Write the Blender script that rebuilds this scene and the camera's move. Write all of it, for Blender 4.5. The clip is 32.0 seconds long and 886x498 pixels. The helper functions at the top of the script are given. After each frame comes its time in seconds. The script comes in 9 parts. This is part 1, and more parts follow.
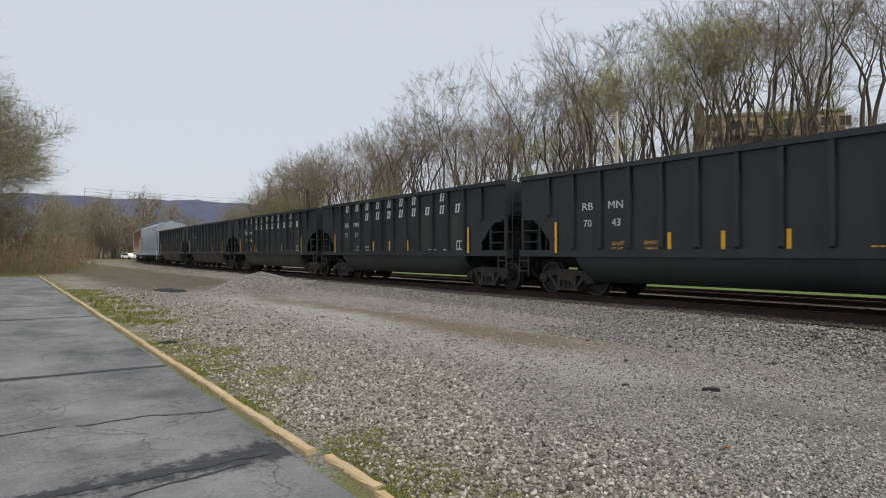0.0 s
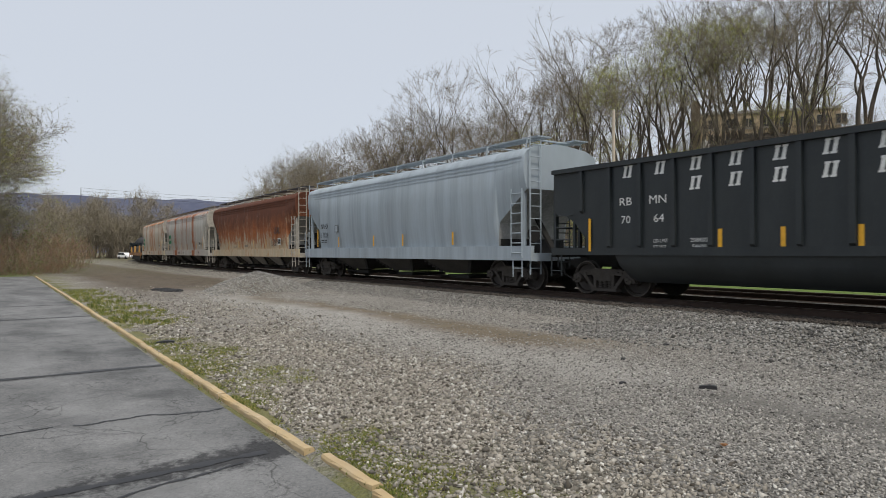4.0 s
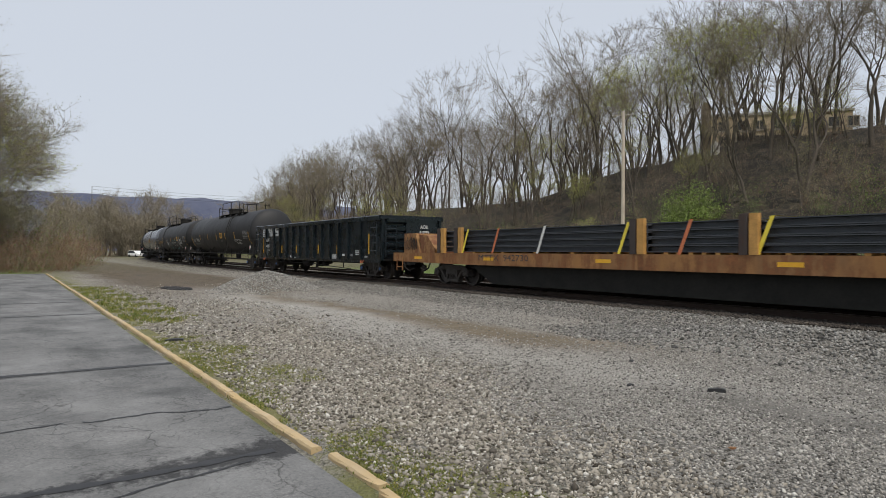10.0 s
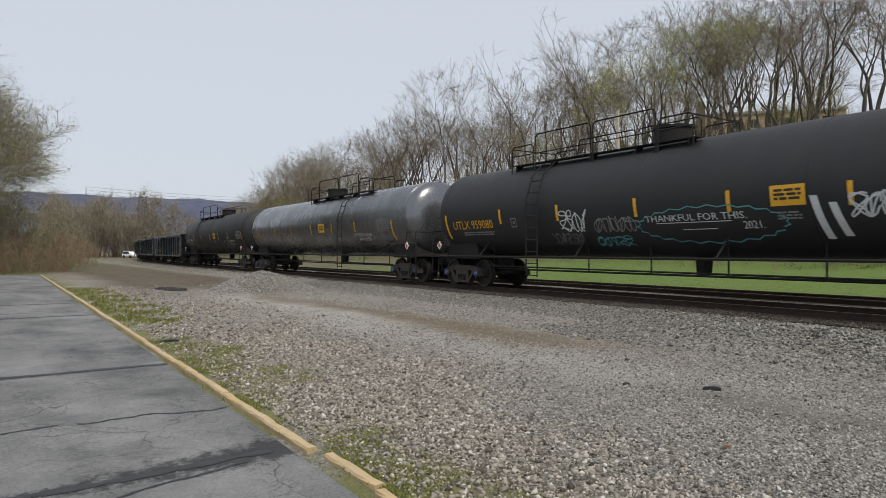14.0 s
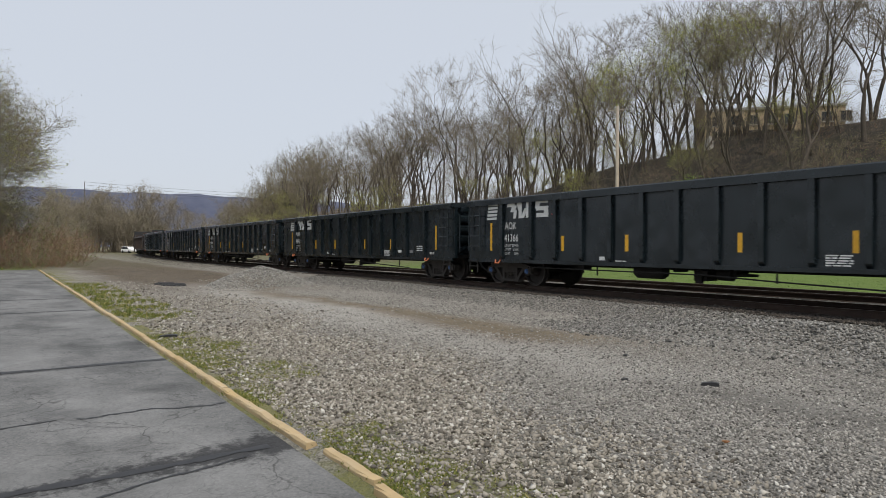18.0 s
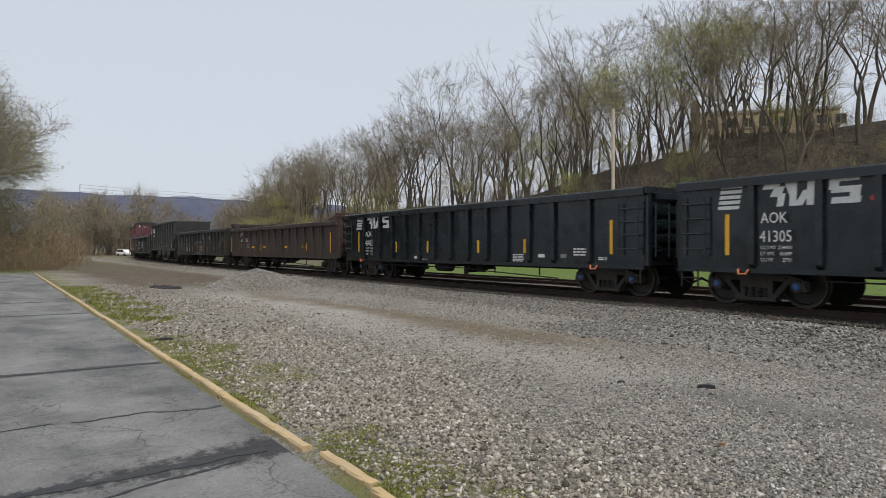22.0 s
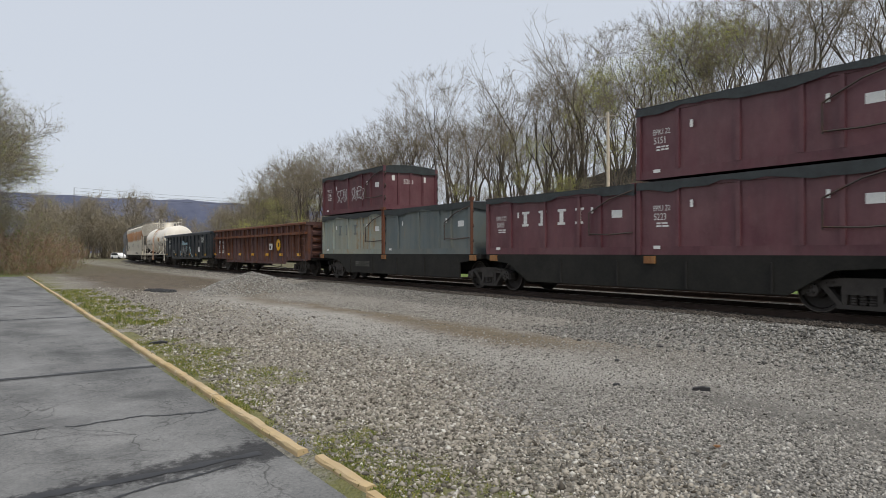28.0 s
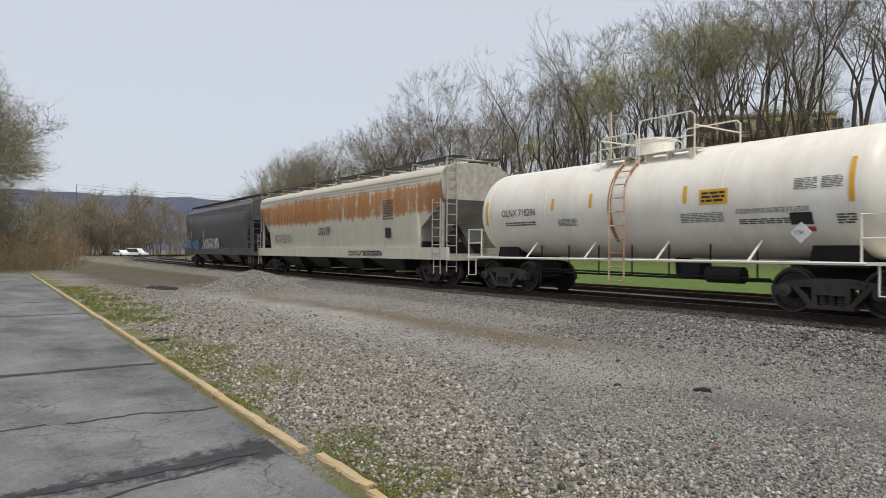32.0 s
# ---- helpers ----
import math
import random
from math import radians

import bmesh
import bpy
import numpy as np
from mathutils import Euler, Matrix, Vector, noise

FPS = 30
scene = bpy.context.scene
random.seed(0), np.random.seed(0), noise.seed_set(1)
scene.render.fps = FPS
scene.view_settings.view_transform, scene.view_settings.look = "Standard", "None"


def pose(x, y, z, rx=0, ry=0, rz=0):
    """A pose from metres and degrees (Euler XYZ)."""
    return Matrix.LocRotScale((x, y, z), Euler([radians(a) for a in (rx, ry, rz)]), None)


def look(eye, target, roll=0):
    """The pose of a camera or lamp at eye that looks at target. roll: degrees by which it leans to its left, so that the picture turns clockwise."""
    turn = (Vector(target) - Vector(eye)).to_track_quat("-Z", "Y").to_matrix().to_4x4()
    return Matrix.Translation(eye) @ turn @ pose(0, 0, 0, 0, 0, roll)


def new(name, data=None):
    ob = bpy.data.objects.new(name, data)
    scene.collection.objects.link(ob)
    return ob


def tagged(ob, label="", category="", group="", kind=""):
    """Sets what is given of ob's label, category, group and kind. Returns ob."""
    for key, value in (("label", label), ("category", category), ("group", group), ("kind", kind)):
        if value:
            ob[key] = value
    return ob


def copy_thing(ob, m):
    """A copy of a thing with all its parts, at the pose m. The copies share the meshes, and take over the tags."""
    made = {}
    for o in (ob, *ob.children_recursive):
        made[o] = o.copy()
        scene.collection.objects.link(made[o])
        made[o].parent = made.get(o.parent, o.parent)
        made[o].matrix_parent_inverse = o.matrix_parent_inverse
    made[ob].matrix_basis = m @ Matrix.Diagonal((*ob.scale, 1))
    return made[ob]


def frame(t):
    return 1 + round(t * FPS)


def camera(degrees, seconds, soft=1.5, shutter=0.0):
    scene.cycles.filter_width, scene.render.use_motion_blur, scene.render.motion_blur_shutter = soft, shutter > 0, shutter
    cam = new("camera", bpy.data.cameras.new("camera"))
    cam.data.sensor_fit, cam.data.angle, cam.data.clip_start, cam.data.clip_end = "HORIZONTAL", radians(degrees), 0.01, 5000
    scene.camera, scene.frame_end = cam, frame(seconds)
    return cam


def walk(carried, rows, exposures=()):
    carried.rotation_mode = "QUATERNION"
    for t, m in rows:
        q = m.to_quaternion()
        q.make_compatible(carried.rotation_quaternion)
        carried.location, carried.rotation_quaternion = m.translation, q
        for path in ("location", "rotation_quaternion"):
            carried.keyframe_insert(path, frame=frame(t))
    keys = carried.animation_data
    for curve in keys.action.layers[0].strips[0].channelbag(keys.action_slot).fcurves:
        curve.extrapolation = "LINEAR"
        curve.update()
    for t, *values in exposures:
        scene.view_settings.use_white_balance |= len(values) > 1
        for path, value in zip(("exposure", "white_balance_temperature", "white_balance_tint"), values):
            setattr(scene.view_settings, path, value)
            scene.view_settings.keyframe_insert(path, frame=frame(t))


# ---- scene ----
EYE = 1.55
RAIL = 0.351
cam = camera(67.65, 32.0, soft=0.6, shutter=0.08)
# hand-held on one spot: seconds and pose
PATH = [
    (0, pose(0, 0, EYE, 90.320, 0, 56.316) @ pose(0, 0, 0, 0, 0, -0.005)),
    (0.5, pose(0, 0, EYE, 90.251, 0, 56.349) @ pose(0, 0, 0, 0, 0, -0.052)),
    (1, pose(0, 0, EYE, 90.159, 0, 56.239) @ pose(0, 0, 0, 0, 0, -0.162)),
    (1.5, pose(0, 0, EYE, 90.119, 0, 56.145) @ pose(0, 0, 0, 0, 0, -0.164)),
    (2, pose(0, 0, EYE, 90.110, 0, 56.088) @ pose(0, 0, 0, 0, 0, -0.300)),
    (2.5, pose(0, 0, EYE, 90.139, 0, 56.040) @ pose(0, 0, 0, 0, 0, -0.129)),
    (3, pose(0, 0, EYE, 90.192, 0, 56.013) @ pose(0, 0, 0, 0, 0, -0.182)),
    (3.5, pose(0, 0, EYE, 90.195, 0, 56.034) @ pose(0, 0, 0, 0, 0, -0.160)),
    (5.5, pose(0, 0, EYE, 90.321, 0, 56.377) @ pose(0, 0, 0, 0, 0, -0.010)),
    (6, pose(0, 0, EYE, 90.376, 0, 56.556) @ pose(0, 0, 0, 0, 0, 0.195)),
    (6.5, pose(0, 0, EYE, 90.403, 0, 56.661) @ pose(0, 0, 0, 0, 0, 0.257)),
    (7, pose(0, 0, EYE, 90.379, 0, 56.713) @ pose(0, 0, 0, 0, 0, 0.261)),
    (7.5, pose(0, 0, EYE, 90.388, 0, 56.752) @ pose(0, 0, 0, 0, 0, 0.212)),
    (8, pose(0, 0, EYE, 90.403, 0, 56.754) @ pose(0, 0, 0, 0, 0, 0.386)),
    (8.5, pose(0, 0, EYE, 90.315, 0, 56.752) @ pose(0, 0, 0, 0, 0, 0.384)),
    (9, pose(0, 0, EYE, 90.220, 0, 56.792) @ pose(0, 0, 0, 0, 0, 0.380)),
    (9.5, pose(0, 0, EYE, 90.171, 0, 56.797) @ pose(0, 0, 0, 0, 0, 0.362)),
    (10, pose(0, 0, EYE, 90.245, 0, 56.785) @ pose(0, 0, 0, 0, 0, 0.254)),
    (10.5, pose(0, 0, EYE, 90.266, 0, 56.801) @ pose(0, 0, 0, 0, 0, 0.230)),
    (11, pose(0, 0, EYE, 90.320, 0, 56.813) @ pose(0, 0, 0, 0, 0, 0.159)),
    (11.5, pose(0, 0, EYE, 90.318, 0, 56.848) @ pose(0, 0, 0, 0, 0, 0.133)),
    (12, pose(0, 0, EYE, 90.318, 0, 56.808) @ pose(0, 0, 0, 0, 0, 0.213)),
    (12.5, pose(0, 0, EYE, 90.298, 0, 56.785) @ pose(0, 0, 0, 0, 0, 0.198)),
    (13, pose(0, 0, EYE, 90.280, 0, 56.722) @ pose(0, 0, 0, 0, 0, 0.145)),
    (13.5, pose(0, 0, EYE, 90.264, 0, 56.609) @ pose(0, 0, 0, 0, 0, -0.000)),
    (14, pose(0, 0, EYE, 90.214, 0, 56.396) @ pose(0, 0, 0, 0, 0, 0.041)),
    (14.5, pose(0, 0, EYE, 90.100, 0, 56.276) @ pose(0, 0, 0, 0, 0, 0.073)),
    (16.5, pose(0, 0, EYE, 89.972, 0, 56.113) @ pose(0, 0, 0, 0, 0, -0.027)),
    (17, pose(0, 0, EYE, 89.896, 0, 56.080) @ pose(0, 0, 0, 0, 0, -0.016)),
    (17.5, pose(0, 0, EYE, 89.841, 0, 56.113) @ pose(0, 0, 0, 0, 0, 0.074)),
    (18, pose(0, 0, EYE, 89.833, 0, 56.309) @ pose(0, 0, 0, 0, 0, 0.123)),
    (18.5, pose(0, 0, EYE, 89.816, 0, 56.259) @ pose(0, 0, 0, 0, 0, 0.067)),
    (19, pose(0, 0, EYE, 89.826, 0, 56.186) @ pose(0, 0, 0, 0, 0, -0.045)),
    (19.5, pose(0, 0, EYE, 89.899, 0, 56.123) @ pose(0, 0, 0, 0, 0, -0.058)),
    (20, pose(0, 0, EYE, 89.970, 0, 56.047) @ pose(0, 0, 0, 0, 0, -0.102)),
    (20.5, pose(0, 0, EYE, 90.004, 0, 56.028) @ pose(0, 0, 0, 0, 0, -0.001)),
    (21, pose(0, 0, EYE, 90.036, 0, 56.015) @ pose(0, 0, 0, 0, 0, 0.134)),
    (21.5, pose(0, 0, EYE, 90.049, 0, 56.003) @ pose(0, 0, 0, 0, 0, 0.093)),
    (22, pose(0, 0, EYE, 90.064, 0, 55.991) @ pose(0, 0, 0, 0, 0, 0.080)),
    (22.5, pose(0, 0, EYE, 90.076, 0, 55.937) @ pose(0, 0, 0, 0, 0, 0.094)),
    (23, pose(0, 0, EYE, 90.050, 0, 55.878) @ pose(0, 0, 0, 0, 0, 0.089)),
    (23.5, pose(0, 0, EYE, 90.020, 0, 55.831) @ pose(0, 0, 0, 0, 0, 0.153)),
    (24, pose(0, 0, EYE, 90.044, 0, 55.791) @ pose(0, 0, 0, 0, 0, 0.094)),
    (24.5, pose(0, 0, EYE, 90.011, 0, 55.758) @ pose(0, 0, 0, 0, 0, 0.136)),
    (25, pose(0, 0, EYE, 90.043, 0, 55.769) @ pose(0, 0, 0, 0, 0, 0.108)),
    (25.5, pose(0, 0, EYE, 90.083, 0, 55.738) @ pose(0, 0, 0, 0, 0, 0.136)),
    (27.5, pose(0, 0, EYE, 90.253, 0, 55.579) @ pose(0, 0, 0, 0, 0, 0.046)),
    (28, pose(0, 0, EYE, 90.319, 0, 55.597) @ pose(0, 0, 0, 0, 0, 0.027)),
    (28.5, pose(0, 0, EYE, 90.361, 0, 55.602) @ pose(0, 0, 0, 0, 0, 0.096)),
    (29, pose(0, 0, EYE, 90.346, 0, 55.595) @ pose(0, 0, 0, 0, 0, 0.096)),
    (29.5, pose(0, 0, EYE, 90.298, 0, 55.590) @ pose(0, 0, 0, 0, 0, 0.136)),
    (30, pose(0, 0, EYE, 90.331, 0, 55.632) @ pose(0, 0, 0, 0, 0, 0.162)),
    (30.5, pose(0, 0, EYE, 90.329, 0, 55.635) @ pose(0, 0, 0, 0, 0, 0.185)),
    (31, pose(0, 0, EYE, 90.334, 0, 55.766) @ pose(0, 0, 0, 0, 0, 0.238)),
    (31.5, pose(0, 0, EYE, 90.334, 0, 55.795) @ pose(0, 0, 0, 0, 0, 0.309)),
    (32, pose(0, 0, EYE, 90.253, 0, 55.743) @ pose(0, 0, 0, 0, 0, 0.391)),
]

walk(cam, PATH, exposures=[(0, 0.0), (32, 0.0)])

# ---- world, sun ----
world = bpy.data.worlds.new("world")
scene.world = world
world.use_nodes = True
wn, wl = world.node_tree.nodes, world.node_tree.links
SUN_EL, SUN_AZ = 57.0, 104.0
sky = wn.new("ShaderNodeTexSky")
sky.sky_type = "NISHITA"
sky.sun_disc = False
sky.sun_elevation, sky.sun_rotation = radians(SUN_EL), radians(SUN_AZ)
sky.air_density, sky.dust_density, sky.ozone_density = 1.0, 3.0, 1.0
hazeveil = wn.new("ShaderNodeMixRGB")      # thin cloud over the blue
hazeveil.inputs[0].default_value = 0.86
hazeveil.inputs[2].default_value = (6.2, 6.62, 7.32, 1)
wl.new(sky.outputs[0], hazeveil.inputs[1])
wl.new(hazeveil.outputs[0], wn["Background"].inputs["Color"])
wn["Background"].inputs["Strength"].default_value = 0.11

sun = new("sun", bpy.data.lights.new("sun", "SUN"))
sun.data.energy, sun.data.angle, sun.data.color = 2.3, radians(9), (1.0, 0.93, 0.82)
az, el = radians(SUN_AZ), radians(SUN_EL)
sun.matrix_world = look((0, 0, 60), (-math.sin(az) * math.cos(el), -math.cos(az) * math.cos(el), 60 - math.sin(el)))


# ---- materials ----
def nodes_of(name):
    m = bpy.data.materials.new(name)
    m.use_nodes = True
    nt = m.node_tree
    return m, nt, nt.nodes["Principled BSDF"]


def noise_tex(nt, vec, scale, detail=4.0, rough=0.55, stretch=None):
    n = nt.nodes.new("ShaderNodeTexNoise")
    n.inputs["Scale"].default_value, n.inputs["Detail"].default_value, n.inputs["Roughness"].default_value = scale, detail, rough
    if stretch:
        mp = nt.nodes.new("ShaderNodeMapping")
        mp.inputs["Scale"].default_value = stretch
        nt.links.new(vec, mp.inputs["Vector"])
        vec = mp.outputs[0]
    nt.links.new(vec, n.inputs["Vector"])
    return n.outputs["Fac"]


def ramp(nt, fac, stops):
    r = nt.nodes.new("ShaderNodeValToRGB")
    el_ = r.color_ramp.elements
    while len(el_) < len(stops):
        el_.new(0.5)
    for e, (p, c) in zip(el_, stops):
        e.position = p
        e.color = (*c, 1) if not isinstance(c, (int, float)) else (c, c, c, 1)
    nt.links.new(fac, r.inputs[0])
    return r.outputs[0]


def mix(nt, fac, a, b, mode="MIX"):
    n = nt.nodes.new("ShaderNodeMixRGB")
    n.blend_type = mode
    for i, v in enumerate((fac, a, b)):
        if isinstance(v, (int, float)):
            n.inputs[i].default_value = v if i == 0 else (v, v, v, 1)
        elif isinstance(v, tuple):
            n.inputs[i].default_value = (*v, 1)
        else:
            nt.links.new(v, n.inputs[i])
    return n.outputs[0]


def math_n(nt, op, a, b=None):
    n = nt.nodes.new("ShaderNodeMath")
    n.operation = op
    for i, v in enumerate((a, b)):
        if v is None:
            continue
        if isinstance(v, (int, float)):
            n.inputs[i].default_value = v
        else:
            nt.links.new(v, n.inputs[i])
    return n.outputs[0]


def coords(nt, kind="Object"):
    return nt.nodes.new("ShaderNodeTexCoord").outputs[kind]


def bump(nt, bsdf, height, strength=0.3, dist=0.01):
    b = nt.nodes.new("ShaderNodeBump")
    b.inputs["Strength"].default_value, b.inputs["Distance"].default_value = strength, dist
    nt.links.new(height, b.inputs["Height"])
    nt.links.new(b.outputs[0], bsdf.inputs["Normal"])


def plain(name, col, rough=0.7, metal=0.0, vary=0.25, scale=6.0):
    """Worn plain surface: colour with blotches at two scales and a little relief."""
    m, nt, b = nodes_of(name)
    v = coords(nt)
    n1, n2 = noise_tex(nt, v, scale), noise_tex(nt, v, scale * 9, 3)
    c1 = tuple(max(0, c * (1 - vary)) for c in col)
    c2 = tuple(min(1, c * (1 + vary)) for c in col)
    c = ramp(nt, n1, [(0.3, c1), (0.7, c2)])
    c = mix(nt, 0.35, c, ramp(nt, n2, [(0.35, c1), (0.65, c2)]))
    nt.links.new(c, b.inputs["Base Color"])
    b.inputs["Roughness"].default_value, b.inputs["Metallic"].default_value = rough, metal
    bump(nt, b, n2, 0.15, 0.004)
    return m


def paint(name, col, rough=0.5, dust=(0.16, 0.15, 0.14), dust_amt=0.35, rust=0.0, rust_col=(0.19, 0.06, 0.025), rust2=(0.36, 0.13, 0.045), wash=None, clusters=0.0, eave=0.0, ochre=0.0, runs=(), solid=None, dents=0.0):
    """Wagon paint with streaks of dirt, dusty blotches and rust. wash: (from height, to height, softness, lift) where the rust
    sits, or None; clusters: how far the rust runs down in bunches of streaks; eave: rust along the roof's edge; ochre: rusty film;
    runs: (place along the wagon, half width, strength) of single broad rust runs; solid: (height, softness, colour) of a top gone all to
    rust; dents: how far the sheets buckle between their posts."""
    m, nt, b = nodes_of(name)
    v = coords(nt)
    info = nt.nodes.new("ShaderNodeObjectInfo")
    shift = nt.nodes.new("ShaderNodeVectorMath")
    shift.operation = "ADD"
    nt.links.new(v, shift.inputs[0])
    nt.links.new(math_n(nt, "MULTIPLY", info.outputs["Random"], 40.0), shift.inputs[1])
    w = shift.outputs[0]
    big = noise_tex(nt, w, 0.55, 5, 0.6)
    streak = noise_tex(nt, w, 1.0, 5, 0.65, (2.6, 0.3, 0.16))
    fine = noise_tex(nt, w, 14, 4, 0.7)
    mottle = noise_tex(nt, w, 3.2, 5, 0.7, (1.0, 1.0, 0.5))
    dark = tuple(c * (0.68 if max(col) < 0.6 else 0.88) for c in col)
    c = ramp(nt, streak, [(0.3, dark), (0.62, col)])
    dm = math_n(nt, "MULTIPLY", ramp(nt, mix(nt, 0.4, big, mottle), [(0.4, 0.0), (0.66, 1.0)]), dust_amt)
    c = mix(nt, dm, c, dust)
    c = mix(nt, math_n(nt, "MULTIPLY", ramp(nt, fine, [(0.55, 0.0), (0.75, 1.0)]), 0.25), c, dust)
    if rust > 0:
        rr = math_n(nt, "ADD", math_n(nt, "MULTIPLY", mottle, 0.45), math_n(nt, "MULTIPLY", streak, 0.45))
        rr = math_n(nt, "ADD", rr, math_n(nt, "MULTIPLY", fine, 0.14))
        sep = nt.nodes.new("ShaderNodeSeparateXYZ")
        nt.links.new(v, sep.inputs[0])
        if clusters:
            thin = noise_tex(nt, w, 1.0, 5, 0.65, (4.2, 0.3, 0.2))
            bunch = ramp(nt, noise_tex(nt, w, 0.62, 1, 0.3, (1.0, 0.03, 0.07)), [(0.47, 0.0), (0.62, 1.0)])
            rr = math_n(nt, "ADD", math_n(nt, "MULTIPLY", rr, 0.5), math_n(nt, "MULTIPLY", thin, 0.5))
            rr = math_n(nt, "ADD", rr, math_n(nt, "MULTIPLY", math_n(nt, "SUBTRACT", bunch, 0.5), clusters))
            if ochre:
                c = mix(nt, math_n(nt, "MULTIPLY", ramp(nt, mix(nt, 0.5, thin, bunch), [(0.35, 0.0), (0.7, 1.0)]), ochre), c, rust2)
        for xc, hw, amt in runs:
            off = math_n(nt, "ABSOLUTE", math_n(nt, "SUBTRACT", math_n(nt, "ADD", sep.outputs[0], math_n(nt, "MULTIPLY", math_n(nt, "SUBTRACT", mottle, 0.5), 0.5)), xc))
            hump = math_n(nt, "MAXIMUM", math_n(nt, "SUBTRACT", 1.0, math_n(nt, "DIVIDE", off, hw)), 0.0)
            rr = math_n(nt, "ADD", rr, math_n(nt, "MULTIPLY", hump, amt))
        if wash:
            up = math_n(nt, "MULTIPLY", math_n(nt, "SUBTRACT", sep.outputs[2], wash[0]), 1.0 / wash[2])
            down = math_n(nt, "MULTIPLY", math_n(nt, "SUBTRACT", wash[1], sep.outputs[2]), 1.0 / wash[2])
            inside = math_n(nt, "MINIMUM", math_n(nt, "MAXIMUM", math_n(nt, "MINIMUM", up, down), -1.0), 1.0)
            rr = math_n(nt, "ADD", rr, math_n(nt, "MULTIPLY", inside, wash[3]))
        if eave:
            edge = ramp(nt, math_n(nt, "DIVIDE", sep.outputs[2], 5.0), [(0.80, 0.0), (0.835, 1.0)])
            rr = math_n(nt, "ADD", rr, math_n(nt, "MULTIPLY", edge, eave))
        lo = 0.78 - rust * 0.42
        rm = ramp(nt, rr, [(lo - 0.05, 0.0), (lo, 0.22), (lo + 0.05, 0.8), (lo + 0.13, 1.0)])
        rc = ramp(nt, mix(nt, 0.5, fine, mottle), [(0.35, rust_col), (0.62, rust2)])
        c = mix(nt, rm, c, rc)
        if solid:
            lift = math_n(nt, "ADD", math_n(nt, "MULTIPLY", math_n(nt, "SUBTRACT", mottle, 0.5), 2.4), math_n(nt, "MULTIPLY", math_n(nt, "SUBTRACT", big, 0.5), 1.8))
            hz = math_n(nt, "DIVIDE", math_n(nt, "SUBTRACT", math_n(nt, "ADD", sep.outputs[2], lift), solid[0] - solid[1]), 2 * solid[1])
            bare = ramp(nt, hz, [(0.0, 0.0), (0.45, 0.55), (1.0, 0.94)])
            c = mix(nt, bare, c, ramp(nt, mix(nt, 0.5, streak, fine), [(0.35, solid[2]), (0.65, tuple(q * 1.6 for q in solid[2]))]))
        nt.links.new(math_n(nt, "ADD", math_n(nt, "MULTIPLY", rm, 0.35), rough), b.inputs["Roughness"])
    else:
        nt.links.new(math_n(nt, "ADD", math_n(nt, "MULTIPLY", dm, 0.5), rough), b.inputs["Roughness"])
    nt.links.new(c, b.inputs["Base Color"])
    bump(nt, b, mix(nt, 0.3, big, fine), 0.12, 0.01)
    if dents:
        soft = nt.nodes.new("ShaderNodeBump")
        soft.inputs["Strength"].default_value, soft.inputs["Distance"].default_value = 1.0, dents
        nt.links.new(noise_tex(nt, w, 0.75, 2, 0.45, (1.25, 0.2, 1.0)), soft.inputs["Height"])
        top = b.inputs["Normal"].links[0].from_node
        nt.links.new(soft.outputs[0], top.inputs["Normal"])
    return m


NS_BLACK = paint("gondola_black", (0.0065, 0.0115, 0.0145), 0.2, (0.022, 0.03, 0.036), 0.35, dents=0.055)
RB_BLACK = paint("hopper_black", (0.0105, 0.0155, 0.0185), 0.4, (0.042, 0.047, 0.048), 0.45, dents=0.03)
TANK_BLACK = paint("tank_black", (0.0125, 0.013, 0.0145), 0.55, (0.042, 0.042, 0.045), 0.4)
TANK_GLOSS = paint("tank_gloss", (0.2, 0.205, 0.215), 0.2, (0.12, 0.12, 0.125), 0.4)
TANK_GLOSS.node_tree.nodes["Principled BSDF"].inputs["Metallic"].default_value = 0.75
TANK_WHITE = paint("tank_white", (0.86, 0.82, 0.74), 0.45, (0.6, 0.52, 0.41), 0.42, 0.2, (0.3, 0.13, 0.05), (0.5, 0.3, 0.15), wash=(3.3, 9.0, 0.4, 0.08))
CHARCOAL = paint("hopper_charcoal", (0.02, 0.021, 0.022), 0.5, (0.06, 0.06, 0.06), 0.5, 0.2, (0.03, 0.02, 0.015), (0.07, 0.05, 0.035), dents=0.03)
RB_WORN = paint("hopper_scoured", (0.03, 0.031, 0.03), 0.65, (0.065, 0.06, 0.052), 0.6, 0.35, (0.05, 0.03, 0.02), (0.08, 0.055, 0.035))
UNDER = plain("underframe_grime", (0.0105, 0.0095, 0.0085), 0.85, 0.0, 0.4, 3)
BOGIE = plain("bogie_grime", (0.042, 0.036, 0.031), 0.8, 0.0, 0.45, 5)
STEEL = plain("worn_steel", (0.3, 0.27, 0.24), 0.32, 0.9, 0.2, 4)
RIM = plain("rim_steel", (0.13, 0.115, 0.1), 0.45, 0.6, 0.4, 5)
WHEEL = plain("wheel_steel", (0.03, 0.025, 0.022), 0.6, 0.3, 0.4, 5)
YELLOW = plain("reflector_yellow", (0.72, 0.38, 0.02), 0.45, 0, 0.15, 8)
WHITE = plain("marking_white", (0.66, 0.66, 0.64), 0.6, 0, 0.15, 9)
BLACKMARK = plain("marking_black", (0.02, 0.02, 0.022), 0.6, 0, 0.2, 9)
GREEN = plain("stencil_green", (0.03, 0.33, 0.12), 0.6, 0, 0.15, 6)
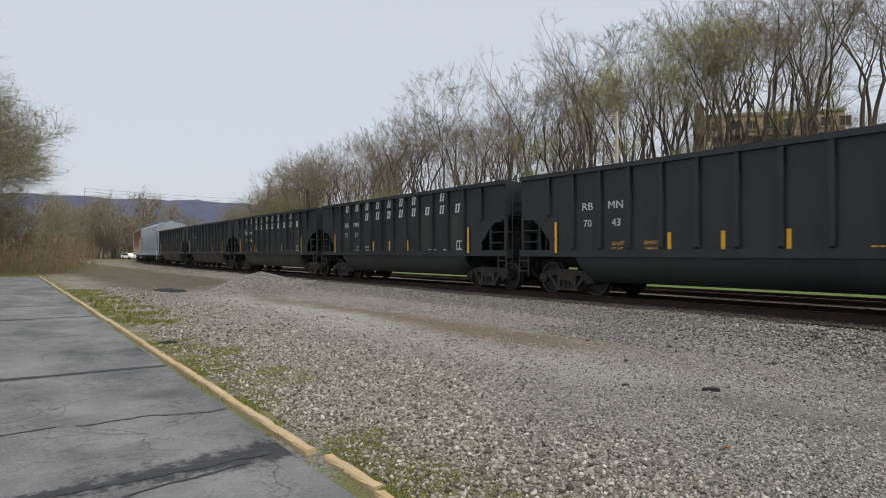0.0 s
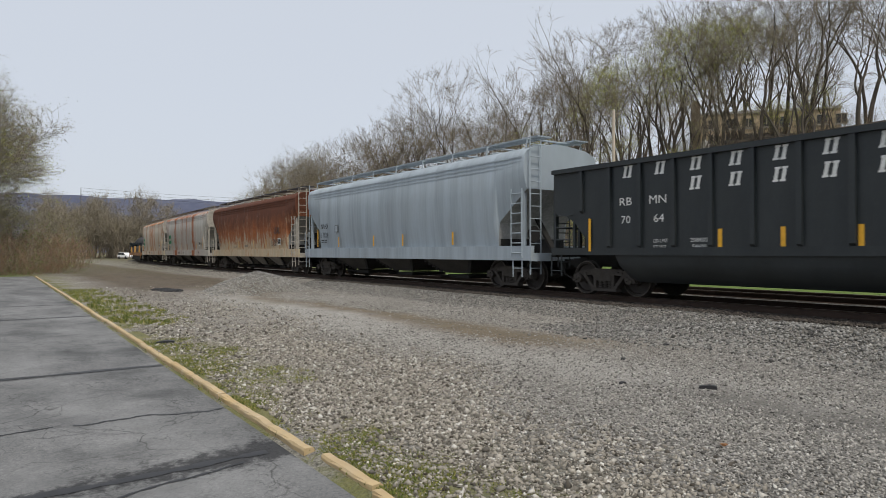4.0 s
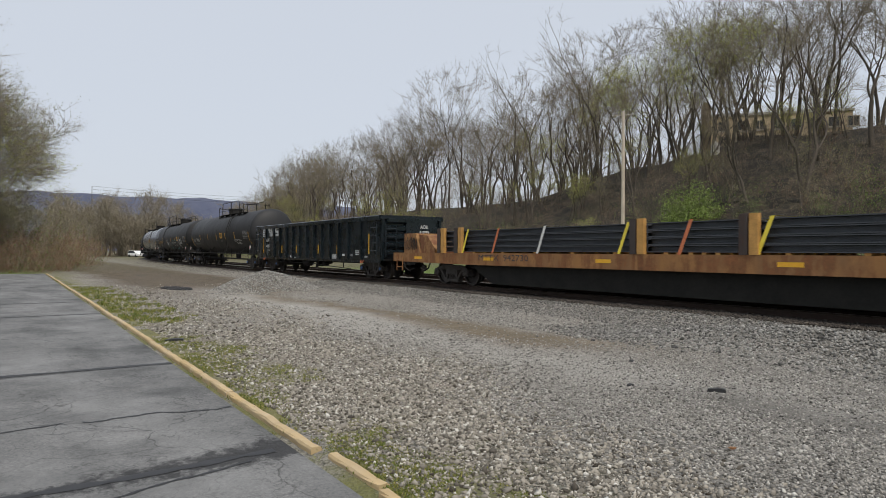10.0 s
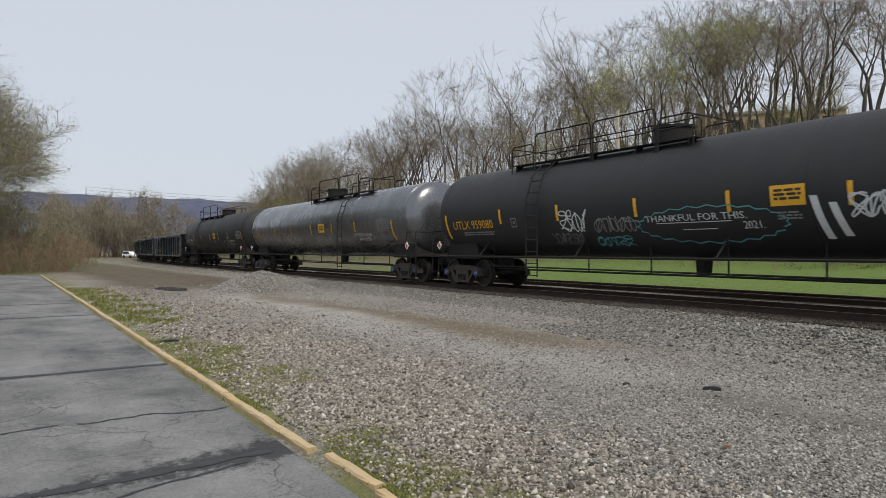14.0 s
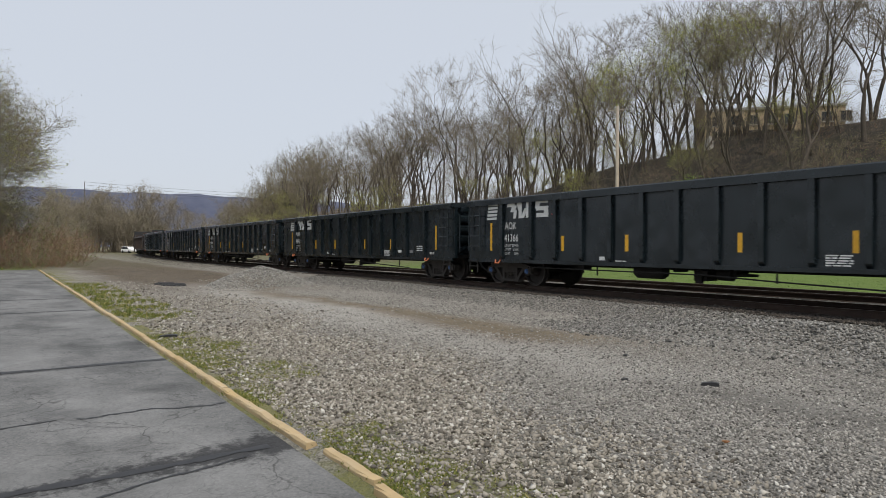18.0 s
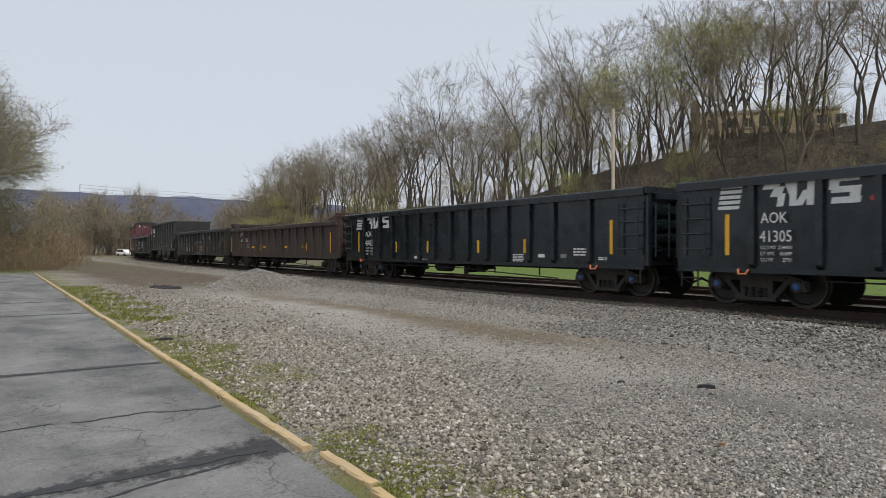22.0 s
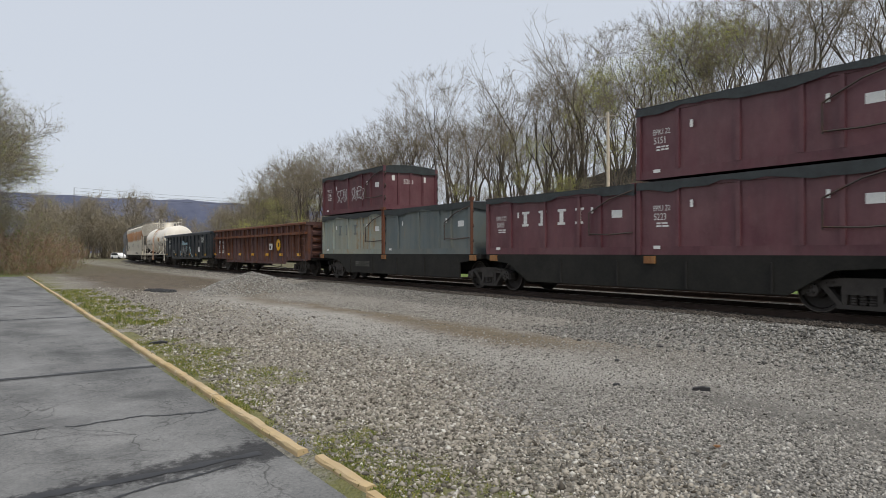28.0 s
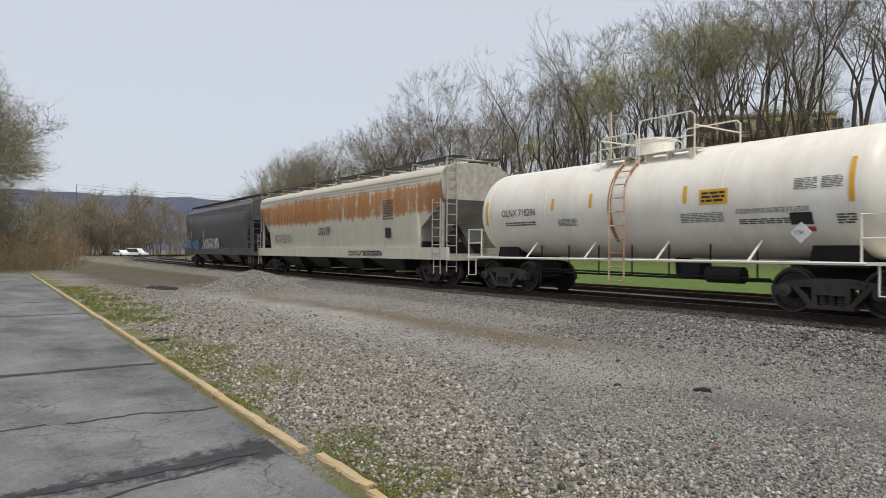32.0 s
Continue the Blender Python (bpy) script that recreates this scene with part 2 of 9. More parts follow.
GREY_PAINT = paint("hopper_grey", (0.36, 0.42, 0.47), 0.5, (0.3, 0.32, 0.33), 0.35, 0.12)
RUSTY = paint("hopper_rust", (0.53, 0.45, 0.32), 0.6, (0.45, 0.29, 0.15), 0.6, 0.68, (0.16, 0.038, 0.012), (0.4, 0.13, 0.035), wash=(1.85, 9.0, 0.6, 0.1), solid=(2.85, 0.55, (0.066, 0.02, 0.0095)))
STREAKY = paint("hopper_white_rust", (0.5, 0.485, 0.445), 0.5, (0.44, 0.39, 0.31), 0.4, 0.46, (0.18, 0.042, 0.009), (0.42, 0.125, 0.025), wash=(1.1, 9.0, 0.9, 0.01), clusters=0.05, eave=0.1, ochre=0.1, runs=((-3.7, 1.1, 0.19), (3.3, 0.55, 0.24), (-1.0, 0.5, 0.07), (0.75, 0.5, 0.11), (4.0, 0.5, 0.09), (6.9, 0.6, 0.06)))
CREAM = paint("hopper_cream_rust", (0.56, 0.505, 0.4), 0.5, (0.46, 0.35, 0.22), 0.5, 0.46, (0.22, 0.06, 0.014), (0.45, 0.17, 0.042), wash=(1.1, 9.0, 0.9, 0.01), clusters=0.06, eave=0.12, ochre=0.36, runs=((-4.3, 0.8, 0.16), (-1.2, 0.5, 0.06), (0.1, 0.5, 0.15), (1.8, 0.9, 0.08), (5.2, 1.0, 0.1)))
TAN = paint("hopper_tan_rust", (0.62, 0.585, 0.49), 0.6, (0.5, 0.43, 0.32), 0.5, 0.54, (0.24, 0.085, 0.026), (0.47, 0.22, 0.075), wash=(2.55, 3.75, 0.2, 0.12), runs=((-3.0, 4.5, 0.07),))
LADDER_PALE = plain("ladder_pale", (0.37, 0.345, 0.3), 0.6, 0, 0.3, 5)
# grey that holds the shade and grime of the downward slope sheets
SLOPE_SHEET = plain("slope_sheet_shade_grime", (0.25, 0.247, 0.238), 0.7, 0, 0.4, 1.3)
DARKGREY = paint("hopper_darkgrey", (0.085, 0.085, 0.09), 0.5, (0.16, 0.145, 0.13), 0.5, 0.3, (0.09, 0.05, 0.03), (0.16, 0.09, 0.05))
BROWN = paint("gondola_brown", (0.034, 0.024, 0.021), 0.6, (0.08, 0.06, 0.048), 0.65, 0.55, (0.02, 0.012, 0.01), (0.095, 0.044, 0.026), clusters=0.06)
RUSTRED = paint("gondola_rustred", (0.09, 0.041, 0.039), 0.65, (0.13, 0.082, 0.076), 0.6, 0.68, (0.02, 0.009, 0.0075), (0.15, 0.052, 0.02), wash=(1.2, 9.0, 0.1, 0.02), clusters=0.09)
RUSTRAIL = paint("rail_rust_orange", (0.13, 0.045, 0.025), 0.7, (0.17, 0.075, 0.04), 0.6, 0.6, (0.05, 0.018, 0.01), (0.2, 0.07, 0.025))
OLIVE = paint("gondola_olive", (0.016, 0.016, 0.0145), 0.5, (0.06, 0.055, 0.046), 0.6, 0.35, (0.025, 0.014, 0.01), (0.06, 0.032, 0.02))
BLUEBLACK = paint("gondola_blueblack", (0.013, 0.019, 0.024), 0.42, (0.042, 0.052, 0.06), 0.6, 0.3, (0.03, 0.02, 0.016), (0.07, 0.045, 0.03))
MAROON = paint("box_maroon", (0.098, 0.026, 0.036), 0.5, (0.17, 0.088, 0.09), 0.6, 0.3, (0.05, 0.018, 0.016), (0.16, 0.06, 0.04))
BOXGREEN = paint("box_green", (0.12, 0.15, 0.155), 0.55, (0.2, 0.18, 0.13), 0.5, 0.25, (0.2, 0.09, 0.04), (0.3, 0.16, 0.07))
BOXPALE = paint("box_palegreen", (0.27, 0.31, 0.28), 0.6, (0.33, 0.29, 0.19), 0.6, 0.5, (0.16, 0.085, 0.045), (0.31, 0.2, 0.1))
DECK_ORANGE = paint("flatcar_orange", (0.36, 0.17, 0.05), 0.65, (0.15, 0.09, 0.05), 0.6, 0.66, (0.06, 0.028, 0.016), (0.24, 0.1, 0.04))
CHUTE = plain("chute_grime", (0.032, 0.029, 0.026), 0.75, 0, 0.45, 1.5)
CHUTE_GREY = plain("chute_grey", (0.15, 0.14, 0.125), 0.75, 0, 0.45, 1.5)
WALK_GREY = plain("walkway_grey", (0.2, 0.2, 0.198), 0.6, 0.0, 0.3, 6)
TARP = plain("tarpaulin_black", (0.022, 0.027, 0.028), 0.55, 0, 0.5, 3)
BEAM = plain("beam_steel", (0.055, 0.06, 0.068), 0.5, 0.2, 0.3, 4)
TIMBER = plain("timber_yellow", (0.46, 0.25, 0.07), 0.8, 0, 0.3, 4)
STRAP_Y = plain("strap_yellow", (0.75, 0.6, 0.06), 0.6, 0, 0.1)
STRAP_W = plain("strap_white", (0.62, 0.62, 0.58), 0.6, 0, 0.1)
STRAP_O = plain("strap_orange", (0.5, 0.15, 0.06), 0.6, 0, 0.1)
SLEEPER = plain("sleeper_wood", (0.06, 0.045, 0.036), 0.9, 0, 0.4, 5)
RAILSIDE = plain("rail_rust", (0.04, 0.024, 0.017), 0.8, 0.1, 0.35, 5)
RED = plain("sign_red", (0.55, 0.05, 0.05), 0.5, 0, 0.1)
BLUEHUB = plain("hub_blue", (0.05, 0.12, 0.3), 0.6, 0, 0.2)
GRAF_W = plain("spray_white", (0.6, 0.62, 0.62), 0.7, 0, 0.15)
GRAF_T = plain("spray_teal", (0.1, 0.32, 0.33), 0.7, 0, 0.2)
GRAF_P = plain("spray_pale_blue", (0.34, 0.5, 0.58), 0.7, 0, 0.2)
GRAF_B = plain("spray_blue", (0.1, 0.3, 0.5), 0.7, 0, 0.2)
GRAF_K = plain("spray_black", (0.03, 0.03, 0.035), 0.7, 0, 0.2)
PRIMER = plain("primer_tan", (0.26, 0.2, 0.14), 0.85, 0, 0.3, 5)
CONC_STAIN = plain("scuff_grey", (0.16, 0.165, 0.155), 0.85, 0, 0.3, 5)
RUST_LADDER = paint("ladder_rusting", (0.6, 0.55, 0.47), 0.7, (0.45, 0.36, 0.27), 0.6, 0.7, (0.3, 0.12, 0.045), (0.45, 0.2, 0.08))
RUST_RUN = plain("rust_run", (0.4, 0.15, 0.045), 0.8, 0, 0.5, 3)
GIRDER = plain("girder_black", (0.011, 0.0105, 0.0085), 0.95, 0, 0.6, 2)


# ---- mesh helpers ----
def quadbox(bm, x0, x1, y0, y1, z0, z1, m=None):
    c = [(x0, y0, z0), (x1, y0, z0), (x1, y1, z0), (x0, y1, z0), (x0, y0, z1), (x1, y0, z1), (x1, y1, z1), (x0, y1, z1)]
    v = [bm.verts.new(m @ Vector(p) if m else p) for p in c]
    for f in ((0, 3, 2, 1), (4, 5, 6, 7), (0, 1, 5, 4), (1, 2, 6, 5), (2, 3, 7, 6), (3, 0, 4, 7)):
        bm.faces.new([v[i] for i in f])


def prism(bm, pts, y0, y1):
    """A side profile of (x, z) points, extruded from y0 to y1."""
    a = [bm.verts.new((x, y0, z)) for x, z in pts]
    b = [bm.verts.new((x, y1, z)) for x, z in pts]
    n = len(pts)
    bm.faces.new(a)
    bm.faces.new(b[::-1])
    for i in range(n):
        j = (i + 1) % n
        bm.faces.new((a[j], a[i], b[i], b[j]))


def prism_x(bm, pts, x0, x1):
    """A cross profile of (y, z) points, extruded from x0 to x1."""
    a = [bm.verts.new((x0, y, z)) for y, z in pts]
    b = [bm.verts.new((x1, y, z)) for y, z in pts]
    n = len(pts)
    bm.faces.new(a)
    bm.faces.new(b[::-1])
    for i in range(n):
        j = (i + 1) % n
        bm.faces.new((a[j], a[i], b[i], b[j]))


def tube(bm, pts, r, n=6, r1=None, cap=True):
    """A tube along points; the radius may taper to r1."""
    pts = [Vector(p) for p in pts]
    rings = []
    k = len(pts) - 1
    for i, p in enumerate(pts):
        d = (pts[min(i + 1, k)] - pts[max(i - 1, 0)]).normalized()
        a = d.orthogonal().normalized()
        if i and rings:
            pa = (rings[-1][0].co - pts[i - 1])
            pa = pa - d * pa.dot(d)
            if pa.length > 1e-6:
                a = pa.normalized()
        b = d.cross(a)
        rr = r if r1 is None else r + (r1 - r) * i / max(k, 1)
        rings.append([bm.verts.new(p + rr * (math.cos(q) * a + math.sin(q) * b)) for q in [2 * math.pi * j / n for j in range(n)]])
    for s, t in zip(rings, rings[1:]):
        for j in range(n):
            bm.faces.new((s[j], s[(j + 1) % n], t[(j + 1) % n], t[j]))
    if cap:
        bm.faces.new(rings[0][::-1])
        bm.faces.new(rings[-1])


def lathe(bm, prof, axis="x", n=24, closed=False, c=(0, 0, 0)):
    """A profile of (along, radius) points turned round an axis through c."""
    rings = []
    for a, r in prof:
        ring = []
        for j in range(n):
            q = 2 * math.pi * j / n
            u, w = r * math.cos(q), r * math.sin(q)
            p = {"x": (a, u, w), "y": (u, a, w), "z": (u, w, a)}[axis]
            ring.append(bm.verts.new((p[0] + c[0], p[1] + c[1], p[2] + c[2])))
        rings.append(ring)
    for s, t in zip(rings, rings[1:]):
        for j in range(n):
            bm.faces.new((s[j], s[(j + 1) % n], t[(j + 1) % n], t[j]))
    if not closed:
        bm.faces.new(rings[0])
        bm.faces.new(rings[-1])


def bake(name, bm, mat, smooth=False, bevel=0.0):
    if bevel:
        bmesh.ops.bevel(bm, geom=list(bm.edges), offset=bevel, segments=1, affect="EDGES", profile=0.7)
    bmesh.ops.recalc_face_normals(bm, faces=bm.faces)
    me = bpy.data.meshes.new(name)
    bm.to_mesh(me)
    bm.free()
    if smooth:
        for p in me.polygons:
            p.use_smooth = True
        me.set_sharp_from_angle(angle=radians(38))
    me.materials.append(mat)
    return me


def child(name, me, parent, label="", loc=(0, 0, 0), rz=0.0):
    ob = new(name, me)
    ob.parent = parent
    ob.location = loc
    ob.rotation_euler = (0, 0, rz)
    if label:
        tagged(ob, label)
    return ob


def part(name, bm, mat, parent, label="", smooth=False, bevel=0.0, loc=(0, 0, 0)):
    return child(name, bake(name, bm, mat, smooth, bevel), parent, label, loc)


def thing(name, label, category, group="", kind="", m=None):
    ob = new(name)
    ob.empty_display_size = 0.3
    tagged(ob, label, category, group, kind)
    if m is not None:
        ob.matrix_basis = m
    return ob


def mesh_np(name, verts, faces, mat, smooth=False):
    """A mesh from arrays: verts (n, 3) and faces (m, 3 or 4)."""
    me = bpy.data.meshes.new(name)
    verts, faces = np.asarray(verts, np.float32), np.asarray(faces, np.int32)
    me.vertices.add(len(verts))
    me.vertices.foreach_set("co", verts.ravel())
    k = faces.shape[1]
    me.loops.add(faces.size)
    me.loops.foreach_set("vertex_index", faces.ravel())
    me.polygons.add(len(faces))
    me.polygons.foreach_set("loop_start", np.arange(0, faces.size, k, dtype=np.int32))
    me.update(calc_edges=True)
    me.validate()
    if smooth:
        me.polygons.foreach_set("use_smooth", np.ones(len(faces), bool))
    me.materials.append(mat)
    return me


# ---- the plan: the track's line ----
TRACK_Y = 14.59
US = np.arange(0, 760, 0.5)
KU = np.interp(US, [0, 33, 62, 88, 112, 205, 235, 760], [0, 0, 1 / 570, 1 / 570, 1 / 260, 1 / 260, 0, 0])
TH = np.concatenate([[0], np.cumsum((KU[1:] + KU[:-1]) / 2 * 0.5)])
TX = -np.concatenate([[0], np.cumsum(np.cos((TH[1:] + TH[:-1]) / 2) * 0.5)])
TY = TRACK_Y + np.concatenate([[0], np.cumsum(np.sin((TH[1:] + TH[:-1]) / 2) * 0.5)])


def on_track(u):
    """World place of the track's centre u metres back from the spot opposite the viewer."""
    if u < 0:
        return -u, TRACK_Y
    return float(np.interp(u, US, TX)), float(np.interp(u, US, TY))


def smooth01(a):
    a = np.clip(a, 0, 1)
    return a * a * (3 - 2 * a)


def track_frame(x, y):
    """How far along (u) and beside (d, positive beyond it) the track the points lie."""
    x, y = np.asarray(x, float), np.asarray(y, float)
    u, d = -x.copy(), y - TRACK_Y
    back = x < -20
    if back.any():
        st = slice(None, None, 8)
        tx, ty, th, us = TX[st], TY[st], TH[st], US[st]
        px, py = x[back], y[back]
        bu, bd = np.empty(px.size), np.empty(px.size)
        for i in range(0, px.size, 4000):
            dx, dy = px[i:i + 4000, None] - tx, py[i:i + 4000, None] - ty
            j = np.argmin(dx * dx + dy * dy, axis=1)
            r = np.arange(j.size)
            bu[i:i + 4000] = us[j] - dx[r, j] * np.cos(th[j]) + dy[r, j] * np.sin(th[j])
            bd[i:i + 4000] = dx[r, j] * np.sin(th[j]) + dy[r, j] * np.cos(th[j])
        u[back], d[back] = bu, bd
    return u, d


def wobble(x, y, s, seed=0.0):
    return (np.sin(x * s + 1.3 * seed) * np.cos(y * s * 1.17 + seed) + 0.5 * np.sin(x * s * 2.3 + y * s * 1.9 + 2 * seed) + 0.25 * np.sin(y * s * 4.7 - x * s * 3.1 + seed)) / 1.75


def ground_z(x, y):
    x, y = np.atleast_1d(np.asarray(x, float)), np.atleast_1d(np.asarray(y, float))
    u, d = track_frame(x, y)
    a = np.abs(d)
    z = 0.02 * wobble(x, y, 0.45) * smooth01((y - 2.2) / 2) * smooth01((12 - a) / 6 + 0.4)
    z += 0.19 * smooth01((3.4 - np.minimum(a, np.abs(d - 3.97))) / 1.9)                       # ballast bed
    z -= 0.12 * smooth01((d - 7) / 4)                           # field lies lower
    z += 0.5 * smooth01((d - 10) / 22)
    # spilt heaps of ballast beside the track
    r = np.hypot((x + 25.4) / 2.3, (y - 8.4) / 2.1)
    z += 0.84 * np.clip(1 - r, 0, 1) ** 0.85 * (1 + 0.08 * wobble(x, y, 2.2, 1))
    bank = smooth01((x + 9.2) / 2.4) * (1 - smooth01((x - 7) / 3))
    z += 0.19 * np.exp(-((x + 5.6) / 1.3) ** 2 - ((y - 9.85) / 0.7) ** 2)
    z += bank * 0.26 * np.exp(-((y - 10.35 - 0.2 * np.sin(x * 0.7)) / 0.95) ** 2) * (1 + 0.22 * wobble(x, y, 1.1, 3))
    z += 0.16 * np.exp(-(((x + 46) / 2.2) ** 2 + ((y - 6.2) / 1.6) ** 2))
    # hillside beyond the field
    toe = 30 - 19 * smooth01((u - 55) / 90)
    high = 14.2 - 5.2 * smooth01((u - 42) / 50) - 0.8 * smooth01((u - 42) / 130) + 1.5 * smooth01((-u) / 60)
    hill = smooth01((d - toe) / 27)
    z += hill * high * (1 + 0.06 * wobble(x, y, 0.12, 5)) + hill * (0.5 * wobble(x, y, 0.3, 2))
    z += np.clip(d - toe - 27, 0, 400) * 0.012
    z -= 0.09 * (1 - smooth01((y - 1.75) / 0.25)) * smooth01((x + 51) / 0.6)   # under the asphalt
    return z


# ---- ground materials ----
def ground_material():
    m, nt, b = nodes_of("ground_cover")
    v = coords(nt)
    sep = nt.nodes.new("ShaderNodeSeparateXYZ")
    nt.links.new(v, sep.inputs[0])
    X, Y, Z = sep.outputs
    n_big, n_mid = noise_tex(nt, v, 0.25, 5, 0.6), noise_tex(nt, v, 1.6, 5, 0.6)
    vor = nt.nodes.new("ShaderNodeTexVoronoi")
    vor.inputs["Scale"].default_value = 30
    nt.links.new(v, vor.inputs["Vector"])
    vor2 = nt.nodes.new("ShaderNodeTexVoronoi")
    vor2.inputs["Scale"].default_value = 64
    nt.links.new(v, vor2.inputs["Vector"])
    stone = ramp(nt, vor.outputs["Color"], [(0.15, (0.035, 0.031, 0.025)), (0.5, (0.25, 0.232, 0.2)), (0.95, (0.54, 0.51, 0.46))])
    stone2 = ramp(nt, vor2.outputs["Color"], [(0.15, (0.04, 0.036, 0.03)), (0.55, (0.275, 0.255, 0.222)), (0.97, (0.57, 0.54, 0.49))])
    gravel = mix(nt, 0.5, stone, stone2)
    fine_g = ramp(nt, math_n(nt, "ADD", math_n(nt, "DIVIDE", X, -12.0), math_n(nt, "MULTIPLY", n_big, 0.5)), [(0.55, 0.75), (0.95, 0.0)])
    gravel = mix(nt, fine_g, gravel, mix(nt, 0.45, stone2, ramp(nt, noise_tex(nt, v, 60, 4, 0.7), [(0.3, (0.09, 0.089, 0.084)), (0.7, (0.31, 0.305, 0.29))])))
    gravel = mix(nt, ramp(nt, n_big, [(0.35, 0.0), (0.7, 0.75)]), gravel, mix(nt, 1.0, gravel, (0.72, 0.7, 0.68), "MULTIPLY"))
    dirt = ramp(nt, n_mid, [(0.3, (0.1, 0.074, 0.042)), (0.7, (0.2, 0.152, 0.092))])
    dirt = mix(nt, 0.22, dirt, mix(nt, 1.0, gravel, (0.6, 0.53, 0.43), "MULTIPLY"))
    dirt = mix(nt, ramp(nt, noise_tex(nt, v, 0.9, 6, 0.7, (0.5, 1.6, 1.0)), [(0.52, 0.0), (0.68, 0.45)]), dirt, (0.055, 0.045, 0.034))
    dirt = mix(nt, ramp(nt, noise_tex(nt, v, 22, 4, 0.75), [(0.55, 0.0), (0.7, 0.55)]), dirt, (0.24, 0.22, 0.185))
    # bands of bare dirt along the access way, a pale packed wheel path, a dark oily strip
    wob = math_n(nt, "ADD", Y, math_n(nt, "MULTIPLY", math_n(nt, "SUBTRACT", n_big, 0.5), 3.0))
    bend = math_n(nt, "ADD", wob, math_n(nt, "MULTIPLY", X, -0.07))
    band = ramp(nt, math_n(nt, "DIVIDE", bend, 20.0), [(0.385, 0.0), (0.415, 0.9), (0.452, 0.9), (0.485, 0.0)])
    near_d = ramp(nt, math_n(nt, "DIVIDE", X, -60.0), [(0.09, 0.0), (0.15, 1.0)])
    c = mix(nt, math_n(nt, "MULTIPLY", band, near_d), gravel, dirt)
    path = ramp(nt, math_n(nt, "DIVIDE", wob, 20.0), [(0.255, 0.0), (0.305, 0.75), (0.345, 0.75), (0.39, 0.0)])
    c = mix(nt, path, c, mix(nt, 0.5, stone2, ramp(nt, n_mid, [(0.3, (0.38, 0.365, 0.335)), (0.7, (0.5, 0.485, 0.45))])))
    strip = math_n(nt, "MULTIPLY", ramp(nt, math_n(nt, "DIVIDE", math_n(nt, "ADD", Y, math_n(nt, "MULTIPLY", math_n(nt, "SUBTRACT", n_mid, 0.5), 1.0)), 20.0), [(0.27, 0.0), (0.305, 0.7), (0.32, 0.7), (0.36, 0.0)]), ramp(nt, math_n(nt, "DIVIDE", X, -10.0), [(0.42, 1.0), (0.55, 0.0)]))
    c = mix(nt, strip, c, mix(nt, 1.0, c, (0.4, 0.39, 0.38), "MULTIPLY"))
    far = ramp(nt, math_n(nt, "DIVIDE", math_n(nt, "ADD", X, math_n(nt, "MULTIPLY", n_big, 10.0)), -60.0), [(0.28, 0.0), (0.42, 0.92)])
    far = math_n(nt, "MULTIPLY", far, ramp(nt, math_n(nt, "DIVIDE", wob, 20.0), [(0.16, 0.0), (0.25, 1.0), (0.5, 1.0), (0.57, 0.0)]))
    c = mix(nt, far, c, mix(nt, 1.0, dirt, (0.66, 0.64, 0.64), "MULTIPLY"))
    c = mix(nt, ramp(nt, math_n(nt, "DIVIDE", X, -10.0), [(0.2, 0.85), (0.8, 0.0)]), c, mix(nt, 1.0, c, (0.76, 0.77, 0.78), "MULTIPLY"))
    # weeds by the kerb
    weed_n = noise_tex(nt, v, 0.8, 6, 0.7)
    near_k = ramp(nt, math_n(nt, "DIVIDE", Y, 8.0), [(0.3, 1.0), (0.47, 0.0)])
    wm = math_n(nt, "MULTIPLY", near_k, ramp(nt, weed_n, [(0.43, 0.0), (0.55, 0.85)]))
    c = mix(nt, wm, c, ramp(nt, n_mid, [(0.3, (0.09, 0.105, 0.025)), (0.7, (0.19, 0.175, 0.055))]))
    # lawn beyond the track, leaf litter on the hill
    grass_n = noise_tex(nt, v, 9, 5, 0.7)
    lawn = ramp(nt, mix(nt, 0.45, n_mid, grass_n), [(0.3, (0.072, 0.122, 0.018)), (0.55, (0.118, 0.178, 0.032)), (0.75, (0.175, 0.2, 0.052))])
    lawn_m = ramp(nt, math_n(nt, "DIVIDE", wob, 40.0), [(0.545, 0.0), (0.57, 1.0)])
    litter = ramp(nt, mix(nt, 0.5, n_mid, noise_tex(nt, v, 3.0, 6, 0.7)), [(0.35, (0.015, 0.012, 0.009)), (0.5, (0.05, 0.039, 0.027)), (0.66, (0.13, 0.098, 0.064))])
    litter = mix(nt, ramp(nt, n_big, [(0.52, 0.0), (0.7, 0.35)]), litter, (0.05, 0.052, 0.02))
    litter = mix(nt, ramp(nt, noise_tex(nt, v, 0.55, 7, 0.75), [(0.42, 0.75), (0.56, 0.0)]), litter, (0.012, 0.011, 0.009))
    litter = mix(nt, ramp(nt, noise_tex(nt, v, 6.0, 5, 0.75), [(0.56, 0.0), (0.7, 0.6)]), litter, (0.17, 0.135, 0.09))
    hill_m = ramp(nt, math_n(nt, "ADD", math_n(nt, "DIVIDE", Z, 10.0), math_n(nt, "MULTIPLY", math_n(nt, "SUBTRACT", n_mid, 0.5), 0.2)), [(0.07, 0.0), (0.14, 1.0)])
    beyond = ramp(nt, math_n(nt, "DIVIDE", X, -400.0), [(0.11, 0.0), (0.16, 1.0)])
    farcol = ramp(nt, n_mid, [(0.3, (0.09, 0.08, 0.045)), (0.7, (0.16, 0.15, 0.08))])
    c2 = mix(nt, hill_m, lawn, litter)
    c = mix(nt, lawn_m, c, c2)
    south = ramp(nt, math_n(nt, "DIVIDE", Y, 20.0), [(0.05, 1.0), (0.1, 0.0)])
    c = mix(nt, south, c, lawn)
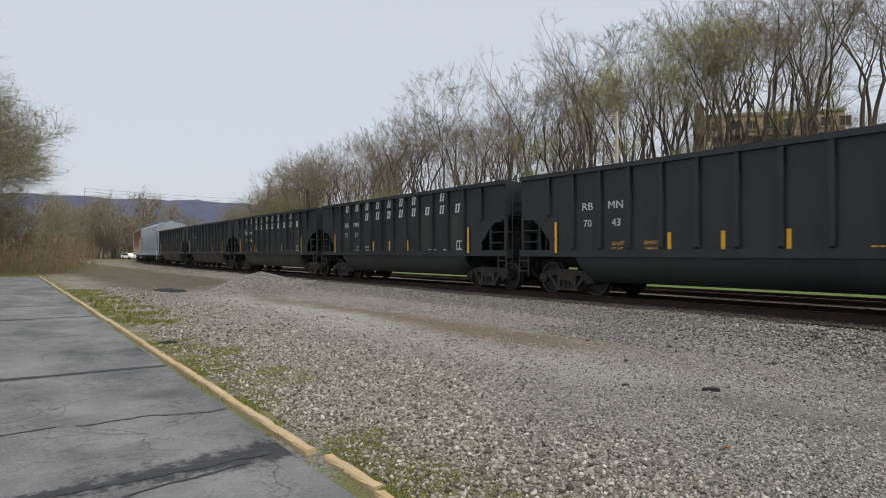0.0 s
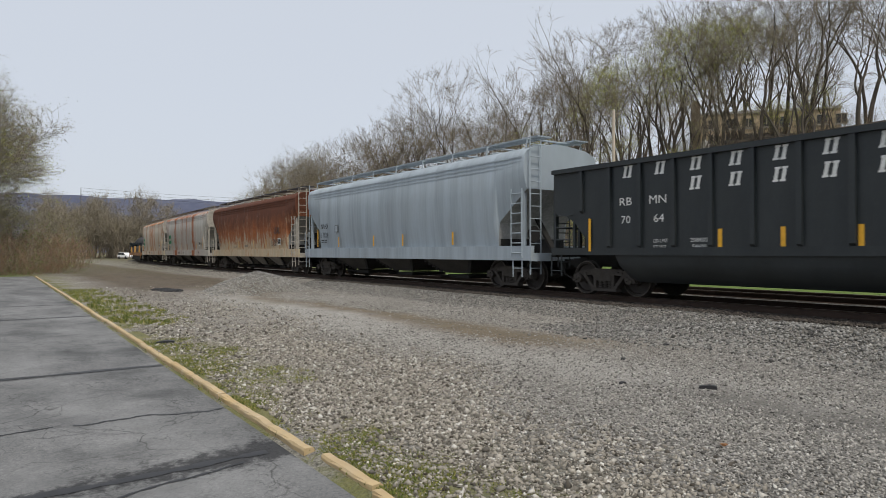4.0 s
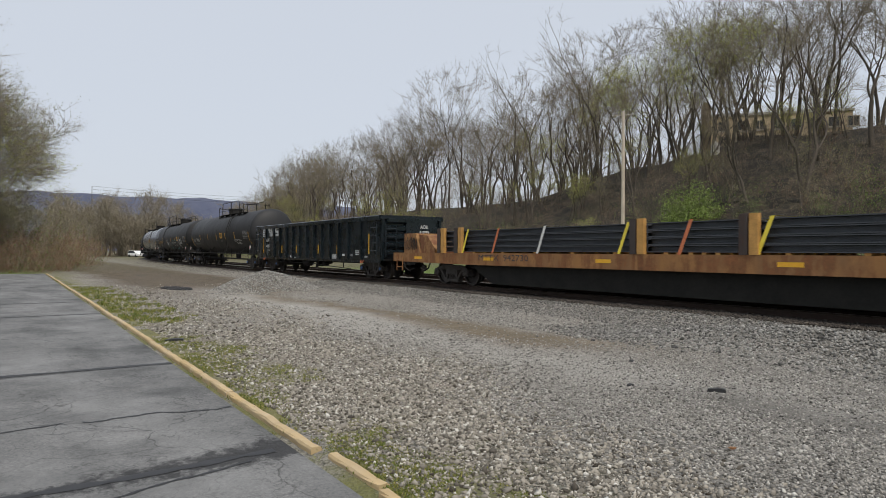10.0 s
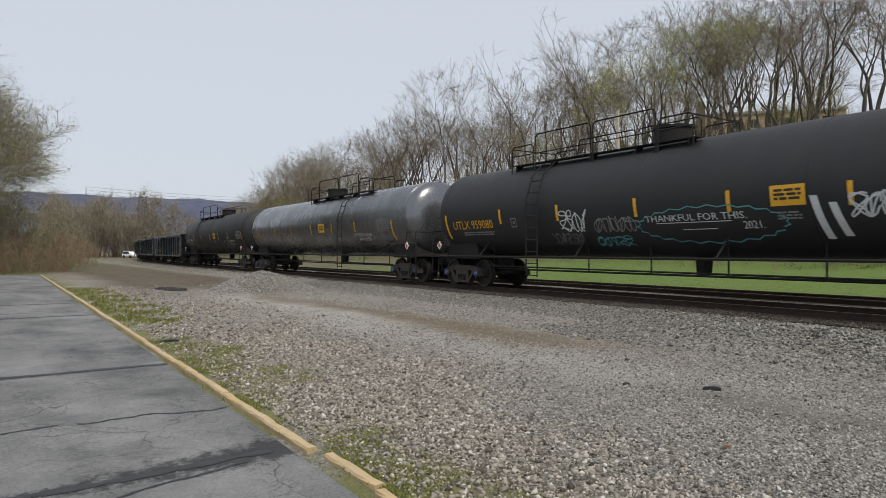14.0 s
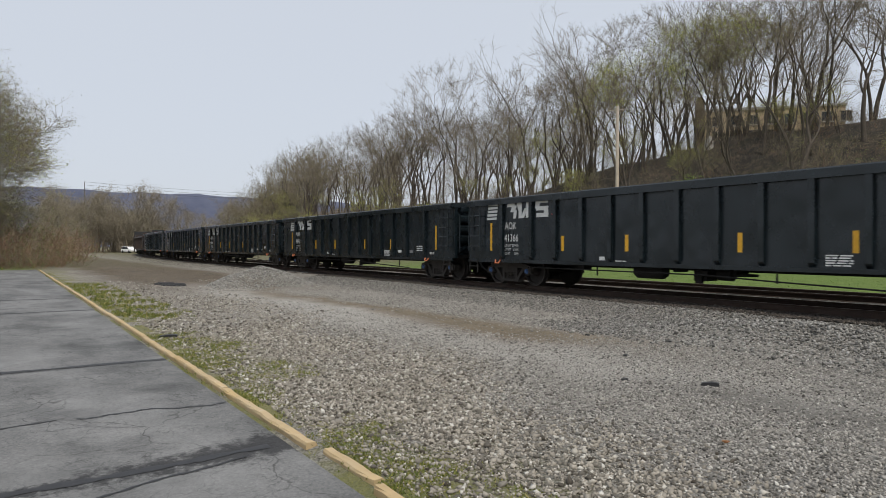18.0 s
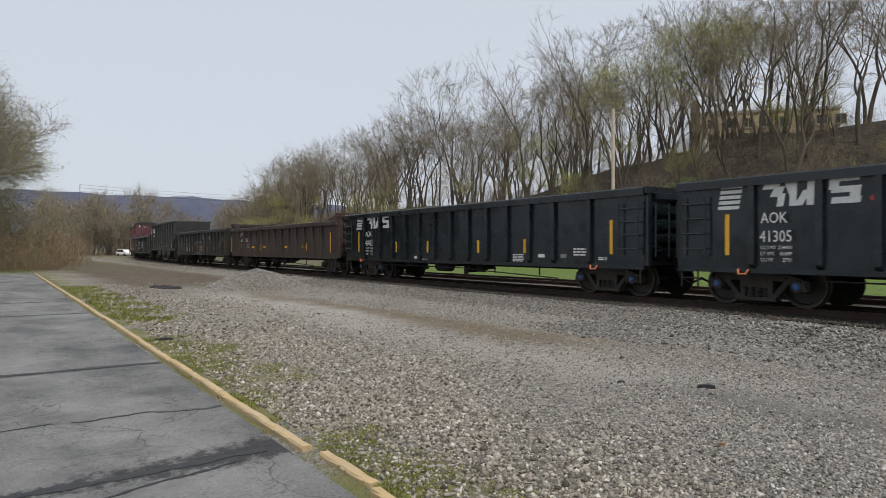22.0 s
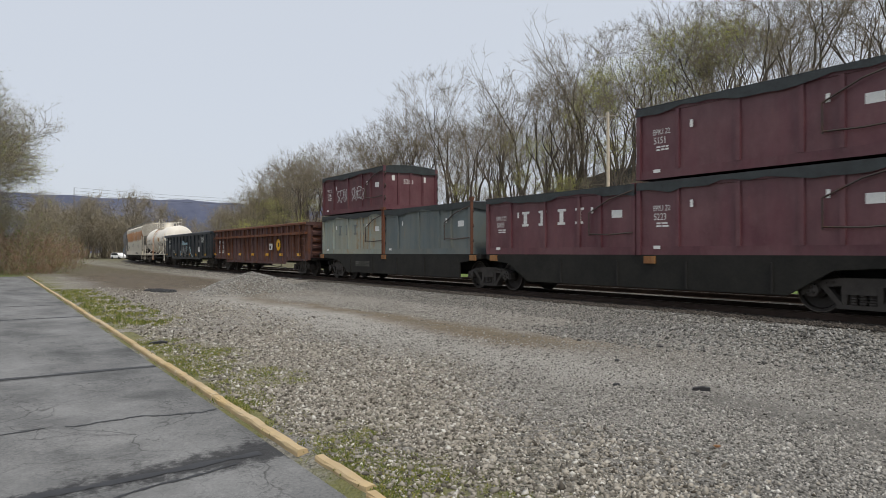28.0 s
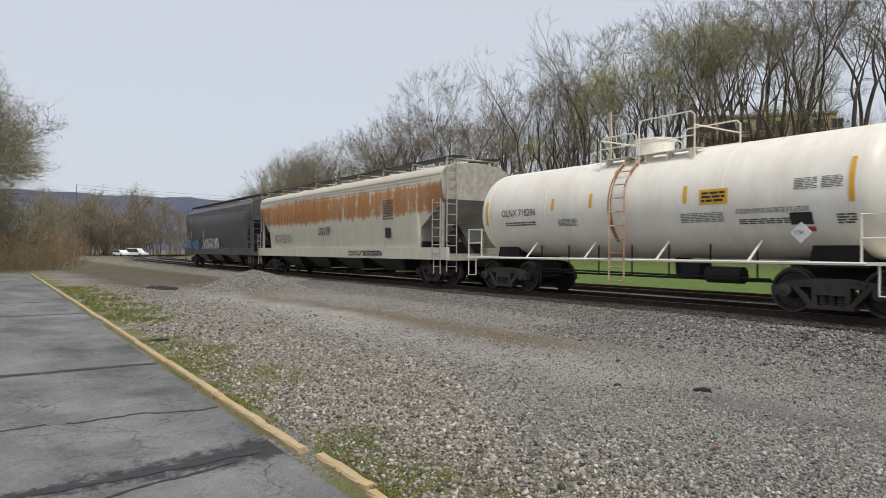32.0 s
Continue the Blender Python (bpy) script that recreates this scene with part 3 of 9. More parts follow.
    gone = math_n(nt, "MULTIPLY", beyond, math_n(nt, "SUBTRACT", 1.0, hill_m))
    gone = math_n(nt, "MULTIPLY", gone, ramp(nt, math_n(nt, "DIVIDE", Y, 40.0), [(0.08, 1.0), (0.16, 0.35), (0.3, 0.35), (0.5, 1.0)]))
    c = mix(nt, gone, c, farcol)
    nt.links.new(c, b.inputs["Base Color"])
    b.inputs["Roughness"].default_value = 0.95
    bump(nt, b, math_n(nt, "ADD", vor.outputs["Distance"], math_n(nt, "MULTIPLY", vor2.outputs["Distance"], 0.5)), 0.7, 0.03)
    return m


GROUND = ground_material()


def stone_material(name, lo, mid, hi):
    m, nt, b = nodes_of(name)
    g = nt.nodes.new("ShaderNodeNewGeometry")
    c = ramp(nt, g.outputs["Random Per Island"], [(0.0, lo), (0.22, tuple(x * 0.5 for x in mid)), (0.55, mid), (0.86, tuple(x * 1.3 for x in mid)), (1.0, hi)])
    n = noise_tex(nt, coords(nt), 40, 3)
    c = mix(nt, 0.4, c, mix(nt, 1.0, c, ramp(nt, n, [(0.3, 0.55), (0.7, 1.0)]), "MULTIPLY"))
    nt.links.new(c, b.inputs["Base Color"])
    b.inputs["Roughness"].default_value = 0.9
    return m


GRAVEL = stone_material("gravel_stone", (0.05, 0.04, 0.028), (0.31, 0.283, 0.238), (0.66, 0.64, 0.59))
CHIPS = stone_material("gravel_chip", (0.055, 0.052, 0.046), (0.315, 0.3, 0.272), (0.56, 0.54, 0.5))
BALLAST = stone_material("ballast_stone", (0.035, 0.034, 0.031), (0.2, 0.194, 0.18), (0.45, 0.44, 0.41))
BANK = stone_material("bank_stone", (0.05, 0.048, 0.044), (0.245, 0.238, 0.22), (0.46, 0.45, 0.42))
HEAP = stone_material("heap_stone", (0.11, 0.107, 0.098), (0.34, 0.33, 0.305), (0.5, 0.49, 0.46))


def asphalt_material():
    m, nt, b = nodes_of("asphalt")
    v = coords(nt)
    big, mid, fine = noise_tex(nt, v, 0.35, 4, 0.55), noise_tex(nt, v, 1.7, 5, 0.6), noise_tex(nt, v, 160, 3, 0.7)
    c = ramp(nt, mid, [(0.3, (0.1, 0.102, 0.104)), (0.7, (0.175, 0.176, 0.175))])
    c = mix(nt, ramp(nt, big, [(0.4, 0.0), (0.66, 0.6)]), c, (0.25, 0.252, 0.25))
    c = mix(nt, ramp(nt, fine, [(0.45, 0.0), (0.75, 0.6)]), c, (0.32, 0.31, 0.3))
    c = mix(nt, ramp(nt, fine, [(0.22, 0.55), (0.42, 0.0)]), c, (0.03, 0.03, 0.032))
    sp = noise_tex(nt, v, 38, 5, 0.75)
    c = mix(nt, ramp(nt, sp, [(0.5, 0.0), (0.72, 0.55)]), c, (0.34, 0.335, 0.325))
    c = mix(nt, ramp(nt, sp, [(0.28, 0.6), (0.46, 0.0)]), c, (0.05, 0.05, 0.052))
    dirty = noise_tex(nt, v, 0.9, 6, 0.65)
    c = mix(nt, ramp(nt, dirty, [(0.5, 0.0), (0.68, 0.6)]), c, (0.065, 0.066, 0.068))
    crack = nt.nodes.new("ShaderNodeTexVoronoi")
    crack.feature = "DISTANCE_TO_EDGE"
    crack.inputs["Scale"].default_value = 0.85
    warp = nt.nodes.new("ShaderNodeVectorMath")
    warp.operation = "ADD"
    n = nt.nodes.new("ShaderNodeTexNoise")
    n.inputs["Scale"].default_value, n.inputs["Detail"].default_value = 1.4, 6
    nt.links.new(v, n.inputs["Vector"])
    nt.links.new(v, warp.inputs[0])
    nt.links.new(n.outputs["Color"], warp.inputs[1])
    nt.links.new(warp.outputs[0], crack.inputs["Vector"])
    cm = math_n(nt, "MULTIPLY", ramp(nt, crack.outputs["Distance"], [(0.0, 1.0), (0.012, 0.0)]), ramp(nt, big, [(0.42, 0.0), (0.6, 0.8)]))
    c = mix(nt, cm, c, (0.035, 0.034, 0.033))
    for sc, wd, lim in ((3.2, 0.02, 0.44), (7.5, 0.035, 0.5)):
        vw = nt.nodes.new("ShaderNodeTexVoronoi")
        vw.feature = "DISTANCE_TO_EDGE"
        vw.inputs["Scale"].default_value = sc
        nt.links.new(warp.outputs[0], vw.inputs["Vector"])
        m_ = math_n(nt, "MULTIPLY", ramp(nt, vw.outputs["Distance"], [(0.0, 1.0), (wd, 0.0)]), ramp(nt, noise_tex(nt, v, 0.8 + sc * 0.05, 4, 0.6), [(lim, 0.0), (lim + 0.14, 0.75)]))
        c = mix(nt, m_, c, (0.04, 0.04, 0.04))
    c = mix(nt, ramp(nt, noise_tex(nt, v, 0.55, 7, 0.72), [(0.42, 0.0), (0.6, 0.6)]), c, mix(nt, 1.0, c, (0.62, 0.63, 0.63), "MULTIPLY"))
    worn = noise_tex(nt, v, 0.42, 6, 0.62, (0.55, 1.5, 1.0))
    c = mix(nt, ramp(nt, worn, [(0.38, 0.6), (0.5, 0.0)]), c, mix(nt, 1.0, c, (0.58, 0.59, 0.6), "MULTIPLY"))
    c = mix(nt, ramp(nt, worn, [(0.52, 0.0), (0.66, 0.5)]), c, (0.25, 0.252, 0.25))
    # old tar soaked into the surface along the near seam, spreading towards the kerb
    sep = nt.nodes.new("ShaderNodeSeparateXYZ")
    nt.links.new(v, sep.inputs[0])
    off = math_n(nt, "ABSOLUTE", math_n(nt, "ADD", math_n(nt, "ADD", sep.outputs[0], 4.87), math_n(nt, "MULTIPLY", sep.outputs[1], 0.091)))
    off = math_n(nt, "ADD", off, math_n(nt, "MULTIPLY", math_n(nt, "SUBTRACT", noise_tex(nt, v, 6.0, 9, 0.82), 0.5), 1.15))
    off = math_n(nt, "SUBTRACT", off, ramp(nt, math_n(nt, "DIVIDE", sep.outputs[1], 2.0), [(0.0, 0.0), (0.85, 0.17)]))
    c = mix(nt, ramp(nt, off, [(0.0, 0.85), (0.05, 0.6), (0.16, 0.0)]), c, (0.02, 0.02, 0.022))
    far_off = math_n(nt, "ABSOLUTE", math_n(nt, "ADD", math_n(nt, "ADD", sep.outputs[0], 9.53), math_n(nt, "MULTIPLY", sep.outputs[1], 0.05)))
    far_off = math_n(nt, "ADD", far_off, math_n(nt, "MULTIPLY", math_n(nt, "SUBTRACT", noise_tex(nt, v, 3.0, 6, 0.7), 0.5), 0.5))
    c = mix(nt, ramp(nt, far_off, [(0.0, 0.75), (0.12, 0.0)]), c, (0.035, 0.035, 0.037))
    nt.links.new(c, b.inputs["Base Color"])
    b.inputs["Roughness"].default_value, b.inputs["Specular IOR Level"].default_value = 0.86, 0.3
    bump(nt, b, fine, 0.5, 0.006)
    return m


ASPHALT = asphalt_material()
TAR = plain("crack_tar", (0.022, 0.022, 0.024), 0.6, 0, 0.3, 10)
KERB = paint("kerb_concrete", (0.52, 0.375, 0.185), 0.9, (0.47, 0.4, 0.3), 0.6, 0.34, (0.34, 0.28, 0.19), (0.55, 0.5, 0.42))
BARK = plain("bark", (0.085, 0.07, 0.056), 0.95, 0, 0.4, 2)
TWIG_PALE = plain("twig_pale", (0.25, 0.215, 0.165), 0.95, 0, 0.3, 2)
TWIG = plain("twig", (0.19, 0.158, 0.118), 0.95, 0, 0.3, 2)
BUD = plain("bud_leaf", (0.46, 0.48, 0.1), 0.8, 0, 0.3, 0.6)
BUD2 = plain("bud_leaf_olive", (0.28, 0.275, 0.105), 0.8, 0, 0.3, 0.6)
BUDBROWN = plain("bud_leaf_brown", (0.22, 0.195, 0.12), 0.85, 0, 0.3, 0.6)
REDTWIG = plain("brush_twig", (0.25, 0.155, 0.1), 0.95, 0, 0.3, 2)
BRIGHT = plain("bush_leaf_bright", (0.23, 0.31, 0.07), 0.8, 0, 0.3, 0.9)
SHRUB = plain("shrub_leaf", (0.135, 0.18, 0.05), 0.85, 0, 0.4, 0.9)


# ---- ground, lot, kerb ----
def spaced(lo, hi, step, far, grow=1.22):
    mid = list(np.arange(lo, hi + 1e-6, step))
    a, s, left = lo, step, []
    while a > -far:
        s *= grow
        a -= s
        left.append(a)
    a, s, right = hi, step, []
    while a < far:
        s *= grow
        a += s
        right.append(a)
    return np.array(left[::-1] + mid + right)


def build_ground():
    xs = np.concatenate([spaced(-46, 10, 0.42, 3500, 1.09)])
    ys = np.concatenate([spaced(1.4, 19, 0.36, 3500, 1.09)])
    gx, gy = np.meshgrid(xs, ys)
    gz = ground_z(gx.ravel(), gy.ravel())
    nx, ny = len(xs), len(ys)
    i = np.arange((nx - 1) * (ny - 1))
    a = (i // (nx - 1)) * nx + i % (nx - 1)
    faces = np.stack([a, a + 1, a + nx + 1, a + nx], 1)
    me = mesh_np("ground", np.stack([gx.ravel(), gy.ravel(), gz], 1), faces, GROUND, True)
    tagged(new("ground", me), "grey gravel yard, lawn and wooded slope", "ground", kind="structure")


build_ground()


def build_lot():
    bm = bmesh.new()
    xs = np.arange(-50.4, 14.01, 0.8)
    ys = np.append(np.arange(-28, 0.1, 2.0), [0.6, 1.1, 1.5, 1.86])
    top = {}
    for i, x in enumerate(xs):
        for j, y in enumerate(ys):
            top[i, j] = bm.verts.new((x, y, 0.008))
    for i in range(len(xs) - 1):
        for j in range(len(ys) - 1):
            bm.faces.new((top[i, j], top[i + 1, j], top[i + 1, j + 1], top[i, j + 1]))
    lot = new("parking_lot", bake("parking_lot", bm, ASPHALT, True))
    tagged(lot, "cracked grey asphalt car park with tar-sealed seams", "car park", kind="structure")
    rng = random.Random(5)

    def seam(x0, y0, x1, y1, w, wav, gaps=()):
        n = 130
        b2 = bmesh.new()
        prev = None
        for i in range(n + 1):
            t = i / n
            x = x0 + (x1 - x0) * t + wav * (math.sin(t * 9 + x0) * 0.5 + 0.16 * math.sin(t * 23 + x0 * 3) + 0.07 * math.sin(t * 61 + x0)) + rng.uniform(-0.003, 0.003)
            y = y0 + (y1 - y0) * t
            z = 0.012
            hw = w * (0.35 + 0.4 * abs(math.sin(i * 0.31 + x0)) + rng.uniform(-0.1, 0.12)) / 2
            ring = [b2.verts.new((x - hw, y, z)), b2.verts.new((x + hw, y, z))]
            if prev and not any(g0 < t < g1 for g0, g1 in gaps):
                b2.faces.new((prev[0], prev[1], ring[1], ring[0]))
            prev = ring
        part("tar_seam", b2, TAR, lot, "dark tar-sealed crack")

    seam(-9.65, 1.85, -8.85, -14, 0.2, 0.12)
    seam(-6.62, 1.85, -6.75, 0.55, 0.06, 0.10)
    seam(-6.72, 0.4, -6.95, -3, 0.055, 0.12)
    seam(-18.2, 1.85, -17.3, -16, 0.24, 0.25)
    seam(-22.5, 1.85, -21.6, -16, 0.24, 0.25)
    seam(-32.0, 1.85, -31.0, -16, 0.3, 0.3)
    seam(-5.02, 1.72, -4.5, -4, 0.15, 0.06)
    seam(-4.86, 1.5, -4.15, -0.6, 0.05, 0.05)
    for k in range(12):                      # hairline cracks along and across
        x0, y0 = rng.uniform(-11, -4.5), rng.uniform(-1.5, 1.6)
        seam(x0, y0, x0 + rng.uniform(-0.9, 0.9), y0 - rng.uniform(0.5, 1.3), 0.010, 0.10)


build_lot()


def build_kerb():
    kerb = thing("kerb", "faded yellow-painted concrete kerb along the car park", "kerb", kind="structure")
    rng = random.Random(9)
    x = -4.86
    spans = [(-4.68, -3.86), (-3.76, -1.6), (-1.5, 0.9), (1.0, 3.4), (3.5, 5.9), (6.0, 8.4), (8.5, 10.9), (11.0, 13.4)]
    while x > -50:
        n = rng.choice((2.35, 2.4, 2.45))
        spans.append((max(x - n, -50.2), x - 0.012))
        x -= n
    for i, (a, b) in enumerate(spans):
        bm = bmesh.new()
        k = max(2, int((b - a) / 0.12))
        rings = []
        for q in range(k + 1):
            xx = a + (b - a) * q / k
            j = [rng.uniform(-0.006, 0.006) for _ in range(4)]
            rings.append([bm.verts.new((xx, yy + j[o % 4], zz + j[(o + 1) % 4])) for o, (yy, zz) in enumerate(
                [(-0.043, -0.1), (-0.043, 0.008), (-0.03, 0.024), (0.03, 0.024), (0.043, 0.008), (0.043, -0.1)])])
        for s, t in zip(rings, rings[1:]):
            for o in range(6):
                bm.faces.new((s[o], s[(o + 1) % 6], t[(o + 1) % 6], t[o]))
        bm.faces.new(rings[0])
        bm.faces.new(rings[-1])
        ob = part("kerb_stone", bm, KERB, kerb)
        ob.location = (0, 2.02 + rng.uniform(-0.01, 0.01) + (0.05 if -4.75 < a < -4 else 0), rng.uniform(-0.008, 0.008))


build_kerb()


# ---- track ----
FAR_TRACK = 3.97     # centre of the second track beyond the first


def build_track(off, label):
    tr = thing("railway_track", label, "railway track", kind="structure")
    prof = [(-0.07, -0.17), (0.07, -0.17), (0.07, -0.155), (0.012, -0.14), (0.012, -0.04), (0.036, -0.03), (0.036, -0.004), (0.026, 0.0), (-0.026, 0.0), (-0.036, -0.004), (-0.036, -0.03), (-0.012, -0.04), (-0.012, -0.14), (-0.07, -0.155)]
    us = list(np.arange(-600, 30, 30)) + list(np.arange(30, 700, 4))
    for side in (off - 0.75, off + 0.75):
        bm, bt = bmesh.new(), bmesh.new()
        prev = pt = None
        for u in us:
            x, y = on_track(u)
            th = float(np.interp(u, US, TH)) if u > 0 else 0.0
            nx, ny = math.sin(th), math.cos(th)
            ring = [bm.verts.new((x + nx * (side + a), y + ny * (side + a), RAIL - 0.002 + z)) for a, z in prof]
            t2 = [bt.verts.new((x + nx * (side + a), y + ny * (side + a), RAIL + 0.001)) for a in (-0.027, 0.027)]
            if prev:
                for i in range(len(ring)):
                    j = (i + 1) % len(ring)
                    bm.faces.new((prev[i], prev[j], ring[j], ring[i]))
                bt.faces.new((pt[0], pt[1], t2[1], t2[0]))
            prev, pt = ring, t2
        rail = part("rail", bm, RAILSIDE, tr, "rusty steel rail")
        part("rail_head", bt, STEEL, rail, "polished running surface")
    return tr


TRACK = build_track(0.0, "railway track of rusty rails on dark wooden sleepers")
SECOND = build_track(FAR_TRACK, "second railway track beyond the train, on dark sleepers")
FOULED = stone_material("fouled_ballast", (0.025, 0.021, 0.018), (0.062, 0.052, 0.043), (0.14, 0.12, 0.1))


def build_bed(off):
    """Dark, oil-stained bed under and beside the rails; the far one's colour also holds shade."""
    bm = bmesh.new()
    prev = None
    for u in list(np.arange(-600, 0, 20)) + list(np.arange(0, 260, 0.6)) + list(np.arange(260, 700, 10)):
        x, y = on_track(u)
        th = float(np.interp(u, US, TH)) if u > 0 else 0.0
        ring = []
        for d, z in ((-1.95, 0.06), (-1.75, 0.175), (-0.9, 0.195), (0.9, 0.195), (1.75, 0.175), (1.95, 0.04)):
            dd = off + d + 0.12 * math.sin(u * 1.7 + d) + 0.08 * math.sin(u * 4.1)
            ring.append(bm.verts.new((x + math.sin(th) * dd, y + math.cos(th) * dd, z + 0.012 * math.sin(u * 3.3 + d * 5))))
        if prev:
            for i in range(5):
                bm.faces.new((prev[i], prev[i + 1], ring[i + 1], ring[i]))
        prev = ring
    # far bed: darker copy, with the shadow behind the train in its colour
    m = plain("bed_grime_shade", (0.06, 0.048, 0.039) if off == 0.0 else (0.022, 0.019, 0.016), 0.95, 0, 0.45, 5)
    tagged(new("track_bed", bake("track_bed", bm, m, True)), "dark oil-stained ballast bed, the far one with painted shade", "track bed", kind="structure")


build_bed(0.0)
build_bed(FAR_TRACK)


# ---- train: shared parts ----
CACHE = {}


def cached(key, build):
    if key not in CACHE:
        CACHE[key] = build()
    return CACHE[key]


WHEEL_R = 0.457
SPINNING = []      # wheel sets to be turned
MOVING = []        # (thing, metres back from the viewer's spot at the start, half the pivot spacing)


def m_side_frame():
    bm = bmesh.new()
    w0, w1 = -0.09, 0.09
    prism(bm, [(-1.12, 0.36), (-1.12, 0.56), (-0.8, 0.66), (-0.35, 0.72), (0.35, 0.72), (0.8, 0.66), (1.12, 0.56), (1.12, 0.36), (0.98, 0.36), (0.95, 0.5), (0.7, 0.53), (0.32, 0.56), (-0.32, 0.56), (-0.7, 0.53), (-0.95, 0.5), (-0.98, 0.36)], w0, w1)
    for s in (-1, 1):
        prism(bm, [(s * 0.62, 0.55), (s * 0.76, 0.55), (s * 0.42, 0.17), (s * 0.3, 0.17)][::s], w0 - 0.01, w1 + 0.01)
        prism(bm, [(s * 0.26, 0.57), (s * 0.36, 0.57), (s * 0.36, 0.2), (s * 0.26, 0.2)][::s], w0, w1)
        lathe(bm, [(-0.16, 0.1), (-0.15, 0.13), (0.0, 0.13)], "y", 12, c=(s * 0.889, -0.0, 0.457))
    prism(bm, [(-0.44, 0.12), (-0.44, 0.2), (0.44, 0.2), (0.44, 0.12)], w0 - 0.02, w1 + 0.02)
    for s in (-1, 1):
        lathe(bm, [(-0.175, 0.03), (-0.16, 0.06)], "y", 8, c=(s * 0.889, 0, 0.457))
        prism(bm, [(s * 0.98, 0.6), (s * 1.06, 0.56), (s * 1.1, 0.36), (s * 1.02, 0.36)][::s], w0 - 0.05, w0)
        for k in range(2):
            lathe(bm, [(w0 - 0.03, 0.02), (w0, 0.024)], "y", 6, c=(s * (0.5 + 0.14 * k), 0, 0.63 - 0.02 * k))
    return bake("side_frame", bm, BOGIE, True)


def m_springs():
    bm = bmesh.new()
    for x in (-0.17, 0.0, 0.17):
        lathe(bm, [(0.2, 0.065), (0.225, 0.078), (0.25, 0.06), (0.275, 0.078), (0.3, 0.06), (0.325, 0.078), (0.35, 0.06), (0.375, 0.078), (0.4, 0.065)], "z", 10, c=(x, 0, 0))
    quadbox(bm, -0.26, 0.26, -0.1, 0.1, 0.4, 0.56)
    return bake("spring", bm, BOGIE, True)


def m_wheel_set():
    bm = bmesh.new()
    for s in (-1, 1):
        lathe(bm, [(s * 0.68, 0.05), (s * 0.68, 0.49), (s * 0.7, 0.492), (s * 0.715, WHEEL_R), (s * 0.815, WHEEL_R - 0.004), (s * 0.815, 0.438), (s * 0.815, 0.385), (s * 0.765, 0.36), (s * 0.755, 0.17), (s * 0.83, 0.14), (s * 0.83, 0.05)], "y", 32)
    lathe(bm, [(-1.02, 0.07), (-0.83, 0.085), (0.83, 0.085), (1.02, 0.07)], "y", 12)
    for s in (-1, 1):
        for k in range(3):
            q = k * 2.094
            lathe(bm, [(s * 1.0, 0.014), (s * 1.2, 0.014)], "y", 6, c=(0.06 * math.cos(q), 0, 0.06 * math.sin(q)))
    for f in bm.faces:                      # bright worn rims
        c = f.calc_center_median()
        if abs(c.y) > 0.8 and math.hypot(c.x, c.z) > 0.43:
            f.material_index = 1
    me = bake("wheel_set", bm, WHEEL, True)
    me.materials.append(RIM)
    return me


def m_bolster():
    bm = bmesh.new()
    quadbox(bm, -0.2, 0.2, -1.0, 1.0, 0.5, 0.68)
    lathe(bm, [(0.68, 0.2), (0.8, 0.18)], "z", 14)
    for s in (-1, 1):
        quadbox(bm, s * 0.5 - 0.06, s * 0.5 + 0.06, -0.72, 0.72, 0.36, 0.5)
    return bake("bogie", bm, BOGIE)


def m_hub():
    bm = bmesh.new()
    for s in (-1, 1):
        for t in (-1, 1):
            lathe(bm, [(t * 1.16, 0.085), (t * 1.19, 0.06)], "y", 10, c=(s * 0.889, 0, 0.457))
    return bake("bearing_cap", bm, BLUEHUB, True)


def bogie(car, x, hub=False):
    b = child("bogie", cached("bogie", m_bolster), car, "grimy three-piece freight bogie", (x, 0, 0))
    for s in (-1, 1):
        child("side_frame", cached("side_frame", m_side_frame), b, "", (0, s * 1.0, 0), 0 if s < 0 else math.pi)
        child("spring", cached("springs", m_springs), b, "", (0, s * 1.0, 0))
        w = child("wheel_set", cached("wheel_set", m_wheel_set), b, "dark steel wheel set with bright rims", (s * 0.889, 0, WHEEL_R))
        SPINNING.append((w, car))
    if hub:
        child("bearing_cap", cached("hub", m_hub), b, "blue bearing caps")
    return b


def m_coupler():
    bm = bmesh.new()
    quadbox(bm, -0.1, 0.34, -0.07, 0.07, 0.78, 0.93)
    quadbox(bm, 0.3, 0.52, -0.16, 0.13, 0.72, 0.98)
    quadbox(bm, 0.44, 0.6, -0.15, -0.04, 0.74, 0.96)
    tube(bm, [(0.05, -0.4, 0.75), (0.2, -0.4, 0.5), (0.45, -0.36, 0.38), (0.68, -0.28, 0.5)], 0.03, 6)
    return bake("coupler", bm, UNDER)


def couplers(car, half):
    for s in (-1, 1):
        child("coupler", cached("coupler", m_coupler), car, "", (s * (half - 0.48), 0, 0), 0 if s > 0 else math.pi)


def ladder(car, x, y, z0, z1, w, mat, n=5, along=True, name="ladder", stiles=True):
    """Rungs (and stiles) on a side (along x) or an end (along y)."""
    bm = bmesh.new()
    e = (lambda a: (x + a, y, 0)) if along else (lambda a: (x, y + a, 0))
    if stiles:
        for a in (-w / 2, w / 2):
            p = e(a)
            tube(bm, [(p[0], p[1], z0), (p[0], p[1], z1)], 0.022, 5)
    for i in range(n):
        z = z0 + (z1 - z0) * (i + 0.5) / n
        p, q = e(-w / 2), e(w / 2)
        tube(bm, [(p[0], p[1], z), (q[0], q[1], z)], 0.016, 5)
    return part(name, bm, mat, car)


# ---- markings ----
def flat_surf(y):
    return lambda x, z: -y


def tank_surf(r, zc, eps=0.012):
    return lambda x, z: -math.sqrt(max(r * r - (z - zc) ** 2, 0.01)) - eps


GLYPHS = {}


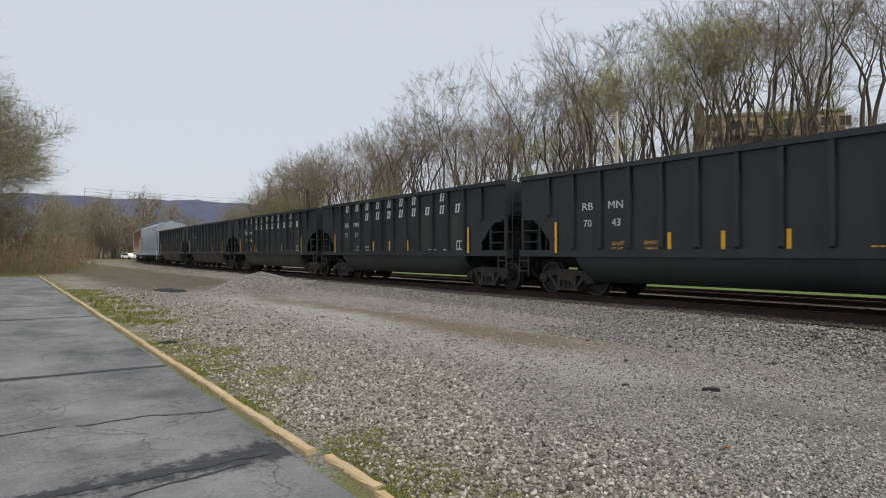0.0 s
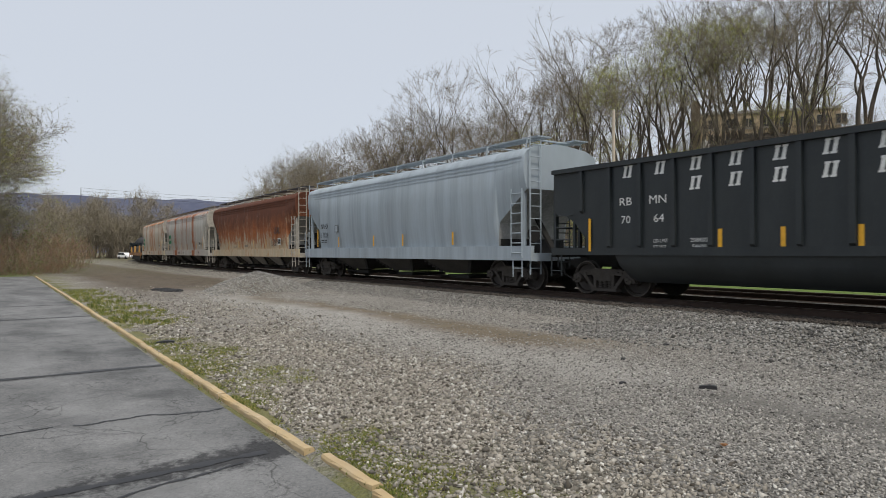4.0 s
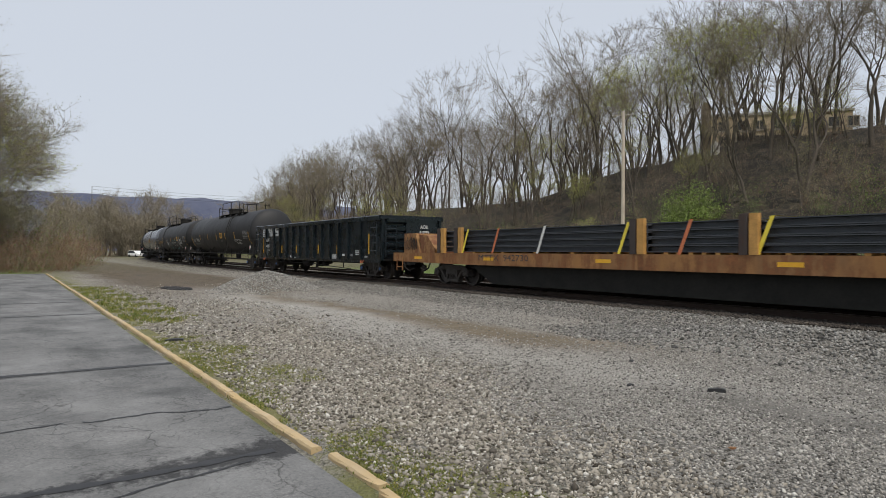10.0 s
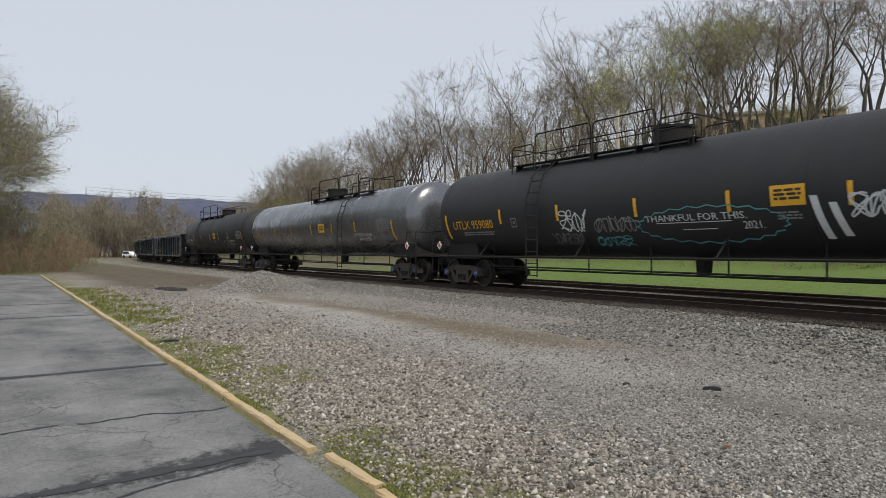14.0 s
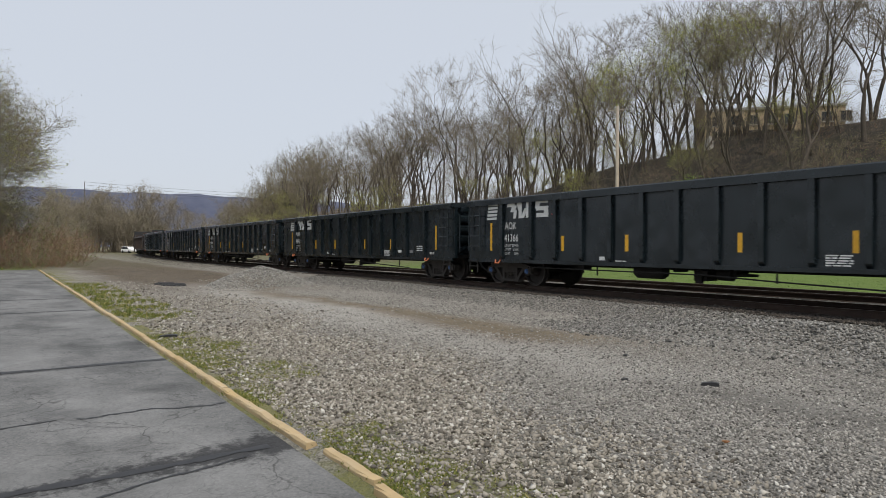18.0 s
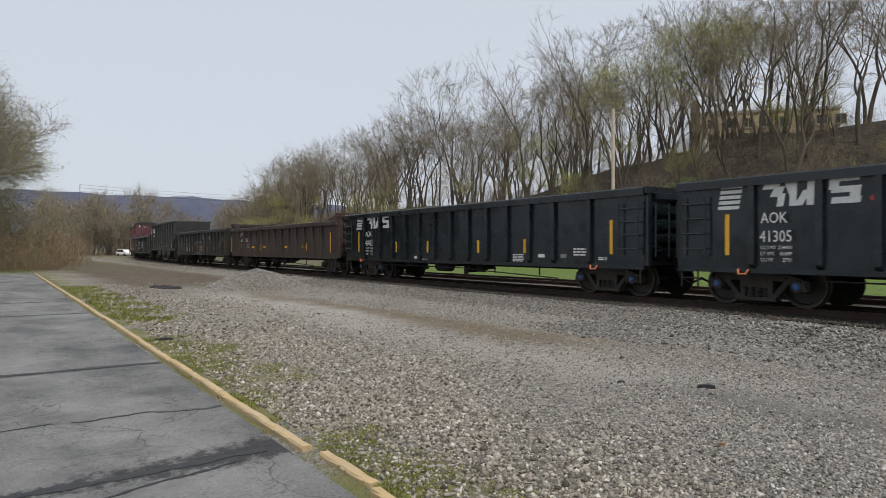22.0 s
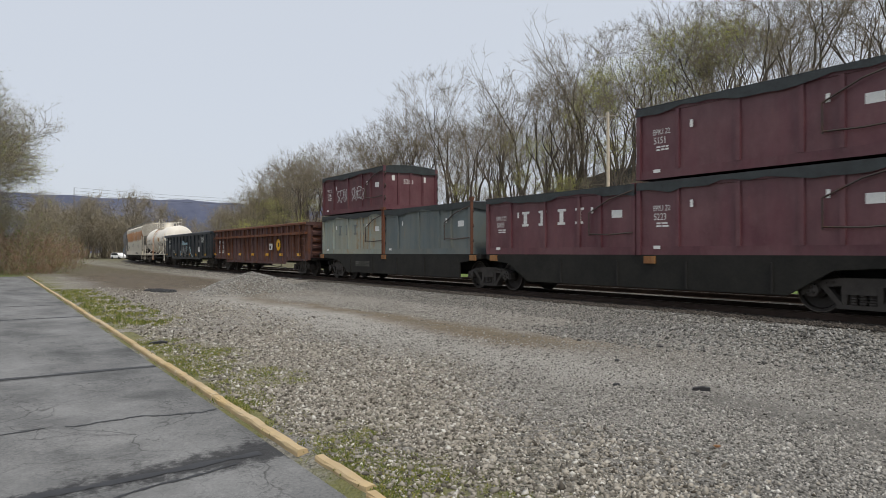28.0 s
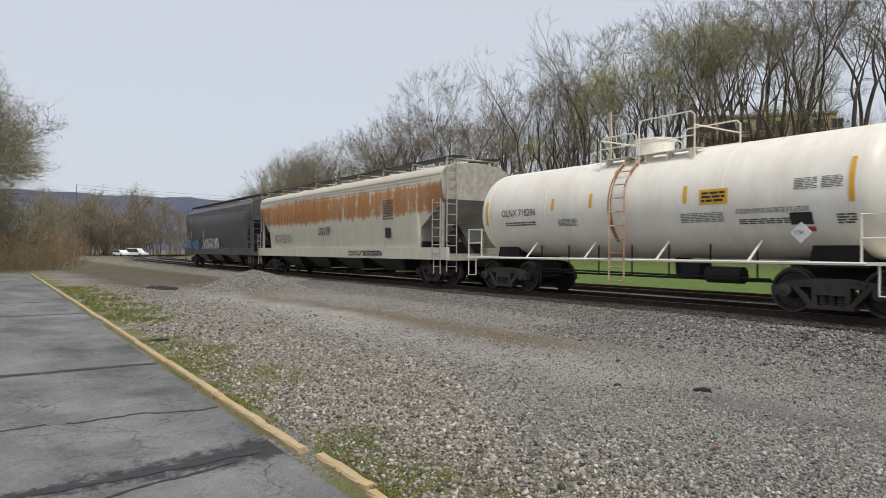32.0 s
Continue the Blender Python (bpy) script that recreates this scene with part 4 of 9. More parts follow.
def text_mesh(s):
    if s not in GLYPHS:
        cu = bpy.data.curves.new("t", "FONT")
        cu.body = s
        cu.resolution_u = 2
        ob = bpy.data.objects.new("t", cu)
        scene.collection.objects.link(ob)
        me = bpy.data.meshes.new_from_object(ob.evaluated_get(bpy.context.evaluated_depsgraph_get()))
        v = np.empty(len(me.vertices) * 3)
        me.vertices.foreach_get("co", v)
        f = [tuple(p.vertices) for p in me.polygons]
        bpy.data.objects.remove(ob)
        bpy.data.meshes.remove(me)
        GLYPHS[s] = (v.reshape(-1, 3)[:, :2], f)
    return GLYPHS[s]


def lettering(car, s, x, z, h, mat, surf, stretch=1.0, end=None, name="lettering"):
    """Text whose capitals are h high, its left foot at (x, z) on the near side; end: on an end face at that x instead."""
    v, f = text_mesh(s)
    k = h / 0.73
    if end is None:
        co = [(x + a * k * stretch, surf(x, z + b * k), z + b * k) for a, b in v]
    else:
        co = [(end, x + a * k * stretch, z + b * k) for a, b in v]
    me = bpy.data.meshes.new(name)
    me.from_pydata(co, [], f)
    me.materials.append(mat)
    return child(name, me, car)


def mark(car, x, z, w, h, mat, surf, name="stencil", lean=0.0, label=""):
    """A flat painted or glued patch on the near side."""
    n = max(1, int(h / 0.12))
    co, fs = [], []
    for i in range(n + 1):
        zz = z + h * i / n
        d = lean * i / n
        y = surf(x, zz)
        co += [(x + d, y, zz), (x + w + d, y, zz)]
        if i:
            fs.append((2 * i - 2, 2 * i - 1, 2 * i + 1, 2 * i))
    me = bpy.data.meshes.new(name)
    me.from_pydata(co, [], fs)
    me.materials.append(mat)
    return child(name, me, car, label)


def reflector(car, x, z, surf, w=0.1, h=0.5):
    return mark(car, x - w / 2, z, w, h, YELLOW, surf, "reflector", 0, "yellow reflective strip")


def small_print(car, x, z, w, rows, mat, surf, hgt=0.045, seed=0, name="stencil"):
    """Rows of unreadable stencil as bars, in one patch."""
    rng = random.Random(seed)
    co, fs = [], []
    for r in range(rows):
        a = x
        while a < x + w - 0.05:
            b = min(a + rng.uniform(0.08, 0.24), x + w)
            zz = z - r * hgt * 1.7
            i = len(co)
            co += [(a, surf(a, zz), zz), (b, surf(b, zz), zz), (b, surf(b, zz + hgt), zz + hgt), (a, surf(a, zz + hgt), zz + hgt)]
            fs.append((i, i + 1, i + 2, i + 3))
            a = b + 0.03
    me = bpy.data.meshes.new(name)
    me.from_pydata(co, [], fs)
    me.materials.append(mat)
    return child(name, me, car)


def graffiti(car, x, z, w, h, mat, surf, seed, strokes=5, thick=0.04, eps=0.006):
    """Abstract looping spray strokes."""
    rng = random.Random(seed)
    co, fs = [], []
    for s in range(strokes):
        cx = x + w * (s + 0.5) / strokes
        sw = w / strokes * 0.75
        ph, k1, k2 = rng.uniform(0, 6), rng.choice((1, 2, 3)), rng.choice((1, 2, 3))
        n = 22
        pts = []
        for i in range(n + 1):
            t = i / n * 2 * math.pi * rng.choice((0.98, 1.0))
            pts.append((cx + sw * 0.6 * math.sin(k1 * t + ph) + sw * 0.25 * math.cos(3 * t), z + h * (0.5 + 0.42 * math.cos(k2 * t + ph * 0.7) + 0.1 * math.sin(4 * t + ph))))
        for i in range(n):
            (a, b), (c, d) = pts[i], pts[i + 1]
            l = math.hypot(c - a, d - b) or 1
            nx, nz = -(d - b) / l * thick / 2, (c - a) / l * thick / 2
            j = len(co)
            for px, pz in ((a + nx, b + nz), (a - nx, b - nz), (c - nx, d - nz), (c + nx, d + nz)):
                co.append((px, surf(px, pz) - eps - 0.0006 * s, pz))
            fs.append((j, j + 1, j + 2, j + 3))
    me = bpy.data.meshes.new("graffiti")
    me.from_pydata(co, [], fs)
    me.materials.append(mat)
    return child("graffiti", me, car, "sprayed graffiti")


def spray_piece(car, x, z, w, h, fills, line, surf, seed, n=6, eps=0.006, edge=(0.09, 0.17), fat=1.0):
    """A row of swollen sprayed letters: filled shapes with a thin outline."""
    rng = random.Random(seed)
    for k in range(n):
        cx, cz = x + w * (k + 0.5) / n, z + h * rng.uniform(0.44, 0.56)
        rw, rh = w / n * rng.uniform(0.5, 0.62) * fat, h * rng.uniform(0.4, 0.52)
        ph = [rng.uniform(0, 6.28) for _ in range(3)]
        pts = []
        for i in range(40):
            a = 2 * math.pi * i / 40
            q = 1 + 0.16 * math.sin(2 * a + ph[0]) + 0.14 * math.sin(3 * a + ph[1]) + 0.09 * math.sin(5 * a + ph[2])
            cs, sn = math.cos(a), math.sin(a)
            pts.append((cx + rw * q * math.copysign(abs(cs) ** 0.6, cs), cz + rh * q * math.copysign(abs(sn) ** 0.6, sn)))
        if fills:
            co = [(px, surf(px, pz) - eps - 0.001 * (k % 2), pz) for px, pz in [(cx, cz)] + pts]
            me = bpy.data.meshes.new("graffiti")
            me.from_pydata(co, [], [(0, 1 + i, 1 + (i + 1) % 40) for i in range(40)])
            me.materials.append(fills[k % len(fills)])
            child("graffiti", me, car, "sprayed letter shape")
        co = []
        for e in (0.0, rng.uniform(*edge)):
            co += [(cx + (px - cx) * (1 - e), surf(px, pz) - eps - 0.003 - 0.001 * (k % 2), cz + (pz - cz) * (1 - e)) for px, pz in pts]
        me = bpy.data.meshes.new("graffiti_outline")
        me.from_pydata(co, [], [(i, (i + 1) % 40, 40 + (i + 1) % 40, 40 + i) for i in range(40)])
        me.materials.append(line)
        child("graffiti_outline", me, car, "sprayed outline of a letter")


def start(name, label, category, group, front, back, pivots):
    """A wagon between two coupling points, metres back along the track."""
    car = thing(name, label, category, group)
    MOVING.append((car, (front + back) / 2, pivots))
    return car


# ---- gondolas ----
def gondola(front, back, label, mat, top, posts=14, skirt=0.72, notch=0.0, sill=0.92, post_w=0.13, end_ribs=5, hub=False, chord=0.2, places=None, end_rise=0.0, rail_mat=None):
    """skirt: height of the sides' lower edge; notch: how much higher it is over the bogies; places: where the posts stand; end_rise: how far
    the ends stand up over the sides."""
    half = (back - front) / 2
    L = half - 0.5
    W = 1.5
    bd = half - 2.1
    car = start("gondola_wagon", label, "gondola wagon", "wagons of the train", front, back, bd)
    if notch:
        k = skirt + notch
        prof = [(-L, k), (-L, top - 0.05), (L, top - 0.05), (L, k), (L - 2.6, k), (L - 3.1, skirt), (-L + 3.1, skirt), (-L + 2.6, k)]
        runs = ((-L, -L + 2.7, k), (L - 2.7, L, k), (-L + 3.0, L - 3.0, skirt))
    else:
        prof = [(-L, skirt), (-L, top - 0.05), (L, top - 0.05), (L, skirt)]
        runs = ((-L, L, skirt),)
    for s in (-1, 1):
        bm = bmesh.new()
        prism(bm, prof, s * W - 0.01, s * W + 0.01)
        part("side_wall", bm, mat, car)
        bm = bmesh.new()
        prism_x(bm, [(s * (W - 0.06), top - chord), (s * (W + 0.12), top - chord), (s * (W + 0.12), top - 0.03), (s * (W + 0.09), top), (s * (W - 0.06), top)][::s], -L - 0.03, L + 0.03)
        part("top_chord", bm, rail_mat or mat, car)
        bm = bmesh.new()
        for a, b, z in runs:
            quadbox(bm, a, b, s * (W + 0.02) - 0.04, s * (W + 0.02) + 0.04, z, z + 0.09)
        part("side_sill", bm, mat, car)

    def m_post(z0):
        b2 = bmesh.new()
        prism_x(b2, [(-W, z0), (-W - 0.1, z0 + 0.1), (-W - 0.1, top - chord), (-W, top - chord)], -post_w / 2, post_w / 2)
        return bake("side_post", b2, mat)

    deep = m_post(skirt + 0.09)
    short = m_post(skirt + notch + 0.09) if notch else deep
    for x in places or [-L + 2 * L * i / posts for i in range(1, posts)]:
        for rz in (0, math.pi):
            child("side_post", deep if abs(x) < L - 3.1 else short, car, "", (x, 0, 0), rz)
    for s in (-1, 1):
        bm = bmesh.new()
        high = top + end_rise
        quadbox(bm, s * L - 0.02, s * L + 0.02, -W, W, sill, high - 0.05)
        for i in range(end_ribs):
            z = sill + (high - sill) * (i + 0.6) / (end_ribs + 0.2)
            b3 = bmesh.new()
            prism(b3, [(s * (L + 0.02), z - 0.14), (s * (L + 0.13), z - 0.07), (s * (L + 0.13), z + 0.07), (s * (L + 0.02), z + 0.14)][::s], -W + 0.25, W - 0.25)
            part("end_rib", b3, mat, car)
        for y in (-W, W - 0.12):
            quadbox(bm, s * L - 0.06, s * L + 0.1, y, y + 0.12, sill - 0.1, high)
            if end_rise:
                prism(bm, [(s * (L - 0.06), top), (s * (L - 0.06), high), (s * (L - 1.6), top)][::s], y + 0.04, y + 0.08)
        quadbox(bm, s * L - 0.05, s * L + 0.12, -W - 0.08, W + 0.08, high - 0.16, high)
        part("end_wall", bm, mat, car)
        ladder(car, s * (L - 0.42), -W - 0.13, sill + 0.15, top - 0.35, 0.6, mat, 4)
        ladder(car, s * (L + 0.2), -W + 0.4, sill + 0.1, top - 0.4, 0.5, mat, 4, False)
        ladder(car, s * (L - 0.3), -W - 0.06, 0.38, skirt + notch + 0.05, 0.42, UNDER, 1, name="step")
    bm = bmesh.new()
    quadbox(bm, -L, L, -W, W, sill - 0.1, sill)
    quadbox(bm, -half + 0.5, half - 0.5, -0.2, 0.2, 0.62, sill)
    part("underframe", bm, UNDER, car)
    bm = bmesh.new()
    lathe(bm, [(-1.7, 0.0), (-1.68, 0.14), (-1.6, 0.19), (-0.85, 0.19), (-0.77, 0.14), (-0.75, 0.0)], "x", 14, c=(0, -0.95, 0.6))
    part("air_tank", bm, UNDER, car, "", True)
    bm = bmesh.new()
    lathe(bm, [(0.55, 0.0), (0.56, 0.14), (0.9, 0.15), (0.92, 0.05), (1.5, 0.03)], "x", 12, c=(0, -0.75, 0.58))
    quadbox(bm, 0.05, 0.4, -1.0, -0.6, 0.42, 0.66)
    quadbox(bm, 0.12, 0.3, -1.06, -0.98, 0.36, 0.56)
    for x in (-0.5, 0.2, 1.1):
        quadbox(bm, x - 0.03, x + 0.03, -1.0, -0.5, 0.6, 0.85)
    quadbox(bm, -3.6, -3.3, -1.2, -0.9, 0.58, 0.8)
    part("brake_gear", bm, UNDER, car)
    bm = bmesh.new()
    tube(bm, [(-bd + 1.5, -1.42, 0.6), (0.6, -1.42, 0.58), (2.3, -1.42, 0.5), (bd - 1.5, -1.42, 0.4)], 0.018, 5)
    for x in (-2.6, 2.3, 4.4):
        quadbox(bm, x - 0.012, x + 0.012, -1.44, -1.4, 0.46, 0.75)
    part("brake_rod", bm, UNDER, car)
    for s in (-1, 1):
        bogie(car, s * bd, hub)
    couplers(car, half)
    return car, L, W


NS_POSTS = [-6.48, 6.48] + [1.022 * k for k in range(-5, 6)]


def ns_gondola(front, back, number):
    car, L, W = gondola(front, back, "glossy black gondola wagon with white striped emblem", NS_BLACK, 2.74, hub=True, places=NS_POSTS)
    f, g = flat_surf(W + 0.014), flat_surf(W + 0.113)
    for i in range(5):                      # striped emblem, slanted to the right
        mark(car, -7.22 - 0.02 * i, 2.52 - 0.112 * i, 0.5, 0.075, WHITE, f, "emblem_stripe", 0.015)
    for k, (x, z, w, h, lean) in enumerate(((-6.28, 2.44, 0.34, 0.14, 0.05), (-6.12, 2.28, 0.22, 0.2, 0.1), (-5.98, 2.08, 0.14, 0.26, 0.04), (-5.72, 2.08, 0.14, 0.52, 0.02), (-5.72, 2.3, 0.16, 0.28, -0.1), (-5.62, 2.08, 0.16, 0.3, 0.18), (-5.38, 2.08, 0.14, 0.52, 0.02))):
        mark(car, x, z, w, h, WHITE, flat_surf(W + 0.014 + 0.001 * k), "emblem", lean)
    for z0, w in ((2.49, 0.5), (2.28, 0.52), (2.08, 0.52)):
        mark(car, -4.93, z0, w, 0.12, WHITE, f, "emblem", 0.02)
    mark(car, -4.97, 2.34, 0.18, 0.2, WHITE, flat_surf(W + 0.016), "emblem", 0.02)
    mark(car, -4.6, 2.14, 0.18, 0.2, WHITE, flat_surf(W + 0.016), "emblem", 0.02)
    lettering(car, "AOK", -6.26, 1.75, 0.23, WHITE, g, 0.82)
    lettering(car, number, -6.28, 1.37, 0.24, WHITE, g, 0.82)
    for k, s in enumerate(("LD LMT 224400", "LT WT    61600", "CU FT       2791")):
        lettering(car, s, -6.26, 1.22 - 0.125 * k, 0.075, WHITE, g, 0.95)
    reflector(car, -7.07, 1.09, f, 0.1, 0.88)
    for x in (-3.82, -1.53, 1.54, 3.84):
        reflector(car, x, 1.1, f, 0.11, 0.42)
    reflector(car, 7.2, 1.09, f, 0.1, 0.88)
    small_print(car, 3.3, 1.04, 0.5, 5, WHITE, f, 0.028, 2)
    mark(car, 4.44, 0.98, 0.28, 0.1, WHITE, f, "notice", 0, "white notice plate")
    mark(car, -2.45, 0.86, 0.2, 0.1, WHITE, f, "notice", 0, "white notice plate")
    mark(car, 5.35, 0.98, 0.24, 0.1, WALK_GREY, f, "notice")
    small_print(car, 5.86, 1.2, 0.5, 3, WHITE, f, 0.045, 4)
    small_print(car, L - 1.5, 0.98, 0.3, 2, WHITE, f, 0.025, 5)
    small_print(car, -1.9, 0.84, 0.35, 1, WHITE, f, 0.025, 6)
    bm = bmesh.new()
    lathe(bm, [(-W - 0.018, 0.0), (-W - 0.018, 0.05), (-W - 0.014, 0.05)], "y", 12, c=(-4.2, 0, 2.15))
    part("emblem_dot", bm, RED, car, "small red spot")
    for s in (-1, 1):
        bm = bmesh.new()
        x = s * (half_of(front, back) - 2.1)
        tube(bm, [(x - 0.12, -W - 0.07, 0.8), (x - 0.08, -W - 0.12, 0.7), (x + 0.08, -W - 0.12, 0.7), (x + 0.12, -W - 0.07, 0.8)], 0.022, 6)
        part("jacking_hook", bm, STRAP_O, car, "orange lifting hook")
    bm = bmesh.new()
    quadbox(bm, L + 0.14, L + 0.16, -0.35, 1.15, 1.15, 2.55)
    part("end_plate", bm, NS_BLACK, car, "smooth black plate on the end")
    lettering(car, "AOK", 0.35, 2.2, 0.16, WHITE, f, 0.9, end=L + 0.165)
    lettering(car, number, 0.3, 1.96, 0.16, WHITE, f, 0.9, end=L + 0.165)
    return car


def half_of(front, back):
    return (back - front) / 2


# ---- open coal hoppers ----
def coal_hopper(front, back, label, mat, top, posts, tub=True, sill=1.25, places=None):
    half = (back - front) / 2
    L = half - 0.42
    W = 1.5
    bd = half - 1.86
    car = start("coal_hopper_wagon", label, "hopper wagon", "wagons of the train", front, back, bd)
    cut = 1.2
    arch = [(0.0, 1.0), (0.45, 0.92), (0.8, 0.72), (1.05, 0.42), (cut, 0.3), (cut, 0.0)]
    prof = [(-L + a, sill + b) for a, b in arch[::-1]] + [(-L, top - 0.06), (L, top - 0.06)] + [(L - a, sill + b) for a, b in arch]
    for s in (-1, 1):
        bm = bmesh.new()
        prism(bm, prof, s * W - 0.01, s * W + 0.01)
        part("side_wall", bm, mat, car)
        bm = bmesh.new()
        quadbox(bm, -L - 0.02, L + 0.02, s * (W + 0.03) - 0.08, s * (W + 0.03) + 0.06, top - 0.12, top)
        part("top_chord", bm, mat, car)
        bm = bmesh.new()
        quadbox(bm, -L - 0.1, L + 0.1, s * (W - 0.02) - 0.06, s * (W - 0.02) + 0.06, sill - 0.16, sill + 0.03)
        part("side_sill", bm, mat, car)
    for x in places or [-L + 2 * L * i / posts for i in range(1, posts)]:
        z0 = sill + (0.95 if L - abs(x) < cut else 0.0)

        def m_post(z0=z0):
            b2 = bmesh.new()
            prism_x(b2, [(-W, z0), (-W - 0.09, z0 + 0.08), (-W - 0.09, top - 0.12), (-W, top - 0.12)], -0.055, 0.055)
            return bake("side_post", b2, mat)

        for rz in (0, math.pi):
            child("side_post", cached(("hp", mat.name, round(z0, 3), top), m_post), car, "", (x, 0, 0), rz)
    for s in (-1, 1):
        bm = bmesh.new()
        prism(bm, [(s * (L - 0.02), top - 0.5), (s * (L + 0.02), top - 0.5), (s * (L - 2.9), sill - 0.05), (s * (L - 2.95), sill)][::s], -W + 0.02, W - 0.02)
        quadbox(bm, s * L - 0.03, s * L + 0.03, -W, W, max(sill + 1.0, top - 1.1), top - 0.02)
        part("slope_sheet", bm, mat, car)
        bm = bmesh.new()
        quadbox(bm, s * (L + 0.03) - 0.07, s * (L + 0.03) + 0.07, -W, W, sill - 0.22, sill + 0.05)
        quadbox(bm, s * L - 0.2, s * L + 0.08, -0.28, 0.28, 0.68, sill)
        quadbox(bm, min(s * (L - 3), s * L), max(s * (L - 3), s * L), -0.25, 0.25, 0.75, 1.08)
        part("end_sill", bm, UNDER, car)
        # added dark sheet that stands for the darkness inside the open bay
        bm = bmesh.new()
        prism(bm, [(s * (L - 0.3), sill), (s * (L - 0.3), top - 0.9), (s * (L - 2.85), sill)][::s], -0.62, -0.58)
        part("bay_plate", bm, UNDER, car)
        bm = bmesh.new()
        for y in (-W + 0.05, W - 0.05, -0.5, 0.5):
            quadbox(bm, s * L - 0.045, s * L + 0.045, y - 0.045, y + 0.045, sill, top - 0.5 if abs(y) > 1 else top - 1.0)
        tube(bm, [(s * L, -W + 0.05, sill + 0.6), (s * L, W - 0.05, sill + 0.6)], 0.025, 6)
        quadbox(bm, s * (L - 0.75) - 0.04, s * (L - 0.75) + 0.04, -W, -W + 0.08, sill, sill + 0.75)
        part("end_post", bm, mat, car)
        ladder(car, s * (L - 0.4), -W - 0.04, sill + 0.1, sill + 1.1, 0.62, mat, 3, stiles=False)
        ladder(car, s * (L + 0.1), -W + 0.45, sill - 0.5, top - 0.5, 0.45, mat, 8, False)
        ladder(car, s * (L - 0.1), -W - 0.03, 0.5, sill - 0.15, 0.4, mat, 2, name="step")
    if tub:
        bm = bmesh.new()
        x1 = bd - 1.0
        rings = []
        for x, k in ((-x1 - 0.3, 0.0), (-x1 - 0.22, 0.6), (-x1, 0.93), (-x1 + 0.3, 1.0), (x1 - 0.3, 1.0), (x1, 0.93), (x1 + 0.22, 0.6), (x1 + 0.3, 0.0)):
            zb = sill - 0.1 - 0.74 * k
            rings.append([bm.verts.new((x, y, z)) for y, z in [(-1.46, sill - 0.04), (-1.46, sill - 0.1 - 0.25 * k), (-1.36, zb + 0.22 * k), (-1.1, zb), (1.1, zb), (1.36, zb + 0.22 * k), (1.46, sill - 0.1 - 0.25 * k), (1.46, sill - 0.04)]])
        for a, b in zip(rings, rings[1:]):
            for i in range(8):
                bm.faces.new((a[i], a[(i + 1) % 8], b[(i + 1) % 8], b[i]))
        bm.faces.new(rings[0])
        bm.faces.new(rings[-1])
        part("tub", bm, mat, car, "rounded tub under the side sill", True)
    else:
        for x in (-2.6, 0.0, 2.6):
            bm = bmesh.new()
            prism(bm, [(x - 1.25, sill), (x + 1.25, sill), (x + 0.75, 0.42), (x + 0.3, 0.34), (x - 0.5, 0.34)], -1.35, 1.35)
            part("discharge_chute", bm, mat, car)
            bm = bmesh.new()
            quadbox(bm, x - 0.55, x + 0.8, -1.42, -1.36, 0.38, 0.62)
            part("chute_door", bm, UNDER, car)
    for s in (-1, 1):
        bogie(car, s * bd)
    couplers(car, half)
    return car, L, W


def slant_block(car, x, z, h, mat, surf):
    """One painted slanted block: two bars with short feet above and below."""
    lean, w, t = h * 0.2, h * 0.9, h * 0.27
    co, fs = [], []
    for a, c, sw, sh in ((0.05 * h, 0, t, h), (w - t - 0.05 * h, 0, t, h), (0, 0, w * 0.45, h * 0.14), (w * 0.55, 0, w * 0.45, h * 0.14), (0, h * 0.86, w * 0.45, h * 0.14), (w * 0.55, h * 0.86, w * 0.45, h * 0.14)):
        j = len(co)
        for px, pz in ((a, c), (a + sw, c), (a + sw, c + sh), (a, c + sh)):
            co.append((x + px + lean * pz / h, surf(x, z + pz) - 0.0006 * (j // 4), z + pz))
        fs.append((j, j + 1, j + 2, j + 3))
    me = bpy.data.meshes.new("painted_block")
    me.from_pydata(co, [], fs)
    me.materials.append(mat)
    child("painted_block", me, car)


